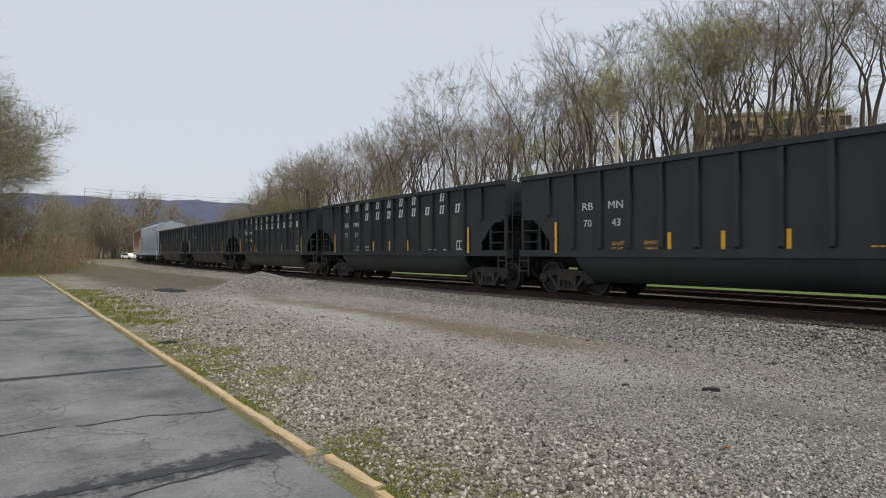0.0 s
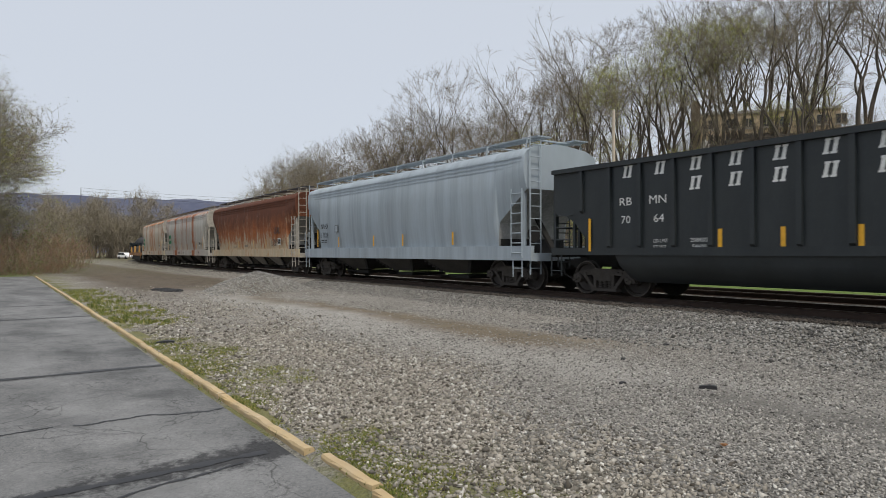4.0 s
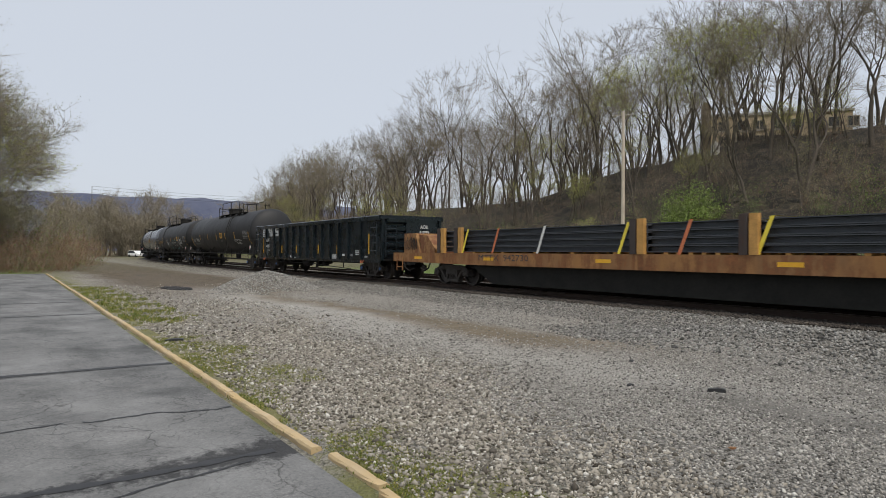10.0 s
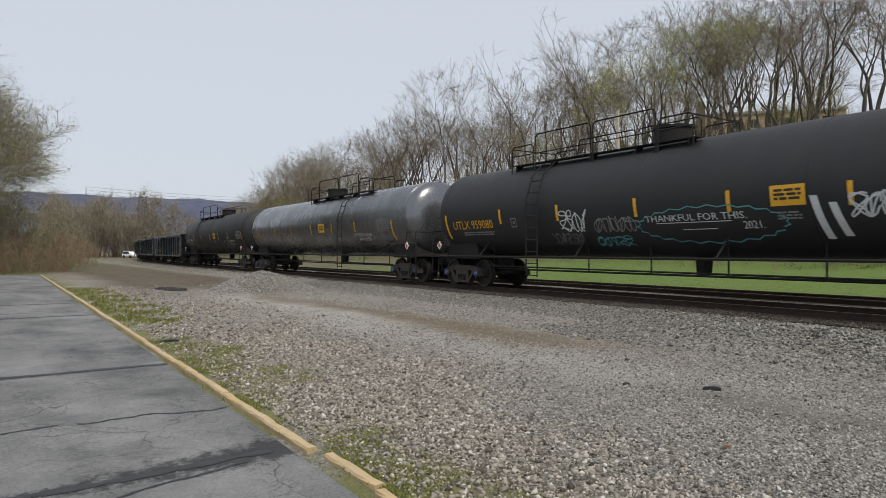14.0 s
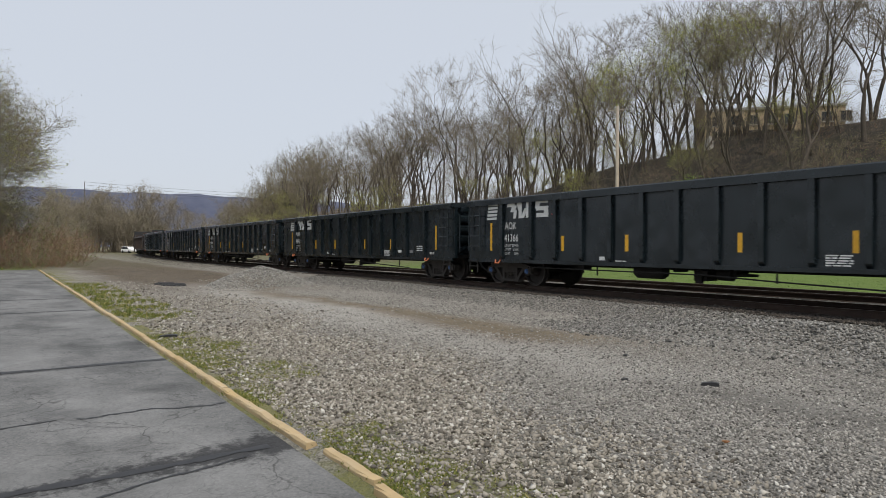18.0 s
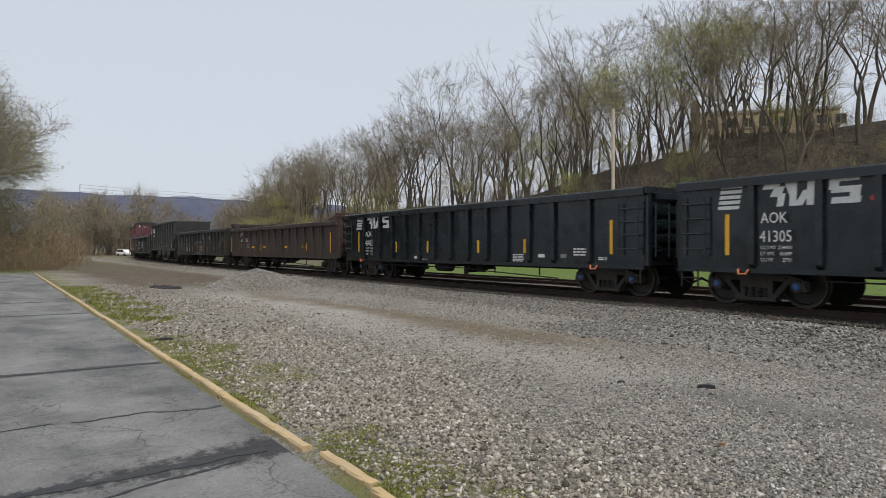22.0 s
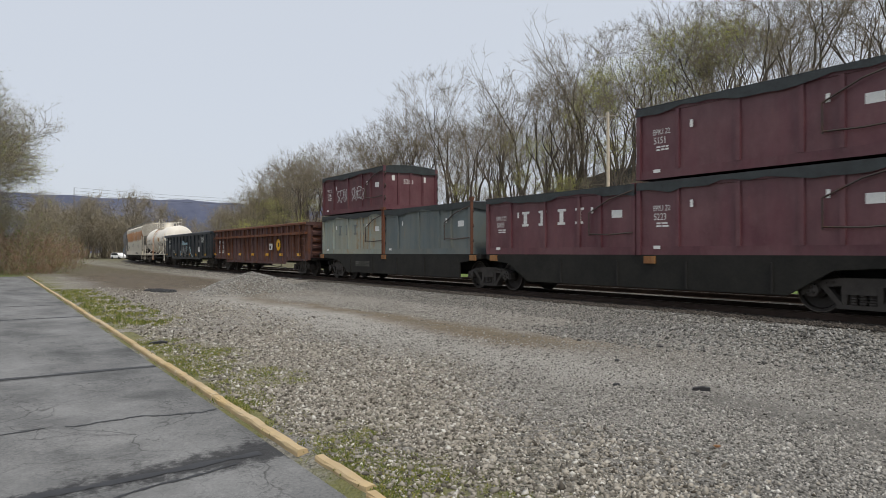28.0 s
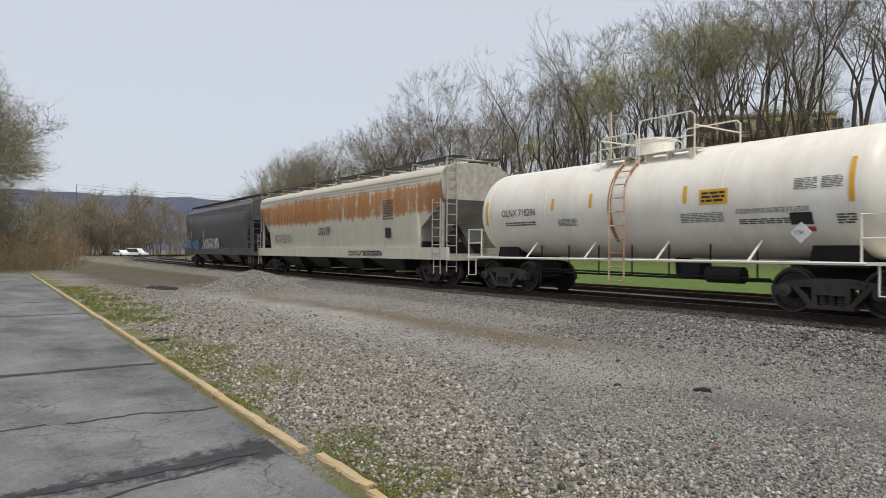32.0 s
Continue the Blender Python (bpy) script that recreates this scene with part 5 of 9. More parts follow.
def rb_hopper(front, back, a, b, named, limit="208400", tare="54600", ink=None):
    places = [0.975 * k for k in range(-6, 7)]
    car, L, W = coal_hopper(front, back, "black ribbed coal hopper wagon" + (" with tall white painted blocks" if named else " with small white stencils"), RB_BLACK, 3.47, 12, places=places)
    f = flat_surf(W + 0.014)
    ink = ink or WHITE
    lettering(car, "RB", -4.58, 2.34, 0.21, WHITE, f, 1.25)
    lettering(car, "MN", -3.66, 2.34, 0.21, WHITE, f, 1.2)
    if int(b) in (48, 56):
        lettering(car, "K", -4.6, 2.56, 0.2, WHITE, f, 1.0)
    lettering(car, a, -4.52, 1.89, 0.2, WHITE, f, 1.15)
    lettering(car, b, -3.52, 1.89, 0.2, WHITE, f, 1.15)
    for k, (s1, s2) in enumerate((("LD LMT", limit), ("LT WT", tare))):
        lettering(car, s1, -3.52, 1.4 - 0.15 * k, 0.09, ink, f, 1.0)
        lettering(car, s2, -2.5 + 0.05 * k, 1.4 - 0.15 * k, 0.1, ink, f, 1.1)
    if named:
        for k in (0, 1, 2, 3, 4, 5, 6, 8):
            slant_block(car, -4.46 + 1.0 * k * 0.975, 3.03, 0.3, WHITE, f)
        for k in range(8):
            slant_block(car, -2.52 + 1.0 * k * 0.975, 2.59, 0.3, WHITE, f)
        rng = random.Random(int(b))
        for k in range(2):                  # bare patches of washed-off paint
            x = 0.975 * rng.choice((1, 2, 4)) + 0.12
            mark(car, x + 0.03, 1.35, 0.72, rng.uniform(0.9, 1.3), RB_WORN, flat_surf(W + 0.0115 - 0.0004 * k), "patch", 0, "dull scoured patch")
    reflector(car, -5.55, 1.19, flat_surf(W + 0.05), 0.09, 0.87)
    for x in (-2.66, -0.25, 2.14) if int(b) in (48, 56) else (-1.75, -0.35, 1.1):
        reflector(car, x, 1.2, f, 0.1, 0.48)
    small_print(car, 2.6, 1.3, 0.5, 2, ink, f, 0.03, 3)
    mark(car, 4.41, 1.3, 0.38, 0.32, WHITE, f, "notice", 0, "white stencilled box")
    mark(car, 4.45, 1.34, 0.13, 0.24, BLACKMARK, flat_surf(W + 0.018), "notice")
    mark(car, 4.62, 1.34, 0.13, 0.24, BLACKMARK, flat_surf(W + 0.018), "notice")
    reflector(car, 5.14, 1.19, flat_surf(W + 0.05), 0.1, 0.87)
    small_print(car, 3.6, 1.28, 0.3, 1, WHITE, f, 0.04, 8)
    return car


# ---- covered hoppers ----
def covered_hopper(front, back, label, mat, top=4.5, chutes=3, roofmat=None, sill_h=0.42, bulge=0.1, end_cut=1.35):
    half = (back - front) / 2
    L = half - 0.85
    bd = half - 2.1
    car = start("covered_hopper_wagon", label, "hopper wagon", "wagons of the train", front, back, bd)
    s0 = 0.92 + sill_h
    eave = top - 0.42
    bm = bmesh.new()
    rings = []
    steps = ((0.0, 3.08), (0.015, 3.06), (0.3, 2.78), (0.62, 2.46), (0.95, 2.12), (0.975, 2.06), (0.99, 1.7), (1.0, s0))
    ends = [(d * end_cut, z) for d, z in steps]
    xs = [(-L + d, z) for d, z in ends] + [(x, s0) for x in np.linspace(-L + end_cut + 0.2, L - end_cut - 0.2, 15)] + [(L - d, z) for d, z in ends[::-1]]
    for x, zb in xs:
        row = []
        prof = [(1.42, 0.0), (1.46 + bulge * 0.6, 0.3), (1.46 + bulge, 0.62), (1.46 + bulge * 0.6, 1.0)]
        pts = [(w, zb + (eave - zb) * q) for w, q in prof] + [(1.42, eave + 0.16), (1.1, eave + 0.3), (0.5, top - 0.04), (0, top)]
        for y, z in [(-w, z) for w, z in pts] + [(w, z) for w, z in pts[-2::-1]]:
            row.append(bm.verts.new((x, y, z)))
        rings.append(row)
    n = len(rings[0])
    for a, b in zip(rings, rings[1:]):
        for i in range(n):
            fc = bm.faces.new((a[i], a[(i + 1) % n], b[(i + 1) % n], b[i]))
            fc.material_index = 1 if i == n - 1 else 0
    for r in (rings[0], rings[-1]):
        bm.faces.new(r).material_index = 2
    body = part("body", bm, mat, car, "", True)
    rung = LADDER_PALE if mat in (RUSTY, STREAKY, CREAM, TAN) else mat
    # undersides and end slopes take the grey with shade painted in
    body.data.materials.append(SLOPE_SHEET if mat is not DARKGREY else mat)
    body.data.materials.append(rung if mat is not RUSTY else mat)
    for s in (-1, 1):
        bm = bmesh.new()
        quadbox(bm, -half + 0.55, half - 0.55, s * 1.47 - 0.06, s * 1.47 + 0.06, 0.92, s0 + 0.02)
        part("side_sill", bm, mat, car)
        bm = bmesh.new()
        for k in range(3):
            quadbox(bm, -L + 0.1, L - 0.1, s * (1.46 + bulge * 0.6) - 0.02, s * (1.46 + bulge * 0.6) + 0.035, eave - 0.06 - 0.13 * k, eave - 0.02 - 0.13 * k)
        part("eave_rib", bm, mat, car)
    # roof walkway on brackets
    bm = bmesh.new()
    quadbox(bm, -L - 0.1, L + 0.1, -0.045, 0.045, top + 0.165, top + 0.205)
    board = bake("walkway_board", bm, BEAM if roofmat is UNDER else (roofmat or UNDER))
    for s in (-1, 1):
        for k in range(5):
            child("walkway_board", board, car, "grated roof walkway board", (0, s * (0.55 + 0.12 * k), 0))
    for k in range(9):
        x = -L + 0.3 + (2 * L - 0.6) * k / 8

        def m_br():
            b2 = bmesh.new()
            tube(b2, [(0, -1.2, top - 0.24), (0, -1.14, top + 0.14), (0, 1.14, top + 0.14), (0, 1.2, top - 0.24)], 0.03, 5)
            return bake("walkway_bracket", b2, rung)

        child("walkway_bracket", cached(("br", mat.name, top), m_br), car, "", (x, 0, 0))
    bm = bmesh.new()
    lathe(bm, [(top - 0.05, 0.32), (top + 0.1, 0.32), (top + 0.13, 0.25)], "z", 12)
    hatch = bake("roof_hatch", bm, mat)
    for k in range(8):
        child("roof_hatch", hatch, car, "", (-L + 1.0 + (2 * L - 2) * k / 7, 0, 0))
    # ends: slope sheet frame, ladders, platform
    for s in (-1, 1):
        off = 1.2 if s > 0 else 0.72
        ladder(car, s * (half - off), -1.54, 1.0, 3.1 if s > 0 else 2.2, 0.5, rung, 7 if s > 0 else 4)
        ladder(car, s * (half - off), -1.5, 0.42, 0.95, 0.42, rung, 1, name="step")
        ladder(car, s * (half - 0.72), -1.2, 0.5 if s > 0 else 2.3, top + 0.1, 0.42, rung, 11 if s > 0 else 6, False)
        bm = bmesh.new()
        quadbox(bm, s * (half - 0.62) - 0.05, s * (half - 0.62) + 0.05, -1.5, 1.5, 0.9, 1.14)
        quadbox(bm, min(s * (half - 2.6), s * (half - 0.6)), max(s * (half - 2.6), s * (half - 0.6)), -1.4, 1.4, 1.1, 1.14)
        quadbox(bm, s * (L - 0.2) - 0.06, s * (L - 0.2) + 0.06, -1.44, -1.32, 1.14, eave - 1.0)
        quadbox(bm, s * (L - 0.2) - 0.06, s * (L - 0.2) + 0.06, 1.32, 1.44, 1.14, eave - 1.0)
        part("end_frame", bm, rung, car)
        bm = bmesh.new()
        quadbox(bm, s * (L - end_cut) - 0.05, s * (L - end_cut) + 0.05, -1.35, 1.35, 0.9, s0 + 0.25)
        prism(bm, [(s * (L - 0.35), 1.14), (s * (L - 0.25), 1.14), (s * (L - end_cut + 0.3), s0 + 0.9), (s * (L - end_cut + 0.2), s0 + 0.9)][::s], -0.1, 0.1)
        part("bolster_frame", bm, UNDER, car)
        bm = bmesh.new()
        lathe(bm, [(s * (L - 0.7), 0.0), (s * (L - 0.7), 0.24), (s * (L - 0.66), 0.26), (s * (L - 0.66), 0.0)], "x", 14, c=(0, -0.55, 1.75))
        part("brake_wheel", bm, UNDER, car)
    span = 2 * (bd - 1.3)
    for k in range(chutes):
        x = -span / 2 + span * (k + 0.5) / chutes
        w = span / chutes * 0.38
        bm = bmesh.new()
        a = [bm.verts.new((x + i * w, j * 1.4, 0.95)) for i, j in ((-1, -1), (1, -1), (1, 1), (-1, 1))]
        b = [bm.verts.new((x + i * w * 0.5, j * 0.85, 0.42)) for i, j in ((-1, -1), (1, -1), (1, 1), (-1, 1))]
        for i in range(4):
            bm.faces.new((a[i], a[(i + 1) % 4], b[(i + 1) % 4], b[i]))
        bm.faces.new(a)
        bm.faces.new(b)
        ch = part("discharge_chute", bm, CHUTE_GREY if mat is RUSTY else CHUTE if mat is not DARKGREY else mat, car)
        bm = bmesh.new()
        quadbox(bm, x - w * 0.45, x + w * 0.45, -0.8, 0.8, 0.24, 0.36)
        tube(bm, [(x - w * 0.4, -1.2, 0.3), (x - w * 0.4, 1.2, 0.3)], 0.04, 6)
        part("outlet_gate", bm, UNDER, ch)
        for q in (-1, 1):                   # scalloped flanges down the chute's edges
            bm = bmesh.new()
            for i in range(5):
                t0 = 0.1 + 0.17 * i
                xc, zc = x + q * w * (1 - 0.5 * t0), 0.95 - 0.53 * t0
                quadbox(bm, xc - 0.09, xc + 0.09, -1.36 + 0.5 * t0, -1.3 + 0.5 * t0, zc - 0.1, zc)
            part("chute_flange", bm, UNDER, ch)
    bm = bmesh.new()
    quadbox(bm, -half + 0.5, half - 0.5, -0.16, 0.16, 0.66, 0.95)
    part("centre_sill", bm, UNDER, car)
    for s in (-1, 1):
        bogie(car, s * bd)
    couplers(car, half)
    return car, L, flat_surf(1.46 + bulge + 0.012)


# ---- tank wagons ----
def tank_wagon(front, back, label, mat, r=1.48, zc=2.55, white=False, pipe=None, ends=0.66, way=1):
    """way: to which end the platform reaches from the dome; the ladder stands under its far part."""
    half = (back - front) / 2
    L = half - ends
    bd = half - 2.0
    lad = 0.0 if white else 3.75 * way
    p0, p1 = (-1.1, 1.9) if white else sorted((-1.3 * way, 5.5 * way))
    car = start("tank_wagon", label, "tank wagon", "wagons of the train", front, back, bd)
    bm = bmesh.new()
    prof = [(-L, 0.05)] + [(-L + 0.6 * (1 - math.cos(q)), r * math.sin(q)) for q in [math.pi / 2 * k / 9 for k in range(1, 10)]]
    prof = prof + [(-x, y) for x, y in prof[::-1]]
    lathe(bm, prof, "x", 44, c=(0, 0, zc))
    part("tank", bm, mat, car, "", True)
    for x in (-L + 0.82, -L * 0.45, 0.0, L * 0.45, L - 0.82):
        bm = bmesh.new()
        lathe(bm, [(x - 0.03, r + 0.001), (x - 0.025, r + 0.008), (x + 0.025, r + 0.008), (x + 0.03, r + 0.001)], "x", 44, closed=True, c=(0, 0, zc))
        part("weld_band", bm, mat, car, "", True)
    tr = pipe or UNDER
    # dome platform
    dm = part("dome", (lambda b: (lathe(b, [(zc + r - 0.06, 0.5), (zc + r + 0.34, 0.5), (zc + r + 0.36, 0.54), (zc + r + 0.42, 0.54), (zc + r + 0.44, 0.4)], "z", 20), b)[1])(bmesh.new()), mat if white else UNDER, car, "manway housing on top", True)
    h = zc + r
    for s in (-1, 1):
        bm = bmesh.new()
        quadbox(bm, p0, p1, s * 0.76 - 0.16, s * 0.76 + 0.16, h - 0.1, h - 0.08)
        for x in np.linspace(p0 + 0.2, p1 - 0.2, 5):
            quadbox(bm, x - 0.018, x + 0.018, s * 0.76 - 0.14, s * 0.76 + 0.14, h - 0.3, h - 0.1)
        part("dome_platform", bm, tr, car)
        spans = ((-1.1, 0.2), (0.2, 1.9)) if white else ((p0, p0 + 1.1), (p0 + 1.1, p0 + 3.5), (p0 + 3.5, p1 - 1.1), (p1 - 1.1, p1))
        for k, (x0, x1) in enumerate(spans):
            up = h + (0.78 if k in (1, 2) else 0.5)
            bm = bmesh.new()
            tube(bm, [(x0 + 0.04, s * 0.94, h - 0.35), (x0 + 0.04, s * 0.94, up - 0.1), (x0 + 0.14, s * 0.94, up), (x1 - 0.14, s * 0.94, up), (x1 - 0.04, s * 0.94, up - 0.1), (x1 - 0.04, s * 0.94, h - 0.3)], 0.02, 5)
            tube(bm, [(x0 + 0.04, s * 0.94, h + 0.2), (x1 - 0.04, s * 0.94, h + 0.2)], 0.015, 5)
            part("platform_railing", bm, tr, car)
    for x in (p0 + 0.04, p1 - 0.04):
        bm = bmesh.new()
        tube(bm, [(x, -0.94, h + 0.45), (x, 0.94, h + 0.45)], 0.019, 5)
        part("cross_rail", bm, tr, car)
    # ladder curving over the shell
    bm = bmesh.new()
    for dx in (-0.24, 0.24):
        tube(bm, [(lad + dx, -r - 0.14, 0.45), (lad + dx, -r - 0.14, zc + 0.2), (lad + dx, -r * 0.86 - 0.1, zc + r * 0.62), (lad + dx, -r * 0.55, zc + r * 0.95)], 0.022, 5)
    for k in range(10):
        z = 0.5 + 0.35 * k
        y = -r - 0.14 if z < zc + 0.2 else -math.sqrt(max(0.2, r * r - (z - zc) ** 2)) - 0.12
        tube(bm, [(lad - 0.24, y, z), (lad + 0.24, y, z)], 0.016, 5)
    part("ladder", bm, RUST_LADDER if white else tr, car)
    for s in (-1, 1):
        bm = bmesh.new()
        sw = 0.55 if white else 1.0
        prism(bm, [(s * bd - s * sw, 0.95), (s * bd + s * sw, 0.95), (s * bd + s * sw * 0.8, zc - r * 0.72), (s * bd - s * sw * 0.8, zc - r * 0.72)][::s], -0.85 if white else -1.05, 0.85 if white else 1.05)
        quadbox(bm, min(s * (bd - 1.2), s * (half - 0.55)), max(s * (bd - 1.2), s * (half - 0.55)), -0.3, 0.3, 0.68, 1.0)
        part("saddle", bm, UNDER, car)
        bm = bmesh.new()
        quadbox(bm, s * (half - 0.95) - 0.4, s * (half - 0.95) + 0.38, -1.45, 1.45, 1.0, 1.06)
        part("end_platform", bm, UNDER if not white else tr, car)
        bm = bmesh.new()
        for y in (-1.42, 1.42):
            x0, x1 = s * (half - 1.3), s * (half - 0.6)
            tube(bm, [(x0, y, 1.05), (x0, y, 1.95), (x1, y, 1.95), (x1, y, 1.05)], 0.022, 5)
            tube(bm, [(x0, y, 1.5), (x1, y, 1.5)], 0.018, 5)
            tube(bm, [(x1, y, 1.0), (x1, y, 0.45), (x1 - s * 0.4, y, 0.45), (x1 - s * 0.4, y, 1.0)], 0.02, 5)
        tube(bm, [(s * (half - 0.6), -1.42, 1.95), (s * (half - 0.6), 1.42, 1.95)], 0.022, 5)
        part("end_railing", bm, tr, car)
    bm = bmesh.new()
    for y in (-1.45, 1.45):
        tube(bm, [(-half + 1.2, y, 1.03), (half - 1.2, y, 1.03)], 0.035, 6)
    for x in np.linspace(-bd + 1.5, bd - 1.5, 4):
        tube(bm, [(x, -1.45, 1.03), (x + 0.12, -1.1, zc - r * 0.7)], 0.03, 5)
    part("side_rail", bm, tr, car, "long side handrail")
    bm = bmesh.new()
    tube(bm, [(-bd + 1.3, -0.9, 0.72), (bd - 1.3, -0.9, 0.66)], 0.025, 5)
    tube(bm, [(-bd + 1.3, -0.5, 0.62), (bd - 1.3, -0.5, 0.6)], 0.03, 5)
    for x in np.linspace(-bd + 1.6, bd - 1.6, 7):
        tube(bm, [(x, -0.9, 0.6), (x, -0.9, zc - r * 0.75)], 0.022, 5)
    lathe(bm, [(0.62, 0.18), (1.2, 0.22)], "z", 12, c=(0.9, 0, 0))
    part("brake_rigging", bm, UNDER, car)
    if white:
        bm = bmesh.new()
        quadbox(bm, 1.4, 1.9, -0.8, -0.3, 0.6, 1.0)
        lathe(bm, [(2.1, 0.02), (2.12, 0.19), (3.0, 0.19), (3.02, 0.02)], "x", 12, c=(0, -0.75, 0.72))
        part("air_tank", bm, UNDER, car)
    for s in (-1, 1):
        bogie(car, s * bd, hub=not white)
    couplers(car, half)
    return car, L, tank_surf(r, zc), half


# ---- flat wagon with beams ----
DECK_YELLOW = paint("flatcar_yellow", (0.36, 0.19, 0.06), 0.65, (0.2, 0.11, 0.06), 0.6, 0.68, (0.06, 0.025, 0.014), (0.19, 0.07, 0.035))


def flat_wagon(front, back):
    half = (back - front) / 2
    L, bd, dz = half - 0.55, half - 4.25, 1.12
    car = start("flat_wagon", "long rusty orange flat wagon with end boxes", "flat wagon", "wagons of the train", front, back, bd)
    bm = bmesh.new()
    quadbox(bm, -L, L, -1.38, 1.38, dz - 0.12, dz)
    part("deck", bm, DECK_ORANGE, car)
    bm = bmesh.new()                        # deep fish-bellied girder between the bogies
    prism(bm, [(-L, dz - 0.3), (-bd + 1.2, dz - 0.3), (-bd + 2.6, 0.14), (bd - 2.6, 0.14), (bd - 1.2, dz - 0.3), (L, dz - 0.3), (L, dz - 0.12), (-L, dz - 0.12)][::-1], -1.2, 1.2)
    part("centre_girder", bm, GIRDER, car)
    for s in (-1, 1):
        bm = bmesh.new()
        prism(bm, [(-L, dz - 0.3), (-L, dz + 0.04), (L, dz + 0.04), (L, dz - 0.3), (bd - 1.5, dz - 0.36), (-bd + 1.5, dz - 0.36)], s * 1.42 - 0.04, s * 1.42 + 0.04)
        part("side_sill", bm, DECK_ORANGE, car)
        bm = bmesh.new()
        prism(bm, [(s * (L - 0.7), dz), (s * (L - 0.7), dz + 0.8), (s * (L - 1.55), dz + 0.8), (s * (L - 1.95), dz)][::s], -1.35, 1.35)
        part("end_box", bm, DECK_YELLOW, car, "rusty yellow riveted end box with scrawls")
        bm = bmesh.new()
        prism(bm, [(s * (L - 1.97), dz), (s * (L - 1.75), dz + 0.74), (s * (L - 2.35), dz + 0.7), (s * (L - 2.9), dz + 0.2), (s * (L - 2.9), dz)][::s], -1.3, 1.3)
        part("end_box", bm, DECK_YELLOW, car, "sloping rusty end box")
        ladder(car, s * (L - 0.6), -1.5, 0.45, dz - 0.1, 0.45, DECK_ORANGE, 2, name="step")
        bogie(car, s * bd)
    f = flat_surf(1.464)
    # far end plate with the wagon's marks
    bm = bmesh.new()
    quadbox(bm, L - 0.68, L - 0.08, -1.42, -1.36, dz - 0.1, dz + 0.66)
    part("plate", bm, UNDER, car, "black name plate")
    lettering(car, "MTTX", L - 0.62, dz + 0.38, 0.11, WHITE, flat_surf(1.424), 0.85)
    lettering(car, "042730", L - 0.63, dz + 0.2, 0.1, WHITE, flat_surf(1.424), 0.75)
    for fx in (0.06, 0.22, 0.4, 0.58, 0.76, 0.93):
        mark(car, -L + 2 * L * fx, dz - 0.2, 0.55, 0.1, YELLOW, f, "reflector", 0, "yellow reflective strip")
    graffiti(car, -L + 0.8, dz + 0.15, 0.9, 0.5, BROWN, flat_surf(1.36), 41, 4, 0.035)
    graffiti(car, L - 1.7, dz + 0.15, 0.9, 0.5, BROWN, flat_surf(1.36), 42, 5, 0.035)
    lettering(car, "MTTX  942730", -8.1, dz - 0.2, 0.2, GRAF_K, f, 1.5)
    couplers(car, half)
    c = (front + back) / 2
    load = thing("steel_beam_stack", "three bundles of dark steel beams strapped down between yellow timbers", "steel beams")
    MOVING.append((load, c, bd))
    cuts = [-9.3, -1.4, 1.6, 9.2]
    rng = random.Random(19)
    for a, b in zip(cuts, cuts[1:]):
        for lay in range(4):
            z = dz + 0.09 + lay * 0.185
            for k in range(6):
                y = -1.2 + k * 0.48
                bm = bmesh.new()
                prism_x(bm, [(y - 0.18, z), (y + 0.18, z), (y + 0.18, z + 0.022), (y + 0.02, z + 0.03), (y + 0.02, z + 0.14), (y + 0.18, z + 0.15), (y + 0.18, z + 0.172), (y - 0.18, z + 0.172), (y - 0.18, z + 0.15), (y - 0.02, z + 0.14), (y - 0.02, z + 0.03), (y - 0.18, z + 0.022)], a - 1.4 + rng.uniform(0, 0.5) if a < -5 else a + 0.27, b + 0.9 + rng.uniform(0, 0.7) if b > 5 else b - 0.27)
                part("steel_beam", bm, BEAM, load)
        for x in np.linspace(a + 0.8, b - 0.8, 5):
            bm = bmesh.new()
            quadbox(bm, x - 0.06, x + 0.06, -1.36, 1.36, dz + 0.041, dz + 0.09)
            part("bearer", bm, TIMBER, load)
        straps = ((a + 0.5, STRAP_Y), (a + 2.2, STRAP_O), (a + 4.4, STRAP_W), (b - 0.35, STRAP_Y)) if a < -5 else (((a + b) / 2, STRAP_O),) if b < 5 else ((a + 0.45, STRAP_Y), (a + 3.9, STRAP_W), (b - 1.75, STRAP_O), (b - 1.35, STRAP_Y))
        for x, mt in straps:
            bm = bmesh.new()
            w = 0.05
            for y in (-1.41, 1.41):
                vs = [bm.verts.new(p) for p in ((x - w - 0.3, y * 1.02, dz - 0.05), (x + w - 0.3, y * 1.02, dz - 0.05), (x + w + 0.05, y, dz + 0.86), (x - w + 0.05, y, dz + 0.86))]
                bm.faces.new(vs)
            vs = [bm.verts.new(p) for p in ((x - w + 0.05, -1.41, dz + 0.865), (x + w + 0.05, -1.41, dz + 0.865), (x + w + 0.05, 1.41, dz + 0.865), (x - w + 0.05, 1.41, dz + 0.865))]
            bm.faces.new(vs)
            part("strap", bm, mt, load, "webbing strap")
    for x in cuts + [10.3, -10.4]:
        for dx, mt in ((-0.12, BROWN), (0.12, TIMBER)):
            for y in (-1.42, 1.42):
                bm = bmesh.new()
                quadbox(bm, x + dx - 0.1, x + dx + 0.1, y - 0.06, y + 0.06, dz + 0.041, dz + 0.93)
                part("stake", bm, mt, load, "timber stake")
    return car


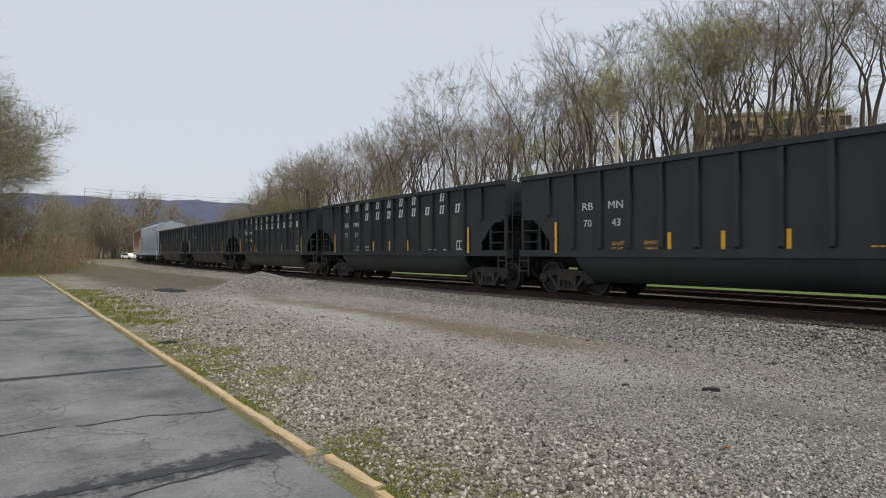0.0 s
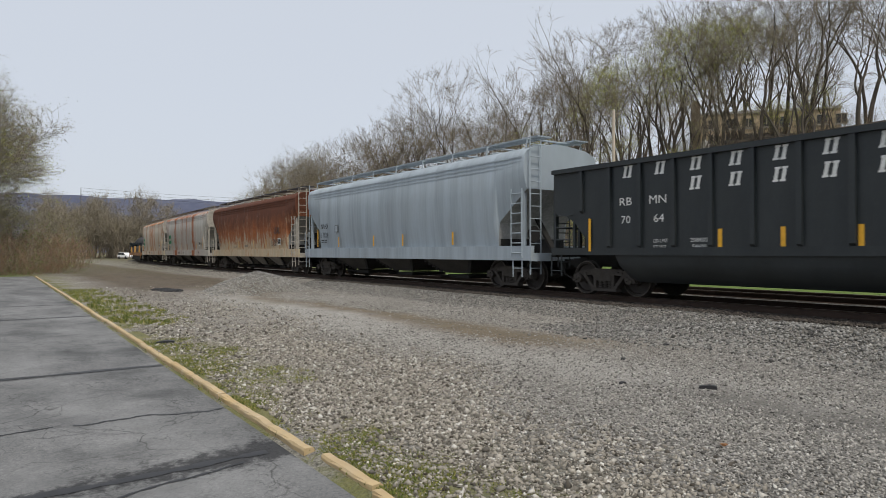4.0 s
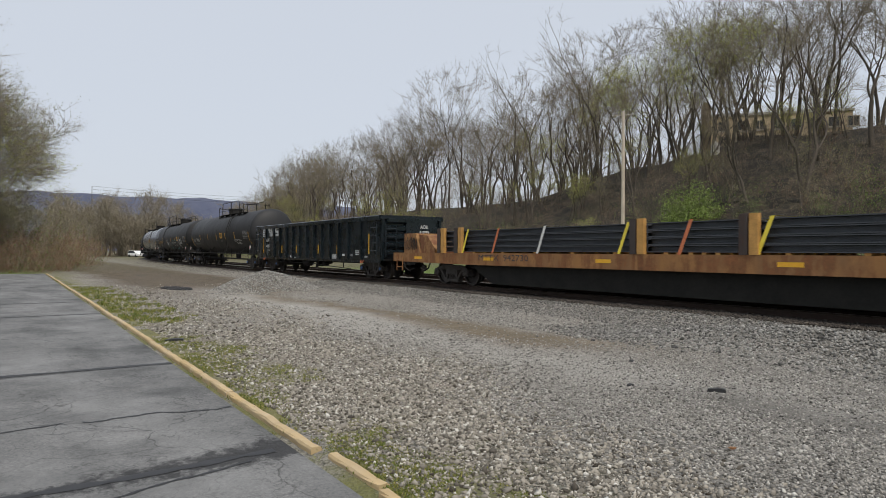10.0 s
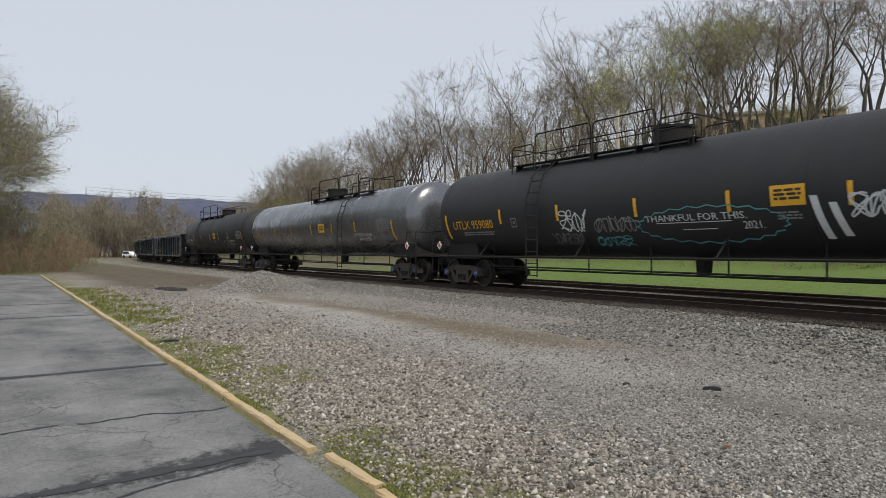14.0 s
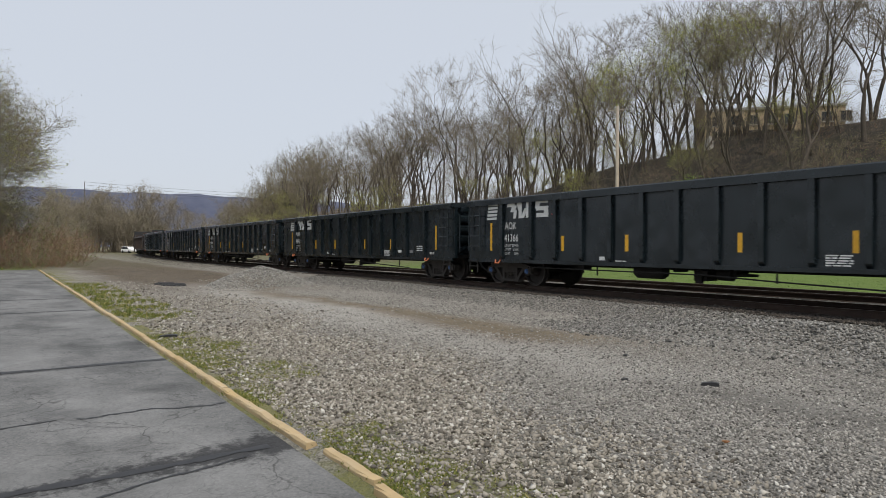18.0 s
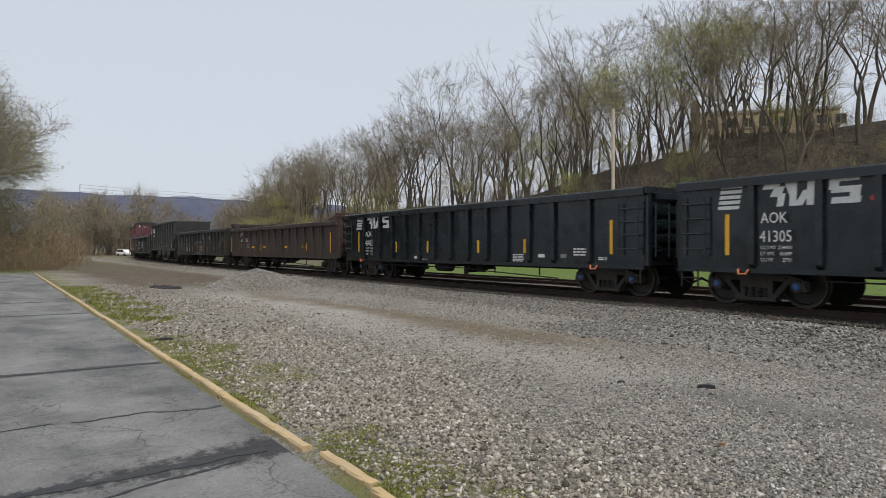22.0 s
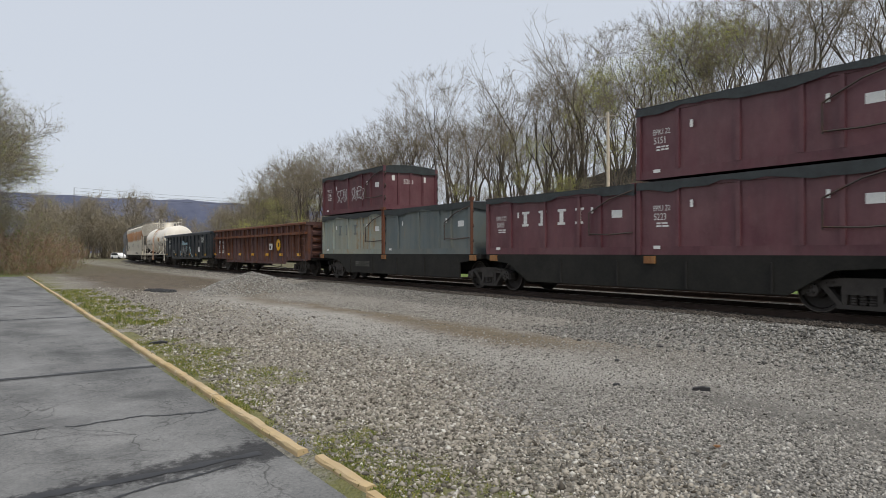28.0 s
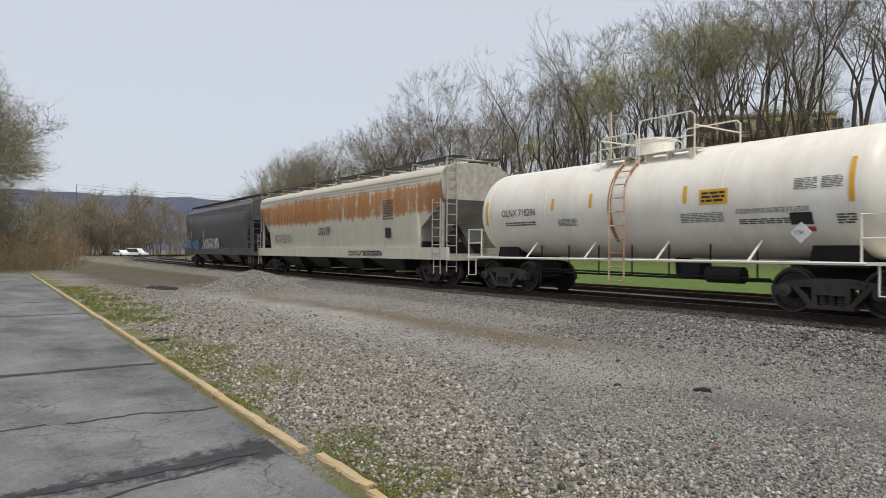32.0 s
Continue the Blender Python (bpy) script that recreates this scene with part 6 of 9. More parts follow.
# ---- container wagon ----
def waste_box(c, x, z, bd, mat, label, seed, name_word=False, number=None, L=5.95, H=1.79):
    box = thing("waste_container", label, "container", "containers on the train")
    MOVING.append((box, (c, x, z), bd))
    W = 1.28
    h = L / 2 - 0.04
    bm = bmesh.new()
    quadbox(bm, -h, h, -W, W, 0.02, H - 0.12)
    part("body", bm, mat, box)
    bm = bmesh.new()
    for s in (-1, 1):
        quadbox(bm, -h, h, s * W - 0.03, s * W + 0.05, 0.0, 0.2)
        quadbox(bm, -h, h, s * W - 0.03, s * W + 0.05, H - 0.2, H - 0.08)
        quadbox(bm, s * h - 0.03, s * h + 0.05, -W, W, 0.0, 0.2)
        for y in (-W, W):
            quadbox(bm, s * h - 0.06, s * h + 0.06, y - 0.06, y + 0.06, 0.0, H)
    part("frame", bm, mat, box)
    for x0 in (-h * 0.62, -h * 0.1, h * 0.36, h * 0.62):
        bm = bmesh.new()
        quadbox(bm, x0 - 0.05, x0 + 0.05, -W - 0.05, -W, 0.2, H - 0.2)
        part("side_rib", bm, mat, box)
    for y in (-0.6, 0.0, 0.6):
        bm = bmesh.new()
        quadbox(bm, h, h + 0.05, y - 0.04, y + 0.04, 0.2, H - 0.2)
        part("end_rib", bm, mat, box)
    rng = random.Random(seed)
    bm = bmesh.new()
    nx = 18
    rows = []
    for i in range(nx + 1):
        xx = -h - 0.05 + (2 * h + 0.1) * i / nx
        sag = 0.03 * math.sin(i * 1.7 + seed) + rng.uniform(-0.02, 0.02)
        drop = 0.21 + 0.06 * math.sin(i * 0.6 + seed * 2) + 0.03 * math.sin(i * 1.9 + seed) + rng.uniform(-0.025, 0.03)
        rows.append([bm.verts.new(p) for p in ((xx, -W - 0.075, H - drop), (xx, -W - 0.07, H - 0.02), (xx, -W * 0.5, H + 0.02 + sag), (xx, 0, H + 0.05 + sag), (xx, W * 0.5, H + 0.02 + sag), (xx, W + 0.07, H - 0.02), (xx, W + 0.075, H - drop))])
    for a, b in zip(rows, rows[1:]):
        for i in range(6):
            bm.faces.new((a[i], a[i + 1], b[i + 1], b[i]))
    for r, dx in ((rows[0], -0.012), (rows[-1], 0.012)):
        lo = [bm.verts.new((v.co.x + dx, v.co.y, H - 0.26 + rng.uniform(-0.04, 0.04))) for v in r[1:6]]
        for i in range(4):
            bm.faces.new((r[i + 1], r[i + 2], lo[i + 1], lo[i]))
    part("tarpaulin", bm, TARP, box, "black sheet tied over the top", True)
    bm = bmesh.new()
    tube(bm, [(h * 0.5, -W - 0.07, H * 0.62), (h * 0.75, -W - 0.1, H * 0.8), (h, -W - 0.07, H * 0.9)], 0.02, 5)
    tube(bm, [(h * 0.5, -W - 0.07, 0.55), (h * 0.75, -W - 0.1, 0.52), (h, -W - 0.07, 0.56)], 0.02, 5)
    tube(bm, [(h * 0.5, -W - 0.07, 0.5), (h * 0.5, -W - 0.08, H * 0.62)], 0.02, 5)
    for z0 in (0.35, 0.85, 1.35):
        tube(bm, [(h + 0.1, -W - 0.02, z0), (h + 0.18, -W - 0.02, z0 + 0.1), (h + 0.1, -W - 0.02, z0 + 0.2)], 0.025, 5)
        tube(bm, [(h + 0.1, W, z0), (h + 0.18, W, z0 + 0.1), (h + 0.1, W, z0 + 0.2)], 0.025, 5)
    part("door_gear", bm, BROWN, box, "rusty chains and door fittings")
    f = flat_surf(W + 0.004)
    if name_word:                           # four tall painted blocks with feet
        mt = WHITE if mat is MAROON else BOXGREEN
        for x0 in (-h * 0.42, -h * 0.17, h * 0.1, h * 0.33):
            mark(box, x0, 0.84, 0.15, 0.44, mt, f, "painted_block")
            mark(box, x0 - 0.07, 0.84, 0.29, 0.07, mt, flat_surf(W + 0.006), "painted_block")
            mark(box, x0 - 0.07, 1.21, 0.33, 0.07, mt, flat_surf(W + 0.006), "painted_block")
    if number:
        lettering(box, "EPIU 22", -h + 0.4, 1.06, 0.14, WHITE, f, 0.8)
        lettering(box, number, -h + 0.42, 0.84, 0.17, WHITE, f, 0.8)
        small_print(box, -h + 0.5, 0.74, 0.35, 2, WHITE, f, 0.04, seed)
        lettering(box, number, -0.35, 1.1, 0.2, WHITE, f, 0.9, end=h + 0.004)
        for y in (-0.9, 0.62):
            bm = bmesh.new()
            quadbox(bm, h, h + 0.006, y, y + 0.14, 1.2, 1.42)
            part("sticker", bm, WHITE, box)
    for x0, z0, w, hh in ((-h * 0.5, 1.1, 0.08, 0.17), (h * 0.52, 1.1, 0.08, 0.17), (-h + 0.45, 0.14, 0.2, 0.08)):
        mark(box, x0, z0, w, hh, WHITE, flat_surf(W + 0.055), "sticker", 0, "white sticker")
    mark(box, h * 0.75, 0.95, 0.34, 0.2, WHITE, f, "notice", 0, "hazard notice")
    return box


def container_wagon(front, back):
    half = (back - front) / 2
    L, bd = half - 0.5, half - 2.3
    car = start("container_wagon", "grimy articulated container wagon on three bogies", "container wagon", "wagons of the train", front, back, bd)
    for a, b in ((-L, -0.15), (0.15, L)):
        bm = bmesh.new()
        quadbox(bm, a, b, -1.3, 1.3, 1.0, 1.14)
        quadbox(bm, a, b, -0.4, 0.4, 0.6, 1.0)
        part("deck", bm, UNDER, car)
        for s in (-1, 1):
            bm = bmesh.new()
            i0, i1 = a + 2.7, b - 1.6
            if a > 0:
                i0, i1 = a + 1.6, b - 2.7
            e0, e1 = (i1 + 0.5, i1 - 0.4) if a > 0 else (i1 + 0.42, i1 + 0.4)
            prism(bm, [(a, 1.0), (a, 1.15), (b, 1.15), (b, 1.0), (e0, 0.86), (e1, 0.34), (i0 + 0.4, 0.34), (i0 - 0.5, 0.86)], s * 1.28 - 0.03, s * 1.28 + 0.03)
            part("side_girder", bm, GIRDER, car)
        for x in np.linspace(a + 3.4, b - 3.4, 4):
            bm = bmesh.new()
            quadbox(bm, x - 0.02, x + 0.02, -1.345, -1.31, 0.36, 1.0)
            part("girder_rib", bm, UNDER, car)
        for x in (a + 0.4, (a + b) / 2, b - 0.4):
            bm = bmesh.new()
            quadbox(bm, x - 0.16, x + 0.16, -1.36, -1.31, 0.94, 1.12)
            part("corner_bracket", bm, DECK_ORANGE, car)
    lettering(car, "EPIX 91522", -L + 4.0, 0.62, 0.22, CHUTE_GREY, flat_surf(1.365), 0.9)
    bm = bmesh.new()
    quadbox(bm, L - 0.2, L + 0.05, -1.4, 1.4, 0.9, 1.3)
    tube(bm, [(L - 0.1, -1.4, 0.5), (L - 0.1, -1.4, 1.9)], 0.03, 6)
    tube(bm, [(L - 1.2, -1.4, 1.2), (L - 1.2, -1.4, 1.75), (L - 0.1, -1.4, 1.75)], 0.03, 6)
    part("end_platform", bm, UNDER, car)
    xs = [-9.62, -3.67, 3.17, 9.2]
    for x in (-bd, 0.0, bd):
        bogie(car, x)
    for x in (xs[0] + 3.06, xs[1] + 3.06, xs[1] - 3.0):
        bm = bmesh.new()
        quadbox(bm, x - 0.035, x + 0.035, -1.38, -1.3, 1.15, 3.0)
        quadbox(bm, x - 0.07, x + 0.07, -1.4, -1.28, 2.95, 3.05)
        part("lashing_post", bm, RUSTRAIL, car, "rusty upright lashing post")
    couplers(car, half)
    c = (front + back) / 2
    z1, z2 = 1.15, 1.15 + 1.84
    waste_box(c, xs[3], z1, bd, MAROON, "dusty maroon waste container under another, with white stencils", 3, number="5223")
    waste_box(c, xs[3], z2, bd, MAROON, "dusty maroon waste container stacked on top", 4, number="5151")
    waste_box(c, xs[2], z1, bd, MAROON, "maroon waste container with large white lettering blocks", 5, True, number="5005")
    waste_box(c, xs[1], z1, bd, BOXGREEN, "grey-green waste container with faded patches", 6)
    waste_box(c, xs[0], z1, bd, BOXPALE, "faded pale green waste container with dark lettering blocks", 7, True)
    b = waste_box(c, xs[0], z2, bd, MAROON, "maroon waste container with white graffiti stacked on top", 8, number="5288")
    graffiti(b, -1.3, 0.5, 0.95, 0.6, GRAF_W, flat_surf(1.335), 18, 3, 0.018)
    graffiti(b, 0.1, 0.5, 1.2, 0.6, GRAF_W, flat_surf(1.335), 19, 4, 0.018)
    return car


# ---- the train, wagon by wagon: coupling points in metres back ----
G = [0.79, 15.72, 30.65, 45.58, 60.5, 75.2, 93.5, 111.5, 129.8, 147.8, 176.8, 194.35, 214.5, 234.6, 256.3, 275.5, 293.0, 310.55, 328.07, 345.6, 363.12, 380.7, 398.0, 413.3, 430.5, 457.6, 475.1, 492.4, 506.4, 527.2, 545.9]
SPEED = 15.25


def build_train():
    f = lambda i: (G[i - 1], G[i])
    rb_hopper(*f(1), "70", "43", False, "204200", "58600", YELLOW)
    rb_hopper(*f(2), "70", "27", True, "209400", "53600")
    rb_hopper(*f(3), "70", "48", True)
    rb_hopper(*f(4), "70", "56", False)
    rb_hopper(*f(5), "70", "64", True)
    car, L, s = covered_hopper(*f(6), "pale blue-grey covered hopper wagon with ribbed eaves", GREY_PAINT, 4.5, 3, GREY_PAINT)
    lettering(car, "NAHX", -6.62, 2.3, 0.25, BLACKMARK, s, 0.85)
    lettering(car, "17028", -6.62, 1.88, 0.25, BLACKMARK, s, 0.95)
    small_print(car, -6.55, 1.72, 0.6, 2, BLACKMARK, s, 0.05, 3)
    reflector(car, -7.0, 1.42, s, 0.1, 0.85)
    for x0 in (-4.6, -1.2, 1.2, 4.6):
        reflector(car, x0, 1.42, s, 0.1, 0.45)
    mark(car, -5.05, 2.1, 0.34, 0.34, DARKGREY, s, "notice")
    mark(car, -5.02, 2.13, 0.28, 0.28, GREY_PAINT, lambda x, z: s(x, z) - 0.003, "notice")
    car, L, s = covered_hopper(*f(7), "covered hopper wagon with flaking paint over deep brown rust", RUSTY, 4.5, 4, UNDER)
    lettering(car, "NAHX", -6.95, 2.32, 0.22, BLACKMARK, s, 0.9)
    lettering(car, "516206", -6.9, 1.94, 0.22, BLACKMARK, s, 0.95)
    small_print(car, -6.8, 1.78, 0.8, 3, DARKGREY, s, 0.04, 3)
    for x0 in (-4.0, -1.75, 1.3, 3.55):
        reflector(car, x0, 1.44, s, 0.09, 0.5)
    small_print(car, -2.9, 1.52, 0.7, 2, DARKGREY, s, 0.04, 4)
    small_print(car, -0.5, 1.6, 0.6, 2, DARKGREY, s, 0.04, 5)
    graffiti(car, 4.9, 2.2, 0.95, 0.42, GRAF_K, s, 3, 4, 0.022)
    graffiti(car, 4.45, 1.55, 0.9, 0.4, GRAF_K, s, 5, 4, 0.02)
    mark(car, 5.5, 1.6, 0.5, 0.36, WHITE, s, "notice", 0, "black and white stencil box")
    mark(car, 5.54, 1.66, 0.18, 0.24, BLACKMARK, lambda x, z: s(x, z) - 0.004, "notice")
    mark(car, 5.77, 1.66, 0.18, 0.24, BLACKMARK, lambda x, z: s(x, z) - 0.004, "notice")
    car, L, s = covered_hopper(*f(8), "off-white covered hopper wagon streaked with orange rust", STREAKY, 4.5, 3, UNDER)
    fm(car, L, s, "41708")
    car, L, s = covered_hopper(*f(9), "cream covered hopper wagon streaked with orange rust", CREAM, 4.5, 3, UNDER)
    fm(car, L, s, "41713")
    flat_wagon(*f(10))
    ns_gondola(*f(11), "41099")
    car, L, s, half = tank_wagon(*f(12), "long matt black tank wagon", TANK_BLACK)
    tank_marks(car, L, s, "CBTX 785703", WHITE, gas=True)
    car, L, s, half = tank_wagon(*f(13), "long black tank wagon with pale graffiti", TANK_BLACK, way=-1)
    tank_marks(car, L, s, "UTLX 959080", YELLOW, graf=True)
    car, L, s, half = tank_wagon(*f(14), "glossy dark grey tank wagon", TANK_GLOSS)
    tank_marks(car, L, s, "", WHITE, gas=True)
    car, L, s, half = tank_wagon(*f(15), "long dark brownish black tank wagon", TANK_BLACK, way=-1)
    tank_marks(car, L, s, "MULX 701391", WHITE, gas=True)
    for i, n in zip(range(16, 21), ("41366", "40951", "40886", "41305", "41002")):
        ns_gondola(*f(i), n)
    car, L, W = gondola(*f(21), "dark brown worn gondola wagon with ribbed ends", BROWN, 2.55, skirt=0.76, end_rise=0.34, places=[1.09 * k for k in range(-6, 7)])
    s = flat_surf(W + 0.014)
    for x0 in (-4.14, -2.1, 1.5, 4.0):
        mark(car, x0, 1.28, 0.48, 0.12, YELLOW, s, "reflector", 0, "yellow reflective strip")
    for x0 in (-2.5, 4.6):
        reflector(car, x0, 1.14, s, 0.09, 0.4)
    for x0 in (-7.95, 7.8):
        reflector(car, x0, 1.05, flat_surf(W + 0.15), 0.09, 0.95)
    lettering(car, "NW", -6.48, 2.02, 0.26, WHITE, s, 0.75)
    lettering(car, "130", -6.45, 1.66, 0.26, WHITE, s, 0.8)
    lettering(car, "386", -5.38, 1.68, 0.26, WHITE, s, 0.85)
    small_print(car, -6.4, 1.45, 0.4, 2, DARKGREY, s, 0.08, 3)
    small_print(car, -5.2, 1.45, 0.55, 2, WALK_GREY, s, 0.09, 4)
    small_print(car, -4.1, 1.95, 0.6, 5, DARKGREY, s, 0.06, 5)
    car, L, W = gondola(*f(22), "dark olive gondola wagon scrawled with white graffiti", OLIVE, 2.66, skirt=0.76, places=[-6.7, 6.7] + [0.96 * k for k in range(-6, 7)])
    s = flat_surf(W + 0.1)
    g = flat_surf(W + 0.014)
    for x0, z0, w, h, seed, n, th in ((-8.0, 1.55, 0.7, 0.4, 12, 5, 0.013), (-7.5, 1.3, 0.45, 0.35, 24, 4, 0.012), (-6.45, 1.75, 0.8, 0.42, 13, 5, 0.015), (-6.45, 1.3, 0.8, 0.4, 14, 5, 0.016), (-3.45, 1.9, 0.75, 0.26, 15, 6, 0.014), (-2.55, 2.1, 0.65, 0.22, 16, 5, 0.015), (2.65, 1.9, 0.75, 0.26, 19, 6, 0.016), (5.35, 1.4, 0.9, 0.4, 20, 6, 0.013), (6.35, 1.75, 0.75, 0.4, 21, 5, 0.016)):
        graffiti(car, x0, z0, w, h, WALK_GREY if seed in (12, 15, 24) else GRAF_W, g, seed, n, th)
    spray_piece(car, -0.85, 0.9, 2.9, 0.92, None, GRAF_W, s, 17, 5, 0.006, (0.04, 0.06), 0.82)
    spray_piece(car, -0.75, 1.12, 2.7, 0.42, None, GRAF_W, s, 18, 5, 0.006, (0.07, 0.1), 0.34)
    graffiti(car, 1.3, 1.95, 0.55, 0.4, GRAF_W, s, 22, 3, 0.014)
    graffiti(car, 3.35, 1.3, 0.3, 0.6, GRAF_W, g, 25, 2, 0.012)
    lettering(car, "NS", -4.62, 1.92, 0.26, WHITE, g, 0.95)
    mark(car, -4.06, 1.9, 0.12, 0.28, GRAF_B, g, "stencil", 0, "small blue patch")
    lettering(car, "193", -4.62, 1.48, 0.27, WHITE, g, 0.85)
    lettering(car, "923", -3.58, 1.48, 0.27, WHITE, g, 0.88)
    small_print(car, -4.6, 1.22, 0.4, 2, WHITE, g, 0.075, 5)
    small_print(car, -3.5, 1.22, 0.45, 2, WHITE, g, 0.075, 6)
    for x0 in (-5.3, -3.62, -1.75, 1.15, 3.1, 4.85):
        reflector(car, x0, 1.02, s, 0.1, 0.44)
    for x0 in (-8.15, 7.8):
        reflector(car, x0, 0.98, s, 0.1, 0.9)
    car, L, W = coal_hopper(*f(23), "charcoal open hopper wagon with three chutes and a white emblem", CHARCOAL, 3.78, 11, False)
    s = flat_surf(W + 0.1)
    for i in range(4):
        mark(car, -L + 0.95 - 0.05 * i, 3.25 - 0.12 * i, 0.7, 0.075, WHITE, s, "emblem_stripe", 0.06)
    for x0 in (2.05, 2.5, 2.85, 3.2):
        mark(car, -L + x0, 2.88, 0.24, 0.44, WHITE, s, "emblem", 0.08)
    lettering(car, "NS", -L + 1.7, 2.5, 0.22, WHITE, flat_surf(W + 0.014), 0.9)
    lettering(car, "145 554", -L + 2.3, 2.5, 0.22, WHITE, s, 0.9)
    for x0 in (-5.67, -0.63, 2.09):
        mark(car, x0, 1.4, 0.36, 0.12, YELLOW, flat_surf(W + 0.014), "reflector", 0, "yellow reflective strip")
    mark(car, 5.2, 1.38, 0.4, 0.26, YELLOW, flat_surf(W + 0.014), "reflector", 0, "yellow reflective plate")
    for x0, z0, r0 in ((-0.3, 1.95, 0.2), (0.45, 1.95, 0.13), (3.2, 2.1, 0.14), (5.3, 2.12, 0.24)):
        bm = bmesh.new()
        lathe(bm, [(-W - 0.013, 0.0), (-W - 0.013, r0 * 0.92), (-W - 0.0105, r0)], "y", 11, c=(x0, 0, z0))
        part("patch", bm, CONC_STAIN if r0 < 0.15 else PRIMER, car, "bare patch in the paint")
    mark(car, 3.1, 1.42, 0.34, 0.34, WHITE, flat_surf(W + 0.014), "notice", 0, "white stencilled box")
    for x0 in (3.14, 3.29):
        mark(car, x0, 1.46, 0.1, 0.26, BLACKMARK, flat_surf(W + 0.018), "notice")
    small_print(car, 1.4, 1.42, 0.3, 3, WALK_GREY, flat_surf(W + 0.014), 0.03, 12)
    small_print(car, 4.75, 1.68, 0.4, 1, WHITE, flat_surf(W + 0.014), 0.07, 13)
    car, L, W = gondola(*f(24), "dark olive gondola wagon with white stencils and a chalk-white drawing", OLIVE, 2.75, 12, skirt=0.74)
    s = flat_surf(W + 0.1)
    lettering(car, "NS", -L + 2.0, 2.1, 0.25, WHITE, s, 1.0)
    lettering(car, "2016 33", -L + 1.8, 1.65, 0.25, WHITE, s, 1.0)
    lettering(car, "LD LMT", -L + 1.85, 1.25, 0.09, WHITE, s)
    lettering(car, "LT WT  67100", -L + 1.85, 1.1, 0.09, WHITE, s)
    mark(car, -L + 0.2, 1.15, 0.4, 0.26, YELLOW, s, "reflector")
    mark(car, -L + 4.2, 1.15, 0.6, 0.12, YELLOW, s, "reflector")
    graffiti(car, -L + 4.9, 1.2, 2.0, 1.1, GRAF_W, s, 22, 3, 0.045)
    graffiti(car, 0.2, 1.3, 2.0, 0.8, GRAF_W, s, 23, 5, 0.03)
    container_wagon(*f(25))
    car, L, W = gondola(*f(26), "rust-red gondola wagon with raised ribbed sides", RUSTRED, 2.74, 20, skirt=0.585, notch=0.2, post_w=0.09, rail_mat=RUSTRAIL, chord=0.12)
    s = flat_surf(W + 0.1)
    bm = bmesh.new()
    quadbox(bm, -L, L, -W - 0.12, -W - 0.0, 2.13, 2.25)
    quadbox(bm, -L, L, -W - 0.16, -W - 0.12, 2.12, 2.15)
    part("side_rail", bm, RUSTRAIL, car, "rusty orange rail along the side")
    lettering(car, "AM", -L + 1.25, 1.78, 0.24, WHITE, s, 0.85)
    lettering(car, "GX", -L + 2.1, 1.78, 0.24, WHITE, s, 0.85)
    lettering(car, "29", -L + 1.28, 1.46, 0.24, WHITE, s, 0.85)
    lettering(car, "18", -L + 2.12, 1.46, 0.24, WHITE, s, 0.85)
    small_print(car, -L + 1.28, 1.28, 0.4, 2, WHITE, s, 0.06, 9)
    small_print(car, -L + 2.1, 1.28, 0.45, 2, WHITE, s, 0.06, 10)
    for x0 in (-8.1, -5.0, -2.6, -0.1, 2.4, 4.6, 7.1):
        mark(car, x0, 1.02, 0.48, 0.14, YELLOW, s, "reflector", 0, "yellow reflective strip")
    bm = bmesh.new()
    lathe(bm, [(-W - 0.104, 0.0), (-W - 0.104, 0.31), (-W - 0.1, 0.31)], "y", 20, c=(4.45, 0, 1.62))
    part("emblem", bm, YELLOW, car, "round yellow painted emblem")
    mark(car, 4.35, 1.52, 0.2, 0.22, BLACKMARK, flat_surf(W + 0.108), "emblem_mark", 0.06)
    mark(car, 3.0, 1.36, 0.5, 0.34, WHITE, s, "notice", 0.03, "torn white paper notice")
    mark(car, 3.12, 1.4, 0.22, 0.18, BLACKMARK, flat_surf(W + 0.106), "notice", -0.05)
    car, L, W = gondola(*f(27), "dark blue-black gondola wagon with pale blue graffiti", BLUEBLACK, 2.74, 13, skirt=0.68, notch=0.14)
    s = flat_surf(W + 0.1)
    lettering(car, "AMGX", -L + 1.95, 2.02, 0.3, WHITE, s, 0.8)
    lettering(car, "2838", -L + 1.95, 1.58, 0.3, WHITE, s, 0.85)
    small_print(car, -L + 3.9, 1.3, 0.45, 2, WHITE, s, 0.07, 4)
    small_print(car, -L + 0.7, 2.4, 0.7, 3, WHITE, s, 0.03, 4)
    spray_piece(car, -1.3, 0.82, 2.9, 1.0, None, WALK_GREY, s, 31, 4, 0.006, (0.02, 0.035), 0.8)
    spray_piece(car, -0.85, 1.82, 1.95, 0.2, (GRAF_P,), GRAF_P, s, 33, 7, 0.008, (0.1, 0.2), 1.1)
    spray_piece(car, -0.72, 1.9, 0.5, 0.3, (GRAF_P,), GRAF_P, s, 34, 2, 0.011, (0.1, 0.2))
    for k, (x0, z0, h0) in enumerate(((1.8, 1.45, 0.26), (2.0, 1.25, 0.24), (2.2, 1.05, 0.22), (2.45, 0.9, 0.2), (2.65, 0.8, 0.18), (-1.45, 0.85, 0.6), (-0.3, 1.35, 0.5), (0.75, 1.2, 0.6))):
        spray_piece(car, x0, z0, 0.22 if h0 < 0.3 else 0.1, h0, (GRAF_P if k % 2 else GRAF_W,), GRAF_P, s, 40 + k, 1, 0.009, (0.1, 0.2))
    graffiti(car, -1.2, 0.95, 2.7, 0.7, GRAF_W, s, 35, 6, 0.012, 0.014)
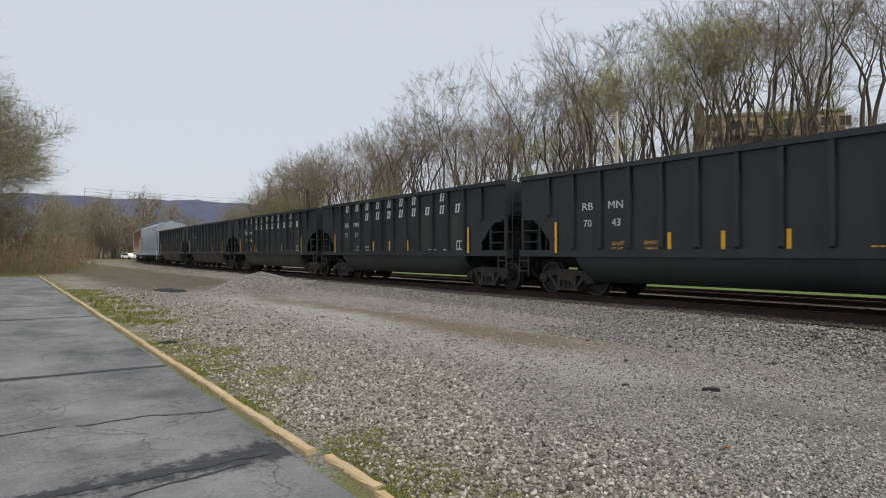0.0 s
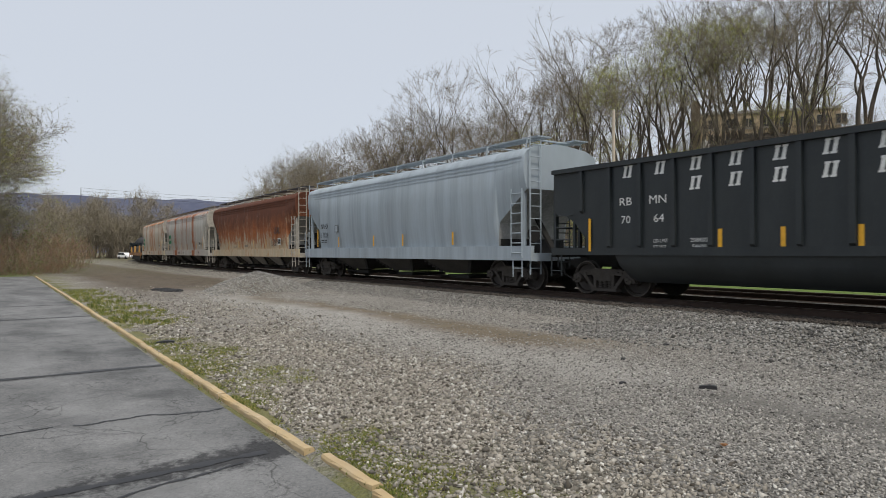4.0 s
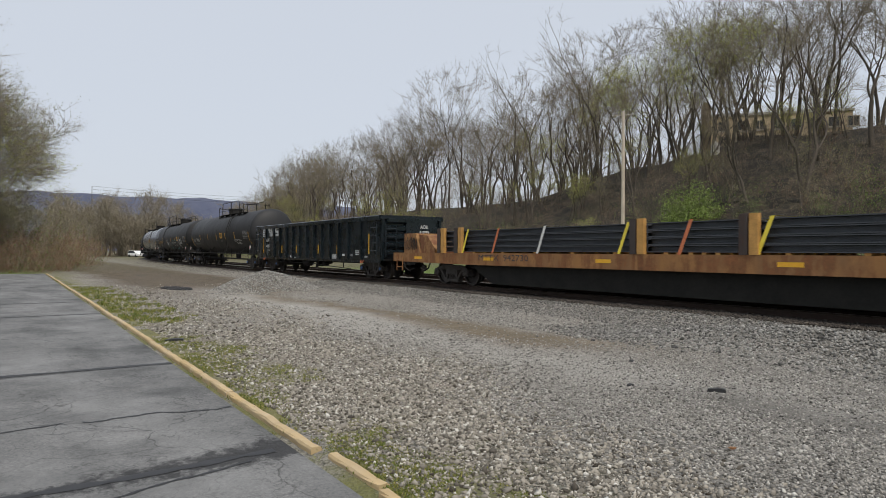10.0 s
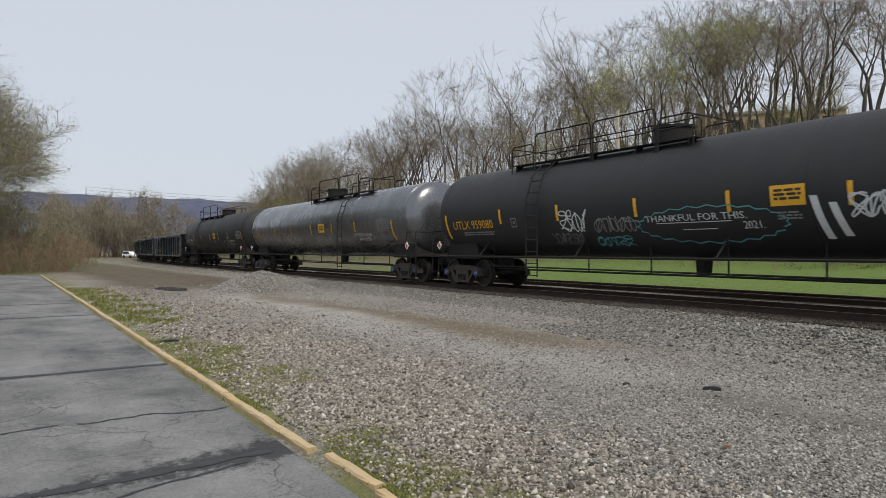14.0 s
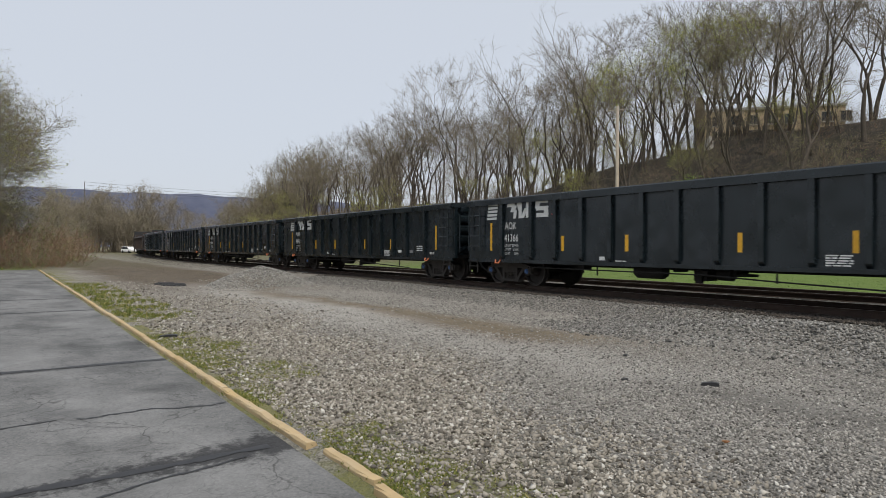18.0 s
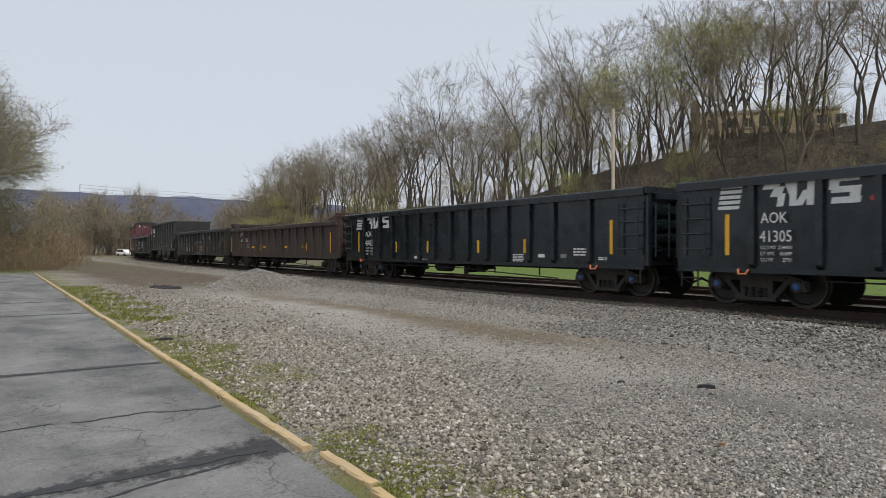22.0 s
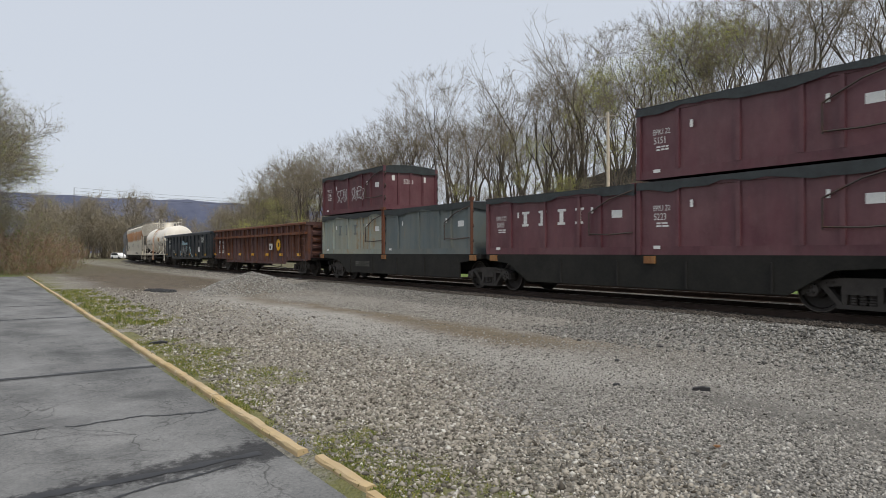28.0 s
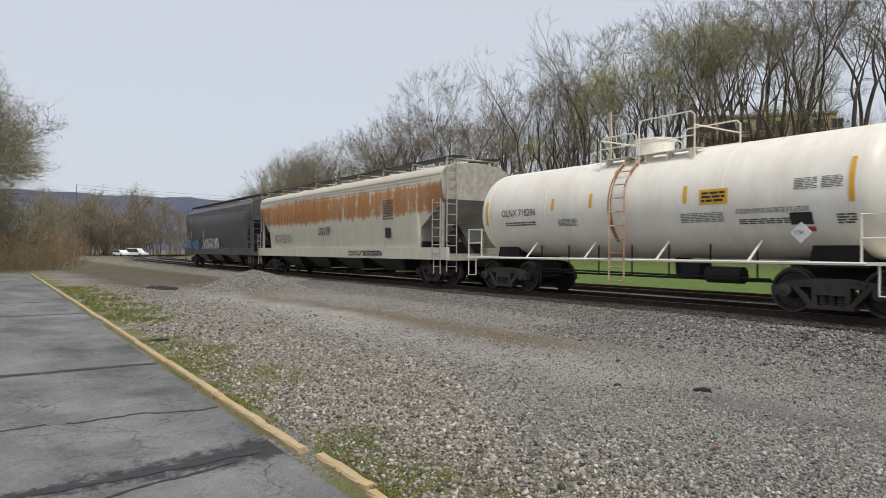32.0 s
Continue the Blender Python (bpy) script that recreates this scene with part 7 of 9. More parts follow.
    graffiti(car, 4.6, 1.95, 0.6, 0.2, WALK_GREY, s, 32, 5, 0.013)
    graffiti(car, 5.6, 1.95, 0.8, 0.45, GRAF_W, s, 36, 4, 0.03)
    mark(car, 3.7, 1.28, 0.28, 0.16, DARKGREY, s, "notice", 0, "small faded notice")
    for x0 in (-7.3, -3.6, -1.35, 1.6, 3.7, 6.6):
        mark(car, x0, 0.98, 0.42, 0.13, YELLOW, s, "reflector", 0, "yellow reflective strip")
    mark(car, 4.65, 1.25, 0.48, 0.38, WHITE, s, "notice", 0, "white paper notice")
    car, L, s, half = tank_wagon(*f(28), "white tank wagon with rust-stained ladder and yellow strips", TANK_WHITE, 1.36, 2.44, True, pipe=TANK_WHITE, ends=0.75)
    lettering(car, "OLNX 718286", -4.76, 2.3, 0.22, BLACKMARK, s, 0.86)
    small_print(car, -4.6, 2.08, 1.4, 2, DARKGREY, s, 0.04, 3)
    for x0, z0, h in ((-5.5, 2.05, 0.75), (-2.48, 2.4, 0.34), (-1.03, 2.4, 0.38), (1.9, 2.36, 0.4), (5.5, 2.2, 0.85)):
        reflector(car, x0, z0, s, 0.1, h)
    mark(car, 2.28, 2.3, 0.7, 0.34, YELLOW, s, "notice", 0, "yellow warning notice")
    small_print(car, 2.34, 2.53, 0.58, 3, BLACKMARK, tank_surf(1.36, 2.44, 0.018), 0.05, 5)
    lettering(car, "SODIUM HYPOCHLORITE SOLUTION", 3.15, 2.06, 0.11, BLACKMARK, s, 0.62)
    small_print(car, 3.2, 1.92, 1.1, 3, DARKGREY, s, 0.024, 6)
    small_print(car, 1.75, 2.1, 1.1, 6, SLOPE_SHEET, s, 0.022, 7)
    small_print(car, -2.3, 2.12, 0.75, 6, SLOPE_SHEET, s, 0.02, 8)
    small_print(car, 4.42, 2.7, 0.45, 7, WALK_GREY, s, 0.02, 9)
    small_print(car, 4.95, 2.7, 0.4, 7, WALK_GREY, s, 0.02, 10)
    small_print(car, 5.2, 1.95, 0.35, 4, DARKGREY, s, 0.03, 11)
    mark(car, 4.3, 1.8, 0.45, 0.24, BLACKMARK, s, "notice")
    mark(car, 4.6, 1.66, 0.16, 0.09, RED, s, "notice")
    bm = bmesh.new()
    lathe(bm, [(-1.62, 0.21), (-1.6, 0.21)], "y", 4, c=(L - 1.55, 0, 1.62))
    pl = part("placard", bm, WHITE, car, "white diamond hazard placard")
    lettering(car, "1791", L - 1.69, 1.58, 0.09, BLACKMARK, flat_surf(1.625), 0.9)
    mark(car, -0.42, 1.5, 0.12, 2.2, RUST_RUN, s, "rust_streak", 0, "rust streak by the ladder")
    mark(car, 0.05, 2.9, 0.07, 0.8, RUST_RUN, s, "rust_streak", 0.05, "rust streak by the ladder")
    car, L, s = covered_hopper(*f(29), "tan covered hopper wagon with rust panels and graffiti", TAN, 4.45, 4, UNDER, end_cut=1.6)
    graffiti(car, -1.0, 1.95, 1.3, 0.4, GRAF_K, s, 51, 6, 0.022)
    graffiti(car, -L + 2.6, 1.6, 2.4, 0.5, GRAF_K, s, 52, 6, 0.02)
    graffiti(car, 2.2, 1.02, 3.0, 0.22, GRAF_K, flat_surf(1.54), 53, 9, 0.035)
    mark(car, L - 4.0, 1.75, 0.4, 0.4, BLACKMARK, s, "notice")
    small_print(car, L - 4.2, 3.2, 0.8, 8, DARKGREY, s, 0.06, 4)
    car, L, s = covered_hopper(*f(30), "dark grey covered hopper wagon with blue graffiti low on the side", DARKGREY, 4.5, 3, UNDER)
    graffiti(car, -L + 0.9, 1.25, 3.5, 0.7, GRAF_B, s, 61, 7, 0.14)
    graffiti(car, -L + 5.5, 1.3, 4.5, 0.8, GRAF_W, s, 62, 9, 0.06)
    for fx in (0.03, 0.08, 0.3):
        reflector(car, -L + 2 * L * fx + 0.7, 2.1, s, 0.12, 0.6)


def fm(car, L, s, number):
    """Green stencil panels with the wagon's marks."""
    mark(car, -6.62, 2.46, 0.92, 0.3, GREEN, s, "panel", 0, "green stencil panel")
    mark(car, -6.62, 1.97, 1.18, 0.3, GREEN, s, "panel", 0, "green stencil panel")
    for dx in (0.0, 0.022):                 # heavy strokes
        u = lambda x, z: s(x, z) - 0.005 - dx * 0.04
        lettering(car, "FMLX", -6.58 + dx, 2.5, 0.22, BLACKMARK, u, 0.9)
        lettering(car, number, -6.58 + dx, 2.01, 0.22, BLACKMARK, u, 0.9)
    small_print(car, -6.4, 1.72, 0.95, 2, DARKGREY, s, 0.05, 4)
    mark(car, 5.66, 1.66, 0.46, 0.36, WHITE, s, "notice", 0, "black and white stencil box")
    for x0, z0 in ((5.69, 1.77), (5.92, 1.77)):
        mark(car, x0, z0, 0.18, 0.2, BLACKMARK, lambda x, z: s(x, z) - 0.004, "notice")
    for x0, h in ((-7.02, 0.62), (-5.0, 0.4), (-1.05, 0.4), (0.95, 0.45), (4.82, 0.5), (6.85, 0.95)):
        reflector(car, x0, 1.42, s, 0.1, h)
    small_print(car, -1.0, 1.14, 1.1, 2, DARKGREY, flat_surf(1.54), 0.03, 9)
    for x0, w in ((-4.6, 0.22), (2.3, 0.14), (5.2, 0.3)):
        mark(car, x0, 1.12, w, 0.1, DARKGREY, flat_surf(1.54), "notice")
    graffiti(car, -2.5, 1.08, 0.7, 0.16, GRAF_K, flat_surf(1.535), 83, 4, 0.025)


def burst(car, x, z, w, h, mat, surf):
    """A sprayed outline with a jagged rim."""
    co, fs, n = [], [], 46
    rim = [(x + w * (1.0 + 0.05 * (k % 2)) * math.cos(k * 2 * math.pi / n), z + h * (1.0 + 0.14 * (k % 2)) * math.sin(k * 2 * math.pi / n)) for k in range(n)]
    for (xa, za), (xb, zb) in zip(rim, rim[1:] + rim[:1]):
        j = len(co)
        for q in (-0.014, 0.014):
            co += [(xa, surf(xa, za + q) - 0.004, za + q), (xb, surf(xb, zb + q) - 0.004, zb + q)]
        fs.append((j, j + 1, j + 3, j + 2))
    me = bpy.data.meshes.new("graffiti")
    me.from_pydata(co, [], fs)
    me.materials.append(mat)
    child("graffiti", me, car, "teal sprayed outline")


def tank_marks(car, L, s, number, mat, graf=False, gas=False):
    if number:
        lettering(car, number, -8.12, 1.96, 0.29, mat, s, 0.98)
    small_print(car, -7.6, 1.82, 1.7, 2, WALK_GREY, s, 0.04, 2)
    reflector(car, -8.5, 1.65, s, 0.1, 0.82)
    for x in (-5.45, -2.85, -0.05, 2.5, 5.0):
        reflector(car, x, 2.07, s, 0.1, 0.46)
    reflector(car, 8.4, 1.65, s, 0.1, 0.82)
    box = -4.95
    for x, z, w, h in ((box, 1.95, 0.26, 0.03), (box, 2.2, 0.26, 0.03), (box, 1.98, 0.03, 0.22), (box + 0.23, 1.98, 0.03, 0.22), (box + 0.1, 2.05, 0.08, 0.09)):
        mark(car, x, z, w, h, WALK_GREY, s, "stencil")
    nx = 3.45 if graf else 0.92
    mark(car, nx, 2.13, 0.72, 0.42, YELLOW, s, "notice", 0, "yellow notice plate")
    small_print(car, nx + 0.08, 2.42, 0.56, 3, BLACKMARK, lambda x, z: s(x, z) - 0.004, 0.05, 5)
    small_print(car, nx + 0.1, 1.98, 0.5, 3, WALK_GREY, s, 0.035, 6)
    small_print(car, -0.45, 1.95, 0.5, 1, WALK_GREY, s, 0.04, 6)
    if gas:
        lettering(car, "LIQUEFIED PETROLEUM GAS", 4.72, 1.88, 0.13, WHITE, s, 0.78)
        lettering(car, "NON- ODORIZED", 5.1, 1.68, 0.13, WHITE, s, 0.8)
    small_print(car, 7.05, 2.5, 1.15, 5, WALK_GREY, s, 0.05, 3)
    small_print(car, 7.05, 2.12, 1.15, 2, WALK_GREY, s, 0.05, 4)
    for sx in (-1, 1):
        bm = bmesh.new()
        lathe(bm, [(-1.5, 0.15), (-1.48, 0.15)], "y", 4, c=(sx * (L - 0.5), 0, 1.42))
        part("placard", bm, WHITE, car, "red and white diamond hazard placard")
        bm = bmesh.new()
        lathe(bm, [(-1.506, 0.085), (-1.5, 0.085)], "y", 4, c=(sx * (L - 0.5), 0, 1.42))
        part("placard", bm, RED, car)
    if graf:
        graffiti(car, -2.75, 1.75, 1.0, 0.6, GRAF_W, s, 71, 4, 0.035)
        graffiti(car, -1.5, 1.72, 1.35, 0.42, WALK_GREY, s, 75, 5, 0.025)
        graffiti(car, -3.3, 1.4, 1.2, 0.34, WALK_GREY, s, 76, 7, 0.014)
        lettering(car, "THANKFUL FOR THIS.", 0.2, 1.92, 0.16, GRAF_W, s, 1.25)
        lettering(car, "2021.", 2.75, 1.7, 0.17, GRAF_W, s, 0.95)
        mark(car, 0.5, 1.87, 2.0, 0.018, GRAF_W, s, "graffiti")
        mark(car, 1.2, 1.71, 0.9, 0.016, GRAF_W, s, "graffiti")
        graffiti(car, -1.65, 1.35, 1.2, 0.26, GRAF_T, s, 72, 5, 0.02, 0.01)
        burst(car, 1.85, 1.82, 1.85, 0.38, GRAF_T, s)
        for k, (x, z, h) in enumerate(((4.4, 1.45, 0.85), (4.75, 1.5, 0.65))):
            mark(car, x, z, 0.15, h, GRAF_W, s, "graffiti", -0.16, "white sprayed stroke")
        graffiti(car, 5.0, 1.85, 1.3, 0.5, GRAF_W, s, 73, 5, 0.035)
    elif number.startswith("MULX"):
        graffiti(car, -5.3, 1.5, 0.75, 0.36, WALK_GREY, s, 74, 4, 0.022)
        graffiti(car, 2.3, 1.42, 3.7, 0.62, DARKGREY, s, 77, 7, 0.03)
        graffiti(car, 4.5, 1.95, 0.9, 0.3, GRAF_T, s, 78, 2, 0.025)


build_train()


# ---- sleepers ----
def build_sleepers():
    bm = bmesh.new()
    quadbox(bm, -0.115, 0.115, -1.3, 1.3, -0.36, -0.172)
    me = bake("sleeper", bm, SLEEPER)
    bm = bmesh.new()
    for s in (-0.75, 0.75):
        quadbox(bm, -0.1, 0.1, s - 0.16, s + 0.16, -0.172, -0.15)
    pl = bake("tie_plate", bm, RAILSIDE)
    rng = random.Random(3)
    for track, off, u, end in ((TRACK, 0.0, -7.0, 110), (SECOND, FAR_TRACK, -7.0, 70)):
        while u < end:
            x, y = on_track(u)
            th = float(np.interp(u, US, TH)) if u > 0 else 0.0
            s = child("sleeper", me, track, "", (x + math.sin(th) * off, y + math.cos(th) * off + rng.uniform(-0.04, 0.04), RAIL - 0.003), -th + rng.uniform(-0.02, 0.02))
            if u < 40 and off == 0.0:
                child("tie_plate", pl, s)
            u += 0.52 + rng.uniform(-0.02, 0.02)


build_sleepers()


# ---- trees ----
def tree_lines(rng, H, kind):
    """Polylines of a bare tree: (points, radius from, radius to, sides) for wood and twigs, and places for buds."""
    if "bole" in kind:
        return fork_lines(rng, H, kind)
    wood, twigs, buds = [], [], []
    top = len(kind["n"])

    def limb(p, d, length, r, level):
        seg = kind.get("seg", (8, 5, 4, 2, 1))[level]
        pts = [p.copy()]
        d = d.copy()
        wob = (0.06, 0.17, 0.25, 0.3, 0.2)[level]
        lift = (0.06, 0.075, 0.04, 0.02, 0.02)[level]
        for i in range(seg):
            d += np.array([rng.gauss(0, wob), rng.gauss(0, wob), rng.gauss(0, wob * 0.7) + lift])
            d /= np.linalg.norm(d)
            p = p + d * length / seg
            pts.append(p.copy())
        r1 = r * 0.28 if level < 2 else 0.0
        (wood if level < 2 else twigs).append((pts, r, r1, kind.get("sides", (6, 4, 3, 3, 3))[level]))
        if level == top:
            buds.append(pts[-1])
            return
        n = kind["n"][level]
        for k in range(n):
            t = kind["from"][level] + (1 - kind["from"][level]) * (k + rng.random()) / n
            i = min(int(t * seg), seg - 1)
            q = pts[i] + (pts[i + 1] - pts[i]) * (t * seg - i)
            ax = (pts[i + 1] - pts[i]) / np.linalg.norm(pts[i + 1] - pts[i])
            side = np.array([rng.gauss(0, 1), rng.gauss(0, 1), rng.gauss(0, 0.35)])
            side -= ax * side.dot(ax)
            side /= np.linalg.norm(side) + 1e-9
            spread = kind["spread"][level] * rng.uniform(0.65, 1.35)
            dd = ax * math.cos(spread) + side * math.sin(spread)
            ln = length * kind["len"][level] * rng.uniform(0.65, 1.25)
            if level == 0:
                f = (t - kind["from"][0]) / (1 - kind["from"][0])
                ln *= 0.75 + 0.9 * f * (1 - f) * 1.6 - 0.3 * f
            rr = max(r * (1 - 0.65 * t) * kind["thin"], kind["fine"][level])
            limb(q, dd, ln, min(rr, 0.7 * r), level + 1)

    for s in range(kind["stems"]):
        a = rng.uniform(0, 6.28)
        lean = kind["lean"] * (0.4 + s * 0.5)
        limb(np.array([0.12 * s * math.cos(a), 0.12 * s * math.sin(a), -0.4]), np.array([math.cos(a) * lean, math.sin(a) * lean, 1.0]), H * kind["trunk"] * (1 - 0.12 * s), kind["r"] * H * (1 - 0.2 * s), 0)
    return wood, twigs, buds


def fork_lines(rng, H, kind):
    """A tree that forks again and again into a fan of ever finer limbs, with twigs along the younger ones."""
    wood, twigs, buds = [], [], []
    last, ang = kind["last"], kind["angle"]

    def turn(d, a):
        side = np.array([rng.gauss(0, 1), rng.gauss(0, 1), rng.gauss(0, 0.5)])
        side -= d * side.dot(d)
        side /= np.linalg.norm(side) + 1e-9
        return d * math.cos(a) + side * math.sin(a)

    def run(p, d, length, seg, wob, lift):
        pts, d = [p.copy()], d.copy()
        for i in range(seg):
            d = d + np.array([rng.gauss(0, wob), rng.gauss(0, wob), rng.gauss(0, wob * 0.6) + lift])
            d /= np.linalg.norm(d)
            pts.append(pts[-1] + d * length / seg)
        return pts, d

    def twig(p, d, length, r, more):
        pts, e = run(p, d, length, 2, 0.22, 0.03)
        twigs.append((pts, r, 0.0, 3))
        buds.append(pts[-1])
        for k in range(more):
            t = rng.uniform(0.2, 0.95) * 2
            i = min(int(t), 1)
            q = pts[i] + (pts[i + 1] - pts[i]) * (t - i)
            g, _ = run(q, turn(e, rng.uniform(0.4, 0.9)), length * rng.uniform(0.3, 0.6), 1, 0.1, 0.02)
            twigs.append((g, r * 0.75, 0.0, 3))
            buds.append(g[-1])

    def grow(p, d, length, r, depth):
        pts, e = run(p, d, length, (7, 6, 5, 4, 3, 2, 2, 2)[depth], 0.085 + 0.035 * depth, (0.04, 0.05, 0.05, 0.035, 0.025, 0.01, 0.01, 0.01)[depth])
        young = depth > last - 4
        (twigs if depth > 2 else wood).append((pts, r, r * 0.7, max(3, 6 - depth)))
        if young:
            for k in range(kind["twigs"]):
                t = rng.uniform(0.1, 1.0) * (len(pts) - 1)
                i = min(int(t), len(pts) - 2)
                q = pts[i] + (pts[i + 1] - pts[i]) * (t - i)
                twig(q, turn(e, rng.uniform(0.45, 0.95)), kind["twig_len"] * rng.uniform(0.6, 1.3), kind["twig_r"], kind["more"])
        elif depth and rng.random() < 0.7:
            i = rng.randrange(1, len(pts) - 1)
            grow(pts[i], turn(e, ang * rng.uniform(1.0, 1.7)), length * 0.5, r * 0.4, min(depth + 3, last))
        if depth == last:
            return
        n = 2 if rng.random() < 0.7 else 3
        for k in range(n):
            a = ang * (rng.uniform(0.3, 0.7) if k == 0 else rng.uniform(0.8, 1.4))
            grow(pts[-1], turn(e, a), length * kind["ratio"] * rng.uniform(0.8, 1.15) * (1 if depth else kind["first"]), max(r * 0.7 * (0.86 if k == 0 else 0.62), 0.012), depth + 1)

    for s in range(kind["stems"]):
        a = rng.uniform(0, 6.28)
        lean = kind["lean"] * (0.4 + s * 0.6)
        grow(np.array([0.15 * s * math.cos(a), 0.15 * s * math.sin(a), -0.4]), np.array([math.cos(a) * lean, math.sin(a) * lean, 1.0]), H * kind["bole"], kind["r"] * H * (1 - 0.2 * s), 0)
    return wood, twigs, buds


def tube_arrays(lines):
    """Tapered limbs; those whose end radius is nought run out to a point."""
    V, F = [], []
    n0 = 0
    for pts, r0, r1, n in lines:
        P = np.array(pts)
        k = len(P)
        T = np.gradient(P, axis=0)
        T /= np.linalg.norm(T, axis=1)[:, None] + 1e-9
        ref = np.array([0.31, 0.83, 0.12]) if abs(T[0, 2]) > 0.7 else np.array([0.1, 0.2, 1.0])
        A = np.cross(T, ref)
        A /= np.linalg.norm(A, axis=1)[:, None] + 1e-9
        B = np.cross(T, A)
        q = np.arange(n) * 2 * math.pi / n
        R = np.linspace(r0, r1, k)[:, None, None]
        if r1 == 0.0 and k > 2:
            R[1:-1] = r0 * 0.7
        ring = P[:, None] + R * (np.cos(q)[None, :, None] * A[:, None] + np.sin(q)[None, :, None] * B[:, None])
        m = k if r1 > 0 else k - 1
        V.append(ring[:m].reshape(-1, 3))
        for i in range(m - 1):
            for j in range(n):
                a, b = n0 + i * n + j, n0 + i * n + (j + 1) % n
                F.append((a, b, b + n))
                F.append((a, b + n, a + n))
        n0 += m * n
        if r1 == 0.0:
            V.append(P[-1:])
            for j in range(n):
                F.append((n0 - n + j, n0 - n + (j + 1) % n, n0))
            n0 += 1
    return np.concatenate(V), np.array(F)


def bud_arrays(pts, size, rng, per=2):
    """Small leaf clumps: folded pairs of triangles."""
    P = np.array(pts)
    P = np.repeat(P, per, 0) + rng.normal(0, size * 3.5, (len(P) * per, 3))
    n = len(P)
    D = rng.normal(0, 1, (n, 3, 3))
    D /= np.linalg.norm(D, axis=2)[:, :, None]
    s = size * rng.uniform(0.5, 1.3, n)[:, None]
    V = np.stack([P, P + D[:, 0] * s, P + D[:, 1] * s, P + D[:, 2] * s * 0.8], 1).reshape(-1, 3)
    a = np.arange(n) * 4
    return V, np.concatenate([np.stack([a, a + 1, a + 2], 1), np.stack([a, a + 2, a + 3], 1)])


FOREST = dict(stems=1, lean=0.14, bole=0.24, first=0.85, ratio=0.83, angle=0.46, last=6, twigs=2, more=1, twig_len=0.7, twig_r=0.0085, r=0.0118)
FORKED = dict(FOREST, stems=2, lean=0.2, bole=0.25, first=0.85, last=6)
SLIM = dict(FOREST, r=0.0088, bole=0.4, first=0.52, angle=0.33, last=5, twigs=2, more=2)
SPREAD = dict(FOREST, stems=3, lean=0.4, bole=0.16, first=1.0, angle=0.5, ratio=0.83, last=6, twigs=3, more=3, twig_len=0.9, twig_r=0.009, r=0.008)
FARWOOD = dict(FOREST, last=4, twigs=3, more=2, twig_len=1.5, twig_r=0.016)
BRUSH = dict(stems=7, lean=0.7, trunk=0.85, r=0.005, n=(5, 4, 3), spread=(0.6, 0.65, 0.65), len=(0.5, 0.55, 0.55), thin=0.5, fine=(0.012, 0.008, 0.006), seg=(4, 3, 2, 1), sides=(4, 3, 3, 3))
BRUSH["from"] = (0.12, 0.15, 0.15)


def make_tree(name, label, kind, H, seed, bark, twig, leaf, leaf_size, leaf_share, per=2):
    rng = random.Random(seed)
    wood, twigs, buds = tree_lines(rng, H, kind)
    t = thing(name, label, name)
    child("trunk" if name != "bush" else "stem", mesh_np("trunk", *tube_arrays(wood), bark, True), t)
    child("branchwork", mesh_np("branchwork", *tube_arrays(twigs), twig, True), t, "fine bare branches")
    pick = [b for b in buds if rng.random() < leaf_share]
    if leaf and pick:
        child("crown", mesh_np("crown", *bud_arrays(pick, leaf_size, np.random.default_rng(seed), per), leaf), t, "sparse spring leaf buds")
    return t


def thicket(name, label, category, kinds, spots, seed):
    """Growth that nobody could count, as one mesh. kinds: (shape, height, mats of wood, twig, leaf, leaf size, share, per); spots: (x, y, scale, kind)."""
    mats, banks = [], []
    for k, (kind, H, wood_m, twig_m, leaf_m, size, share, per) in enumerate(kinds):
        rng = random.Random(seed + k)
        wood, twigs, buds = tree_lines(rng, H, kind)
        pick = [b for b in buds if rng.random() < share]
        bank = []
        for (V, F), m in ((tube_arrays(wood), wood_m), (tube_arrays(twigs), twig_m), (bud_arrays(pick, size, np.random.default_rng(seed + k), per), leaf_m)):
            if m not in mats:
                mats.append(m)
            bank.append((V, F, mats.index(m)))
        banks.append(bank)
    rng = random.Random(seed)
    VV, FF, MM, n0 = [], [], [], 0
    zs = ground_z([p[0] for p in spots], [p[1] for p in spots])
    for (x, y, s, k), z in zip(spots, zs):
        a, q = rng.uniform(0, 6.28), rng.uniform(0.85, 1.2)
        R = np.array([[math.cos(a), math.sin(a), 0], [-math.sin(a), math.cos(a), 0], [0, 0, q]]) * s
        for V, F, m in banks[k]:
            VV.append(V @ R + np.array([x, y, z - 0.1]))
            FF.append(F + n0)
            MM.append(np.full(len(F), m, np.int32))
            n0 += len(V)
    me = mesh_np(name, np.concatenate(VV), np.concatenate(FF), mats[0])
    for m in mats[1:]:
        me.materials.append(m)
    me.polygons.foreach_set("material_index", np.concatenate(MM))
    tagged(new(name, me), label, category, kind="stuff")


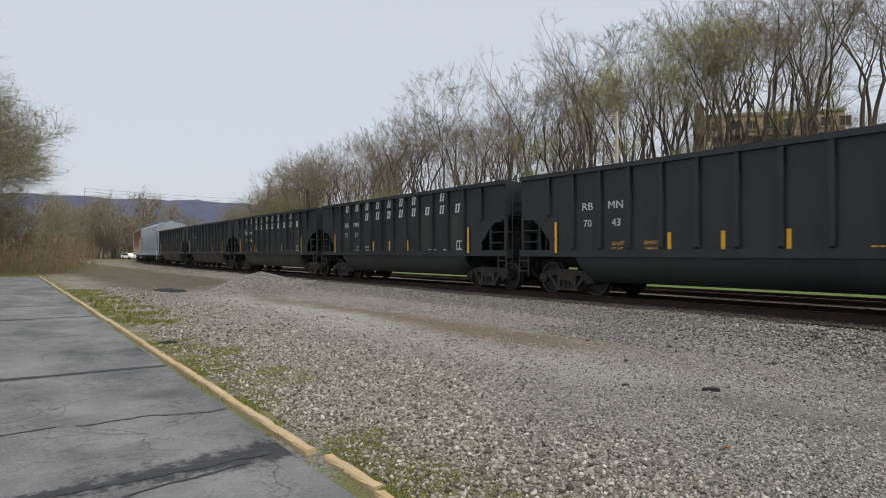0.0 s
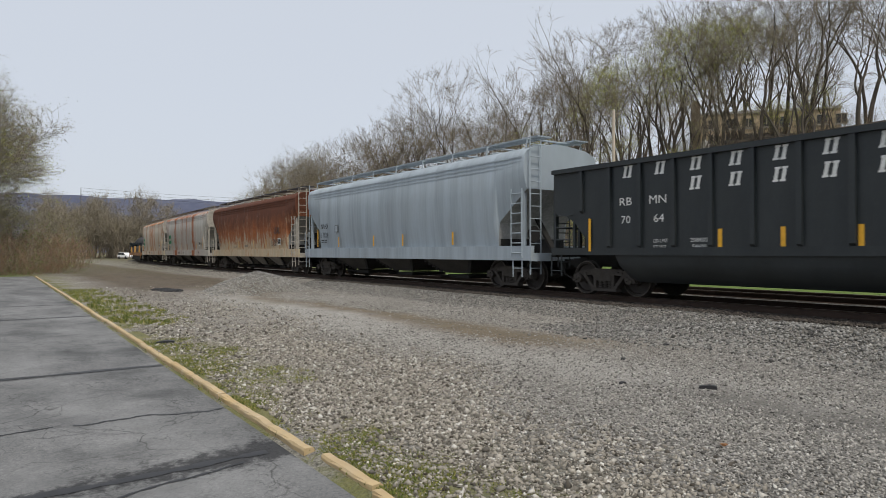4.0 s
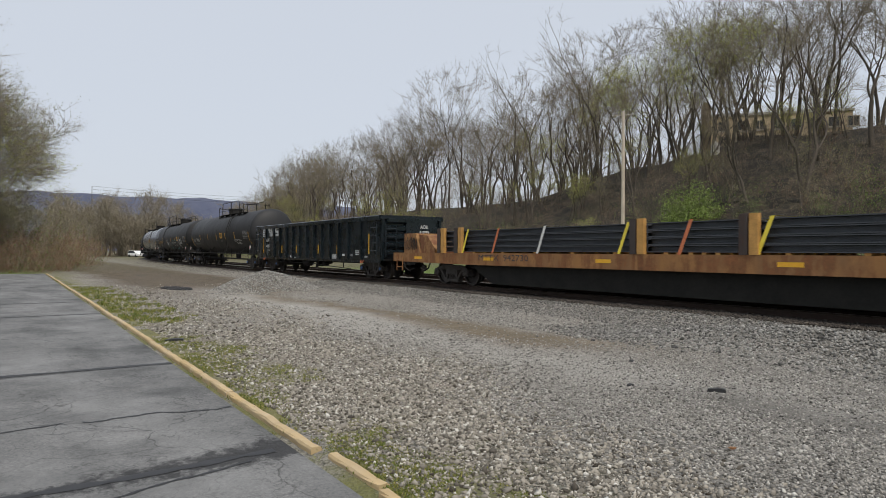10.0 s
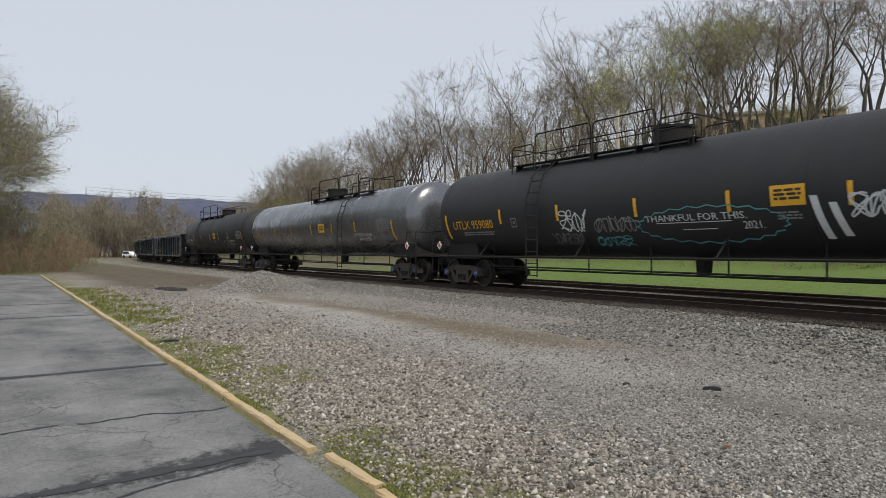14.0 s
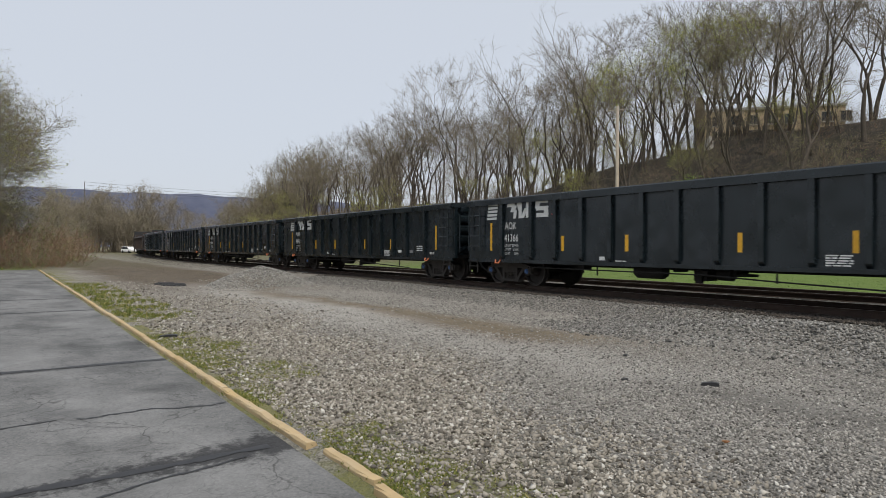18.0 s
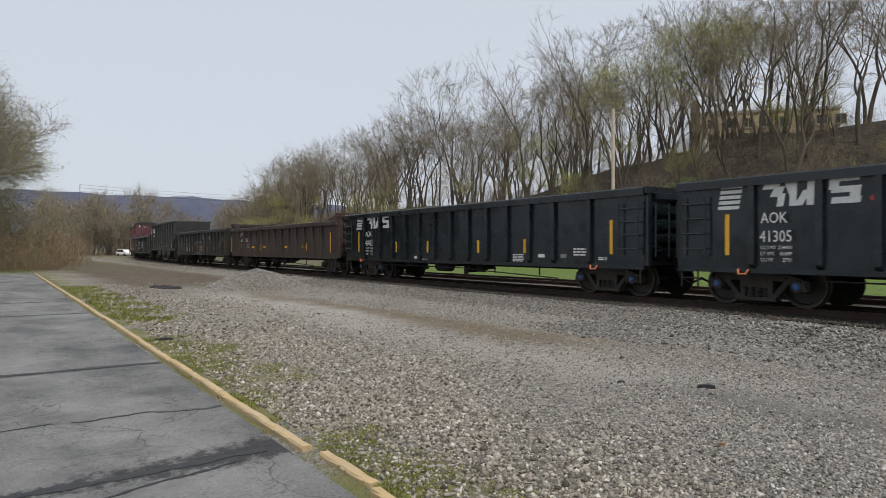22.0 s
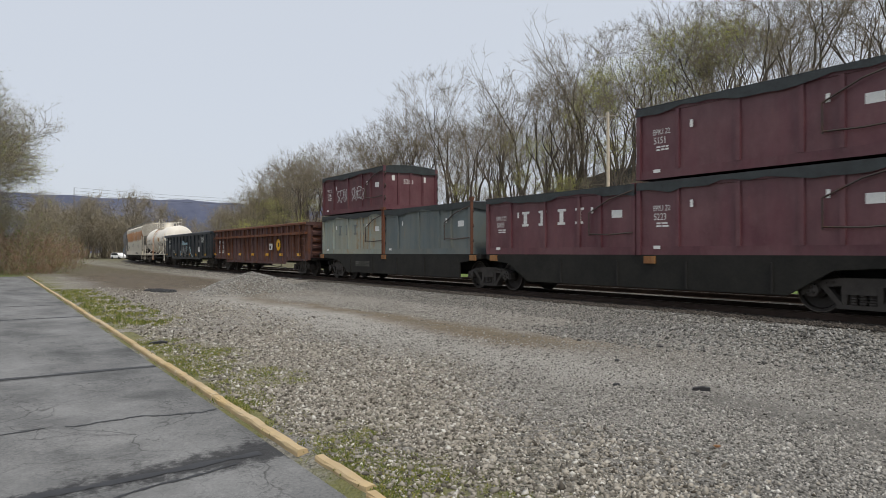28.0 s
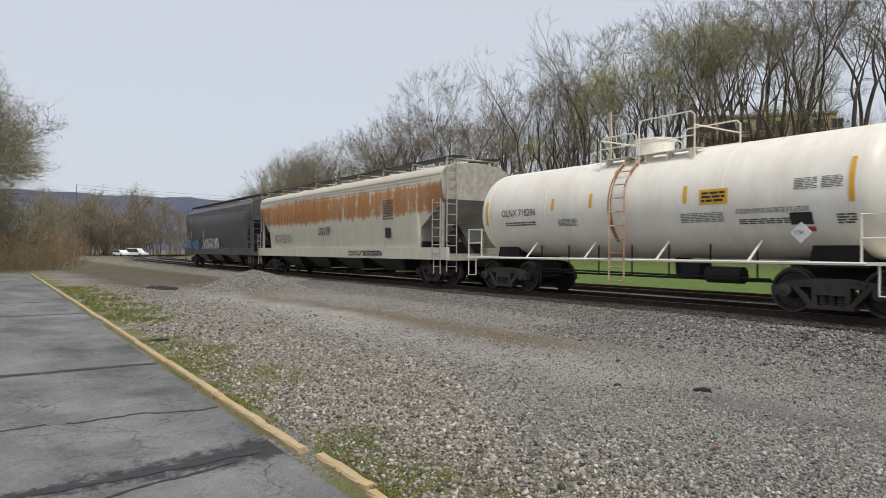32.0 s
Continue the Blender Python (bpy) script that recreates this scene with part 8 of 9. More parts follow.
def plant(protos, spots, group, tall=(0.85, 1.15), seed=1, sink=0.15):
    """First spots take the originals, the rest copies; spots are (x, y[, scale])."""
    rng = random.Random(seed)
    used = set()
    for k, sp in enumerate(spots):
        x, y = sp[0], sp[1]
        s = (sp[2] if len(sp) > 2 else 1.0) * rng.uniform(*tall)
        z = float(ground_z(x, y)[0]) - sink
        i = sp[3] if len(sp) > 3 else rng.randrange(len(protos))
        m = Matrix.Translation((x, y, z)) @ Matrix.Rotation(rng.uniform(0, 6.28), 4, "Z")
        if i not in used:
            used.add(i)
            ob = protos[i]
        else:
            ob = copy_thing(protos[i], m)
        ob.matrix_basis = m @ Matrix.Diagonal((s, s, s * rng.uniform(0.94, 1.06), 1))
        tagged(ob, group=group)
    for i, p in enumerate(protos):
        if i not in used:
            for c in list(p.children_recursive) + [p]:
                bpy.data.objects.remove(c)


def at_track(u, d):
    x, y = on_track(u)
    th = float(np.interp(u, US, TH)) if u > 0 else 0.0
    return x + math.sin(th) * d, y + math.cos(th) * d


def toe_of(u):
    return 30 - 19 * float(smooth01((u - 55) / 90))


def build_trees():
    rng = random.Random(77)
    hill = [make_tree("tree", "tall bare deciduous tree with faint spring buds", FOREST, 17, 11, BARK, TWIG, BUD2, 0.045, 0.45, 1),
            make_tree("tree", "tall bare forked tree on the wooded slope", FORKED, 18, 12, BARK, TWIG, BUD2, 0.045, 0.3, 1),
            make_tree("tree", "slim bare tree on the wooded slope", SLIM, 17, 13, BARK, TWIG, BUD2, 0.05, 0.5, 1),
            make_tree("tree", "bare tree with yellow-green spring buds", dict(FOREST, twigs=2, more=2, twig_len=1.0), 17, 14, BARK, TWIG, BUD, 0.082, 0.95, 3),
            make_tree("tree", "bare leaning tree on the wooded slope", dict(FOREST, lean=0.26), 16, 15, BARK, TWIG, BUD2, 0.045, 0.3, 1),
            make_tree("tree", "slim bare forked tree on the wooded slope", dict(SLIM, stems=2, lean=0.18), 17, 16, BARK, TWIG, BUD2, 0.05, 0.3, 1),
            make_tree("tree", "crooked bare tree with low limbs on the wooded slope", dict(FOREST, bole=0.22, first=0.95, angle=0.46), 17, 19, BARK, TWIG, BUD2, 0.045, 0.3, 1)]
    spots, back = [], []
    for u in np.arange(9, 190, 3.1):
        toe = toe_of(u)
        far_ = float(smooth01((u - 55) / 70))
        for row, d0 in enumerate((toe + 13, toe + 20, toe + 28, toe + 38)):
            if rng.random() < (0.25, 0.05, 0.0, 0.1)[row] + 0.12 * far_ + (0.05 if u < 45 else 0.0):
                continue
            d = d0 + rng.uniform(-3.5, 3.5)
            x, y = at_track(u + rng.uniform(-1.6, 1.6), d)
            s = (0.74, 0.95, 1.12, 1.15)[row] * (1.0 - 0.14 * far_) * (1.0 + 0.1 * float(smooth01((50 - u) / 30)) + 0.17 * float(smooth01((u - 45) / 35) * (1 - smooth01((u - 110) / 40))))
            if math.hypot(x + 49, y - 86) < 13:
                continue
            if row < 3 and u < 150:
                spots.append((x, y, s, rng.choice((0, 0, 1, 1, 2, 2, 4, 5, 6, 6, 4, 3 if rng.random() < 0.5 else 1))))
            else:
                back.append((x, y, s * rng.uniform(0.85, 1.1), rng.choice((0, 0, 1))))
    for u in np.arange(-40, 8, 9.0):
        x, y = at_track(u, 52 + rng.uniform(-5, 5))
        spots.append((x, y, 1.0, rng.choice((0, 1, 4))))
    spots += [(-44, 70.5, 1.1, 0), (-47.5, 72, 1.05, 2), (-40.5, 71, 1.1, 6), (-43, 66, 1.0, 5), (-39, 66, 1.0, 1), (-50, 69, 1.0, 3), (-46.2, 67, 1.0, 3), (-44.6, 70.5, 1.1, 3), (-61, 66, 0.85, 3), (-70, 62, 0.8, 3), (-54.5, 66, 1.0, 3), (-52.0, 63, 1.0, 3), (-98, 62, 1.1, 1), (-30, 56, 1.1, 1), (-36.5, 62, 1.05, 2), (-32, 60.5, 1.0, 5)]
    plant(hill, spots, "trees on the slope", (0.88, 1.16), 2)
    # the wood behind them, and the tapering end of it by the bend
    for u in np.arange(12, 175, 6.0):
        x, y = at_track(u, toe_of(u) + rng.uniform(40, 58))
        back.append((x, y, rng.uniform(0.8, 1.05) * (1.0 - 0.22 * float(smooth01((u - 55) / 70)) + 0.17 * float(smooth01((u - 45) / 35) * (1 - smooth01((u - 110) / 40)))), rng.choice((0, 1, 1))))
    for k in range(80):
        x, t = rng.uniform(-215, -150), rng.uniform(0.262, 0.42)
        d_ = track_frame(np.array([x]), np.array([-x * t]))[1][0]
        if abs(d_) > 9:
            back.append((x, -x * t, rng.uniform(0.6, 0.85) + (t - 0.262) * 3.6, rng.choice((0, 1, 1))))
    thicket("wood", "bare wood with olive spring buds behind the slope's trees", "wood", [(FARWOOD, 17, BARK, TWIG, BUD2, 0.09, 0.8, 2), (dict(FARWOOD, stems=2, lean=0.2, bole=0.26, first=0.8), 17, BARK, TWIG, BUD2, 0.075, 0.6, 2)], back, 91)
    sap = [make_tree("sapling", "slim bare sapling on the slope", dict(SLIM, last=4, twigs=4, more=1, twig_len=0.6, twig_r=0.007), 7, 17, BARK, TWIG, BUD2, 0.05, 0.9, 2),
           make_tree("sapling", "small budding sapling on the slope", dict(FORKED, last=4, twigs=4, more=1, twig_len=0.6, twig_r=0.007), 7, 18, BARK, TWIG, BUD, 0.05, 0.9, 3)]
    spots = []
    for u in np.arange(14, 150, 1.7):
        x, y = at_track(u, toe_of(u) + rng.uniform(3, 26))
        spots.append((x, y, rng.uniform(0.55, 1.3)))
    plant(sap, spots, "saplings on the slope", (0.9, 1.1), 8)
    # trees and brush at the end of the car park
    near = [make_tree("tree", "wide twiggy tree with olive spring buds beside the car park", SPREAD, 17, 21, BARK, TWIG_PALE, BUD2, 0.045, 0.8, 2),
            make_tree("tree", "wide twiggy tree with yellow-green buds beside the car park", SPREAD, 16, 22, BARK, TWIG_PALE, BUD, 0.045, 0.6, 2)]
    plant(near, [(-58, -5.1, 1.26, 0), (-61, -6.1, 1.28, 1), (-57, -4.1, 1.0, 1), (-64, -5.1, 1.2, 0), (-56, -9.7, 1.15, 1), (-63, -12.7, 1.1, 0), (-62, -8.2, 1.1, 0), (-59, -2.9, 0.66, 1), (-70, -4.2, 0.85, 1), (-75, -1.4, 0.55, 0), (-66, -1.7, 0.5, 1), (-84, 1.3, 0.5, 0), (-59.5, -6.7, 1.35, 0), (-55, -6.1, 1.15, 1), (-66, -7.7, 1.3, 1), (-60, -4.3, 1.1, 0), (-57.5, -8.3, 1.3, 0)], "trees by the car park", (1.12, 1.22), 3)
    brush = [make_tree("bush", "reddish-brown bare brush at the car park's end", BRUSH, 2.6, 31, REDTWIG, REDTWIG, None, 0.05, 0.3),
             make_tree("bush", "tangled brown bare brush with a few green buds", BRUSH, 3.0, 32, REDTWIG, TWIG_PALE, SHRUB, 0.05, 0.4, 2)]
    spots = []
    for k in range(46):
        x = rng.uniform(-66, -52.5)
        spots.append((x, rng.uniform(-3, 3.2 + (-52 - x) * 0.16), rng.uniform(0.5, 1.15), rng.choice((0, 0, 1))))
    plant(brush, spots, "brush by the car park", (0.9, 1.1), 4)
    spots = []
    for k in range(420):
        x = rng.uniform(-100, -54)
        y = rng.uniform(-14, 3.4 + (-54 - x) * 0.15)
        spots.append((x, y, rng.uniform(0.7, 1.1) + (0.9 if y < -1.0 else 0.5) * (x < -57), rng.choice((0, 0, 0, 1, 1, 2))))
    SMALL = dict(BRUSH, stems=5, n=(4, 4, 2), seg=(3, 2, 1, 1), sides=(3, 3, 3, 3), fine=(0.014, 0.012, 0.011))
    thicket("thicket", "dense brown and olive thicket beyond the car park", "thicket", [(SMALL, 3.0, REDTWIG, REDTWIG, BUD2, 0.05, 0.3, 1), (SMALL, 3.2, REDTWIG, TWIG_PALE, BUD2, 0.05, 0.8, 2), (SMALL, 3.0, REDTWIG, TWIG_PALE, SHRUB, 0.06, 1.0, 2)], spots, 92)
    slope = [make_tree("bush", "low bare brush on the slope", dict(BRUSH, n=(4, 3, 2)), 2.8, 41, TWIG, TWIG, BUD2, 0.06, 0.3, 1),
             make_tree("bush", "low green-budded bush at the foot of the slope", BRUSH, 2.8, 42, BARK, TWIG, SHRUB, 0.08, 0.8, 3)]
    spots, under = [], []
    for u in np.arange(10, 150, 3.0):
        toe = toe_of(u)
        for d in (toe + 2, toe + 7):
            if rng.random() < 0.35:
                continue
            x, y = at_track(u + rng.uniform(-1.3, 1.3), d + rng.uniform(-3, 3))
            spots.append((x, y, rng.uniform(0.6, 1.3), 1 if rng.random() < 0.6 else 0))
    plant(slope, spots, "brush on the slope", (0.8, 1.2), 5)
    leafy = [make_tree("bush", "bright green leafing bush at the foot of the slope", BRUSH, 3.2, 43, BARK, TWIG, BRIGHT, 0.1, 1.0, 6)]
    plant(leafy, [(-39.6, 54.3, 1.3), (-41.0, 54.2, 1.05), (-38.4, 54.0, 1.1), (-37.2, 53.8, 0.8), (-40.3, 53.6, 0.8)], "leafing bushes", (0.9, 1.1), 12)
    for k in range(2700):
        u = 6 + 179 * rng.random() ** 1.6
        d = rng.uniform(-2, 32)
        x, y = at_track(u, toe_of(u) + d)
        under.append((x, y, rng.uniform(0.55, 1.3) * (1.0 if d > 3 else 0.6), rng.choice((0, 1, 1, 2)) if d < 14 else rng.choice((0, 0, 1))))
    TINY = dict(BRUSH, stems=4, n=(4, 3), spread=(0.7, 0.7), len=(0.55, 0.5), fine=(0.018, 0.015), seg=(2, 2, 1), sides=(3, 3, 3))
    TINY["from"] = (0.1, 0.1)
    thicket("undergrowth", "tangled brown undergrowth with green shrubs over the slope", "undergrowth", [(TINY, 2.2, TWIG, TWIG, BUD2, 0.05, 0.5, 1), (TINY, 2.2, REDTWIG, TWIG, BUDBROWN, 0.08, 0.8, 2), (TINY, 1.9, REDTWIG, TWIG, SHRUB, 0.09, 0.9, 3)], under, 93)
    spots = []
    for k in range(210):
        x = rng.uniform(-250, -172)
        t = rng.uniform(0.045, 0.36)
        if abs(track_frame(np.array([x]), np.array([-x * t]))[1][0]) > 9:
            spots.append((x, -x * t, rng.uniform(0.7, 1.2) + (0.25 if rng.random() < 0.12 else 0), rng.choice((0, 1))))
    thicket("distant_wood", "distant brown wood behind the yard", "wood", [(dict(FARWOOD, twig_r=0.04), 18, TWIG, TWIG_PALE, BUDBROWN, 0.1, 1.0, 4), (dict(FARWOOD, stems=3, lean=0.42, bole=0.2, first=0.9, last=3, twig_r=0.04), 14, TWIG, TWIG_PALE, BUDBROWN, 0.1, 1.0, 4)], spots, 94)


build_trees()


# ---- distance ----
def build_ridge():
    ys = np.linspace(-2600, 3200, 160)
    hgt = 204 + 7 * np.sin(ys / 310) + 4 * np.sin(ys / 97 + 1) + 2.5 * np.sin(ys / 31) + 1.2 * np.sin(ys / 11)
    V, n = [], len(ys)
    for dx, k in ((380, 0.0), (220, 0.45), (80, 0.85), (0, 1.0), (-300, 0.6), (-900, 0.0)):
        V.append(np.stack([-2700 + dx + 30 * np.sin(ys / 140 + dx), ys, hgt * k - 5], 1))
    i, j = np.meshgrid(np.arange(5), np.arange(n - 1), indexing="ij")
    a = i * n + j
    F = np.stack([a, a + 1, a + n + 1, a + n], -1).reshape(-1, 4)
    m, nt, b = nodes_of("haze_tinted_wood")
    v = coords(nt)
    # the haze of distance is put into this blue-grey colour
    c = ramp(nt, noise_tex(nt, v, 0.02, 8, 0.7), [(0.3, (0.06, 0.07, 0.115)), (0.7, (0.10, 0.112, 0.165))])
    nt.links.new(c, b.inputs["Base Color"])
    b.inputs["Roughness"].default_value = 1.0
    tagged(new("backdrop_ridge", mesh_np("backdrop_ridge", np.concatenate(V), F, m, True)), "long wooded mountain ridge tinted blue-grey for haze", "ridge", kind="structure")


build_ridge()


# ---- stones ----
def stones(name, P, R, mat, label, seed, category):
    rng = np.random.default_rng(seed)
    n = len(P)
    base = np.array([(1, 0, 0), (-1, 0, 0), (0, 1, 0), (0, -1, 0), (0, 0, 1), (0, 0, -1)], float)
    S = base[None] * R[:, None, None] * rng.uniform(0.65, 1.25, (n, 6, 1)) + rng.normal(0, 0.24, (n, 6, 3)) * R[:, None, None]
    S[:, :, 2] *= 0.72
    a = rng.uniform(0, 6.28, n)
    c, s = np.cos(a)[:, None], np.sin(a)[:, None]
    tilt = rng.normal(0, 0.5, n)[:, None]
    x, y, z = S[..., 0], S[..., 1], S[..., 2]
    y, z = y * np.cos(tilt) - z * np.sin(tilt), y * np.sin(tilt) + z * np.cos(tilt)
    V = np.stack([x * c - y * s, x * s + y * c, z], -1) + P[:, None]
    f = np.array([(0, 2, 4), (2, 1, 4), (1, 3, 4), (3, 0, 4), (2, 0, 5), (1, 2, 5), (3, 1, 5), (0, 3, 5)])
    F = (f[None] + 6 * np.arange(n)[:, None, None]).reshape(-1, 3)
    tagged(new(name, mesh_np(name, V.reshape(-1, 3), F, mat)), label, category, kind="stuff")


def build_stones():
    rng = np.random.default_rng(8)

    def scatter(n, x0, x1, y0, y1, keep):
        x, y = rng.uniform(x0, x1, n), rng.uniform(y0, y1, n)
        bare = 0.88 * np.exp(-((y - 0.07 * x - 8.67) / 0.8) ** 4) * smooth01((-6.5 - x) / 3) + 0.45 * np.exp(-((y - 6.4) / 0.7) ** 2) + 0.4 * np.exp(-((y - 6.3 + 0.08 * (x + 3)) / 0.4) ** 2) * smooth01((x + 4.8) / 1.2)
        bare = np.maximum(bare, 0.7 * smooth01((-17 - x) / 6) * smooth01((y - 3.8) / 1.2))
        bare = np.maximum(bare, 0.55 * (y < 3.2) * ((x > -12.5) & (x < -7.6) | (x > -5.2) & (x < -3.0) & (y < 2.75)))
        k = (x < -0.40 * y + 1.2) & (rng.random(n) < keep(x, y) * (1 - bare * (y < 10.3)))
        return x[k], y[k]

    x1, y1 = scatter(400000, -13, 1, 2.15, 9.8, lambda x, y: np.clip(1.35 - np.hypot(x, y) / 11, 0.10, 1) * (0.66 + 0.34 * wobble(x, y, 1.3, 7)))
    x2, y2 = scatter(120000, -32, -9, 2.3, 11, lambda x, y: np.clip(0.95 - np.hypot(x, y) / 42, 0.12, 1) * (0.6 + 0.4 * wobble(x, y, 0.7, 2)))
    x, y = np.concatenate([x1, x2]), np.concatenate([y1, y2])
    # rounded brown and white pebbles by the kerb, grey crushed stone beyond
    edge = y - 3.9 - 0.15 * (-x - 3) - 0.8 * wobble(x, y, 0.9, 4) + rng.normal(0, 0.45, len(x))
    r = np.abs(rng.normal(0, 0.008, len(x))) + 0.009 + np.where(rng.random(len(x)) < 0.04, 0.012, 0)
    r[edge > 0] = 0.65 * r[edge > 0] + 0.0015
    r[len(x1):] *= 1.35
    for name, k, mat, label, seed in (("gravel", edge <= 0, GRAVEL, "loose brown and white pebbles along the kerb", 1), ("crushed_stone", edge > 0, CHIPS, "loose grey crushed stone over the yard", 6)):
        stones(name, np.stack([x[k], y[k], ground_z(x[k], y[k]) + r[k] * 0.2], 1), r[k], mat, label, seed, "gravel")
    # ballast on the bed's shoulders, the long bank and the round heap
    x3, y3 = scatter(140000, -30, 0, 8.6, 17.6, lambda x, y: np.clip(smooth01((y - 10.6) / 1.2) + smooth01((x + 10.8) / 2) * smooth01((y - 8.4) / 0.8), 0, 1) * np.clip(1.2 - np.hypot(x, y) / 48, 0.2, 1))
    k = np.abs(np.abs(y3 - TRACK_Y) - 0.75) > 0.12
    x3, y3 = x3[k], y3[k]
    a, q = rng.uniform(0, 6.28, 9500), np.sqrt(rng.random(9500)) * 1.04
    x4, y4 = -25.4 + 2.4 * q * np.cos(a), 8.4 + 2.2 * q * np.sin(a)
    r4 = np.abs(rng.normal(0, 0.009, len(x4))) + 0.017
    stones("heap_of_ballast", np.stack([x4, y4, ground_z(x4, y4) + r4 * 0.25], 1), r4, HEAP, "round heap of pale grey ballast stones", 5, "heap")
    x5, y5 = rng.uniform(-95, -28, 9000), rng.uniform(11.5, 22, 9000)
    u5, d5 = track_frame(x5, y5)
    k = (np.abs(d5) < 3.3) & (np.abs(np.abs(d5) - 0.75) > 0.14)
    x5, y5 = x5[k], y5[k]
    x, y = np.concatenate([x3, x5]), np.concatenate([y3, y5])
    d_all = np.abs(track_frame(x, y)[1])
    dark_ = d_all < 1.85
    xd, yd = x[dark_], y[dark_]
    rd = np.abs(rng.normal(0, 0.01, len(xd))) + 0.022
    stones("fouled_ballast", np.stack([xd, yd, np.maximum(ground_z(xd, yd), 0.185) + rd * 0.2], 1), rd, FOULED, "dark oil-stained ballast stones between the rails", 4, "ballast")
    r = np.abs(rng.normal(0, 0.008, len(x))) + 0.014 + np.where(np.concatenate([(x3 > -10.8) & (y3 < 12.9), np.zeros(len(x5), bool)]), 0.004, 0)
    r[len(x3):] *= 1.5
    x, y, r = x[~dark_], y[~dark_], r[~dark_]
    loose = (x > -7.6) & (y < 11.0) & (y > 8.9)
    for name, k, mat, label, seed in (("ballast", ~loose, BALLAST, "angular grey ballast stones along the track", 2), ("bank_of_ballast", loose, BANK, "low bank of loose pale ballast beside the track", 9)):
        stones(name, np.stack([x[k], y[k], ground_z(x[k], y[k]) + r[k] * 0.25], 1), r[k], mat, label, seed, "ballast")
    # black cinders by the way
    a, q = rng.uniform(0, 6.28, 700), np.sqrt(rng.random(700))
    hub = rng.integers(0, 6, 700)
    x = -28.4 + np.array([-1.0, -0.4, 0.0, 0.35, 0.8, 0.1])[hub] + 0.5 * q * np.cos(a)
    y = 5.6 + np.array([0.05, -0.15, 0.12, -0.05, 0.14, 0.3])[hub] + 0.34 * q * np.sin(a)
    stones("cinders", np.stack([x, y, ground_z(x, y) + rng.uniform(0.0, 0.02, 700)], 1), rng.uniform(0.02, 0.06, 700), BLACKMARK, "small heap of black cinders", 3, "cinders")


build_stones()


# ---- weeds ----
def build_weeds():
    rng = np.random.default_rng(21)
    xs, ys, hs = [], [], []
    for n, per, x0, x1, y0, y1, h, dens in ((1900, 16, -31, -15.0, 2.15, 3.8, 0.085, 0.04), (2000, 26, -12.5, -7.4, 2.12, 3.3, 0.028, 0.1), (500, 16, -7.4, -5.4, 2.1, 2.5, 0.028, 0.0), (1000, 34, -5.2, -2.7, 2.1, 2.85, 0.022, 0.1), (120, 10, -46, -4, 1.86, 1.95, 0.04, 0.15), (200, 10, -46, -4, 2.1, 2.3, 0.045, 0.2), (250, 10, -70, -50.6, -8, 6, 0.25, 0.0)):
        x, y = rng.uniform(x0, x1, n), rng.uniform(y0, y1, n)
        e = 1 - np.clip((y - y0) / (y1 - y0), 0, 1) ** 1.5 if y1 - y0 > 0.3 else np.ones(n)
        k = 0.7 * wobble(x, y, 2.6, 3) + 0.6 * e + rng.normal(0, 0.2, n) > 0.5 - dens
        x, y, size = x[k], y[k], rng.uniform(0.5, 1.3, k.sum())
        x, y, size = np.repeat(x, per), np.repeat(y, per), np.repeat(size, per)
        xs.append(x + rng.normal(0, 0.05, len(x)) * size), ys.append(y + rng.normal(0, 0.04, len(x)) * size), hs.append(h * size * rng.uniform(0.35, 1.0, len(x)))
    x, y, h = np.concatenate(xs), np.concatenate(ys), np.concatenate(hs)
    z = ground_z(x, y) - 0.005
    n = len(x)
    a = rng.uniform(0, 6.28, n)
    w = np.clip(h * 0.13, 0.006, 0.03)
    dx, dy = np.cos(a) * w, np.sin(a) * w
    lx, ly = rng.normal(0, 0.45, n) * h, rng.normal(0, 0.45, n) * h
    V = np.stack([np.stack([x - dx, y - dy, z], 1), np.stack([x + dx, y + dy, z], 1), np.stack([x + lx * 0.5 + dx * 0.7, y + ly * 0.5 + dy * 0.7, z + h * 0.6], 1), np.stack([x + lx, y + ly, z + h], 1)], 1).reshape(-1, 3)
    i = np.arange(n) * 4
    F = np.concatenate([np.stack([i, i + 1, i + 2], 1), np.stack([i, i + 2, i + 3], 1)])
    m, nt, b = nodes_of("weed_blade")
    g = nt.nodes.new("ShaderNodeNewGeometry")
    nt.links.new(ramp(nt, g.outputs["Random Per Island"], [(0.0, (0.075, 0.105, 0.016)), (0.5, (0.145, 0.17, 0.027)), (0.85, (0.24, 0.23, 0.05)), (1.0, (0.36, 0.3, 0.12))]), b.inputs["Base Color"])
    b.inputs["Roughness"].default_value = 0.8
    tagged(new("weeds", mesh_np("weeds", V, F, m)), "low yellow-green weeds and moss along the kerb", "weeds", kind="stuff")


build_weeds()


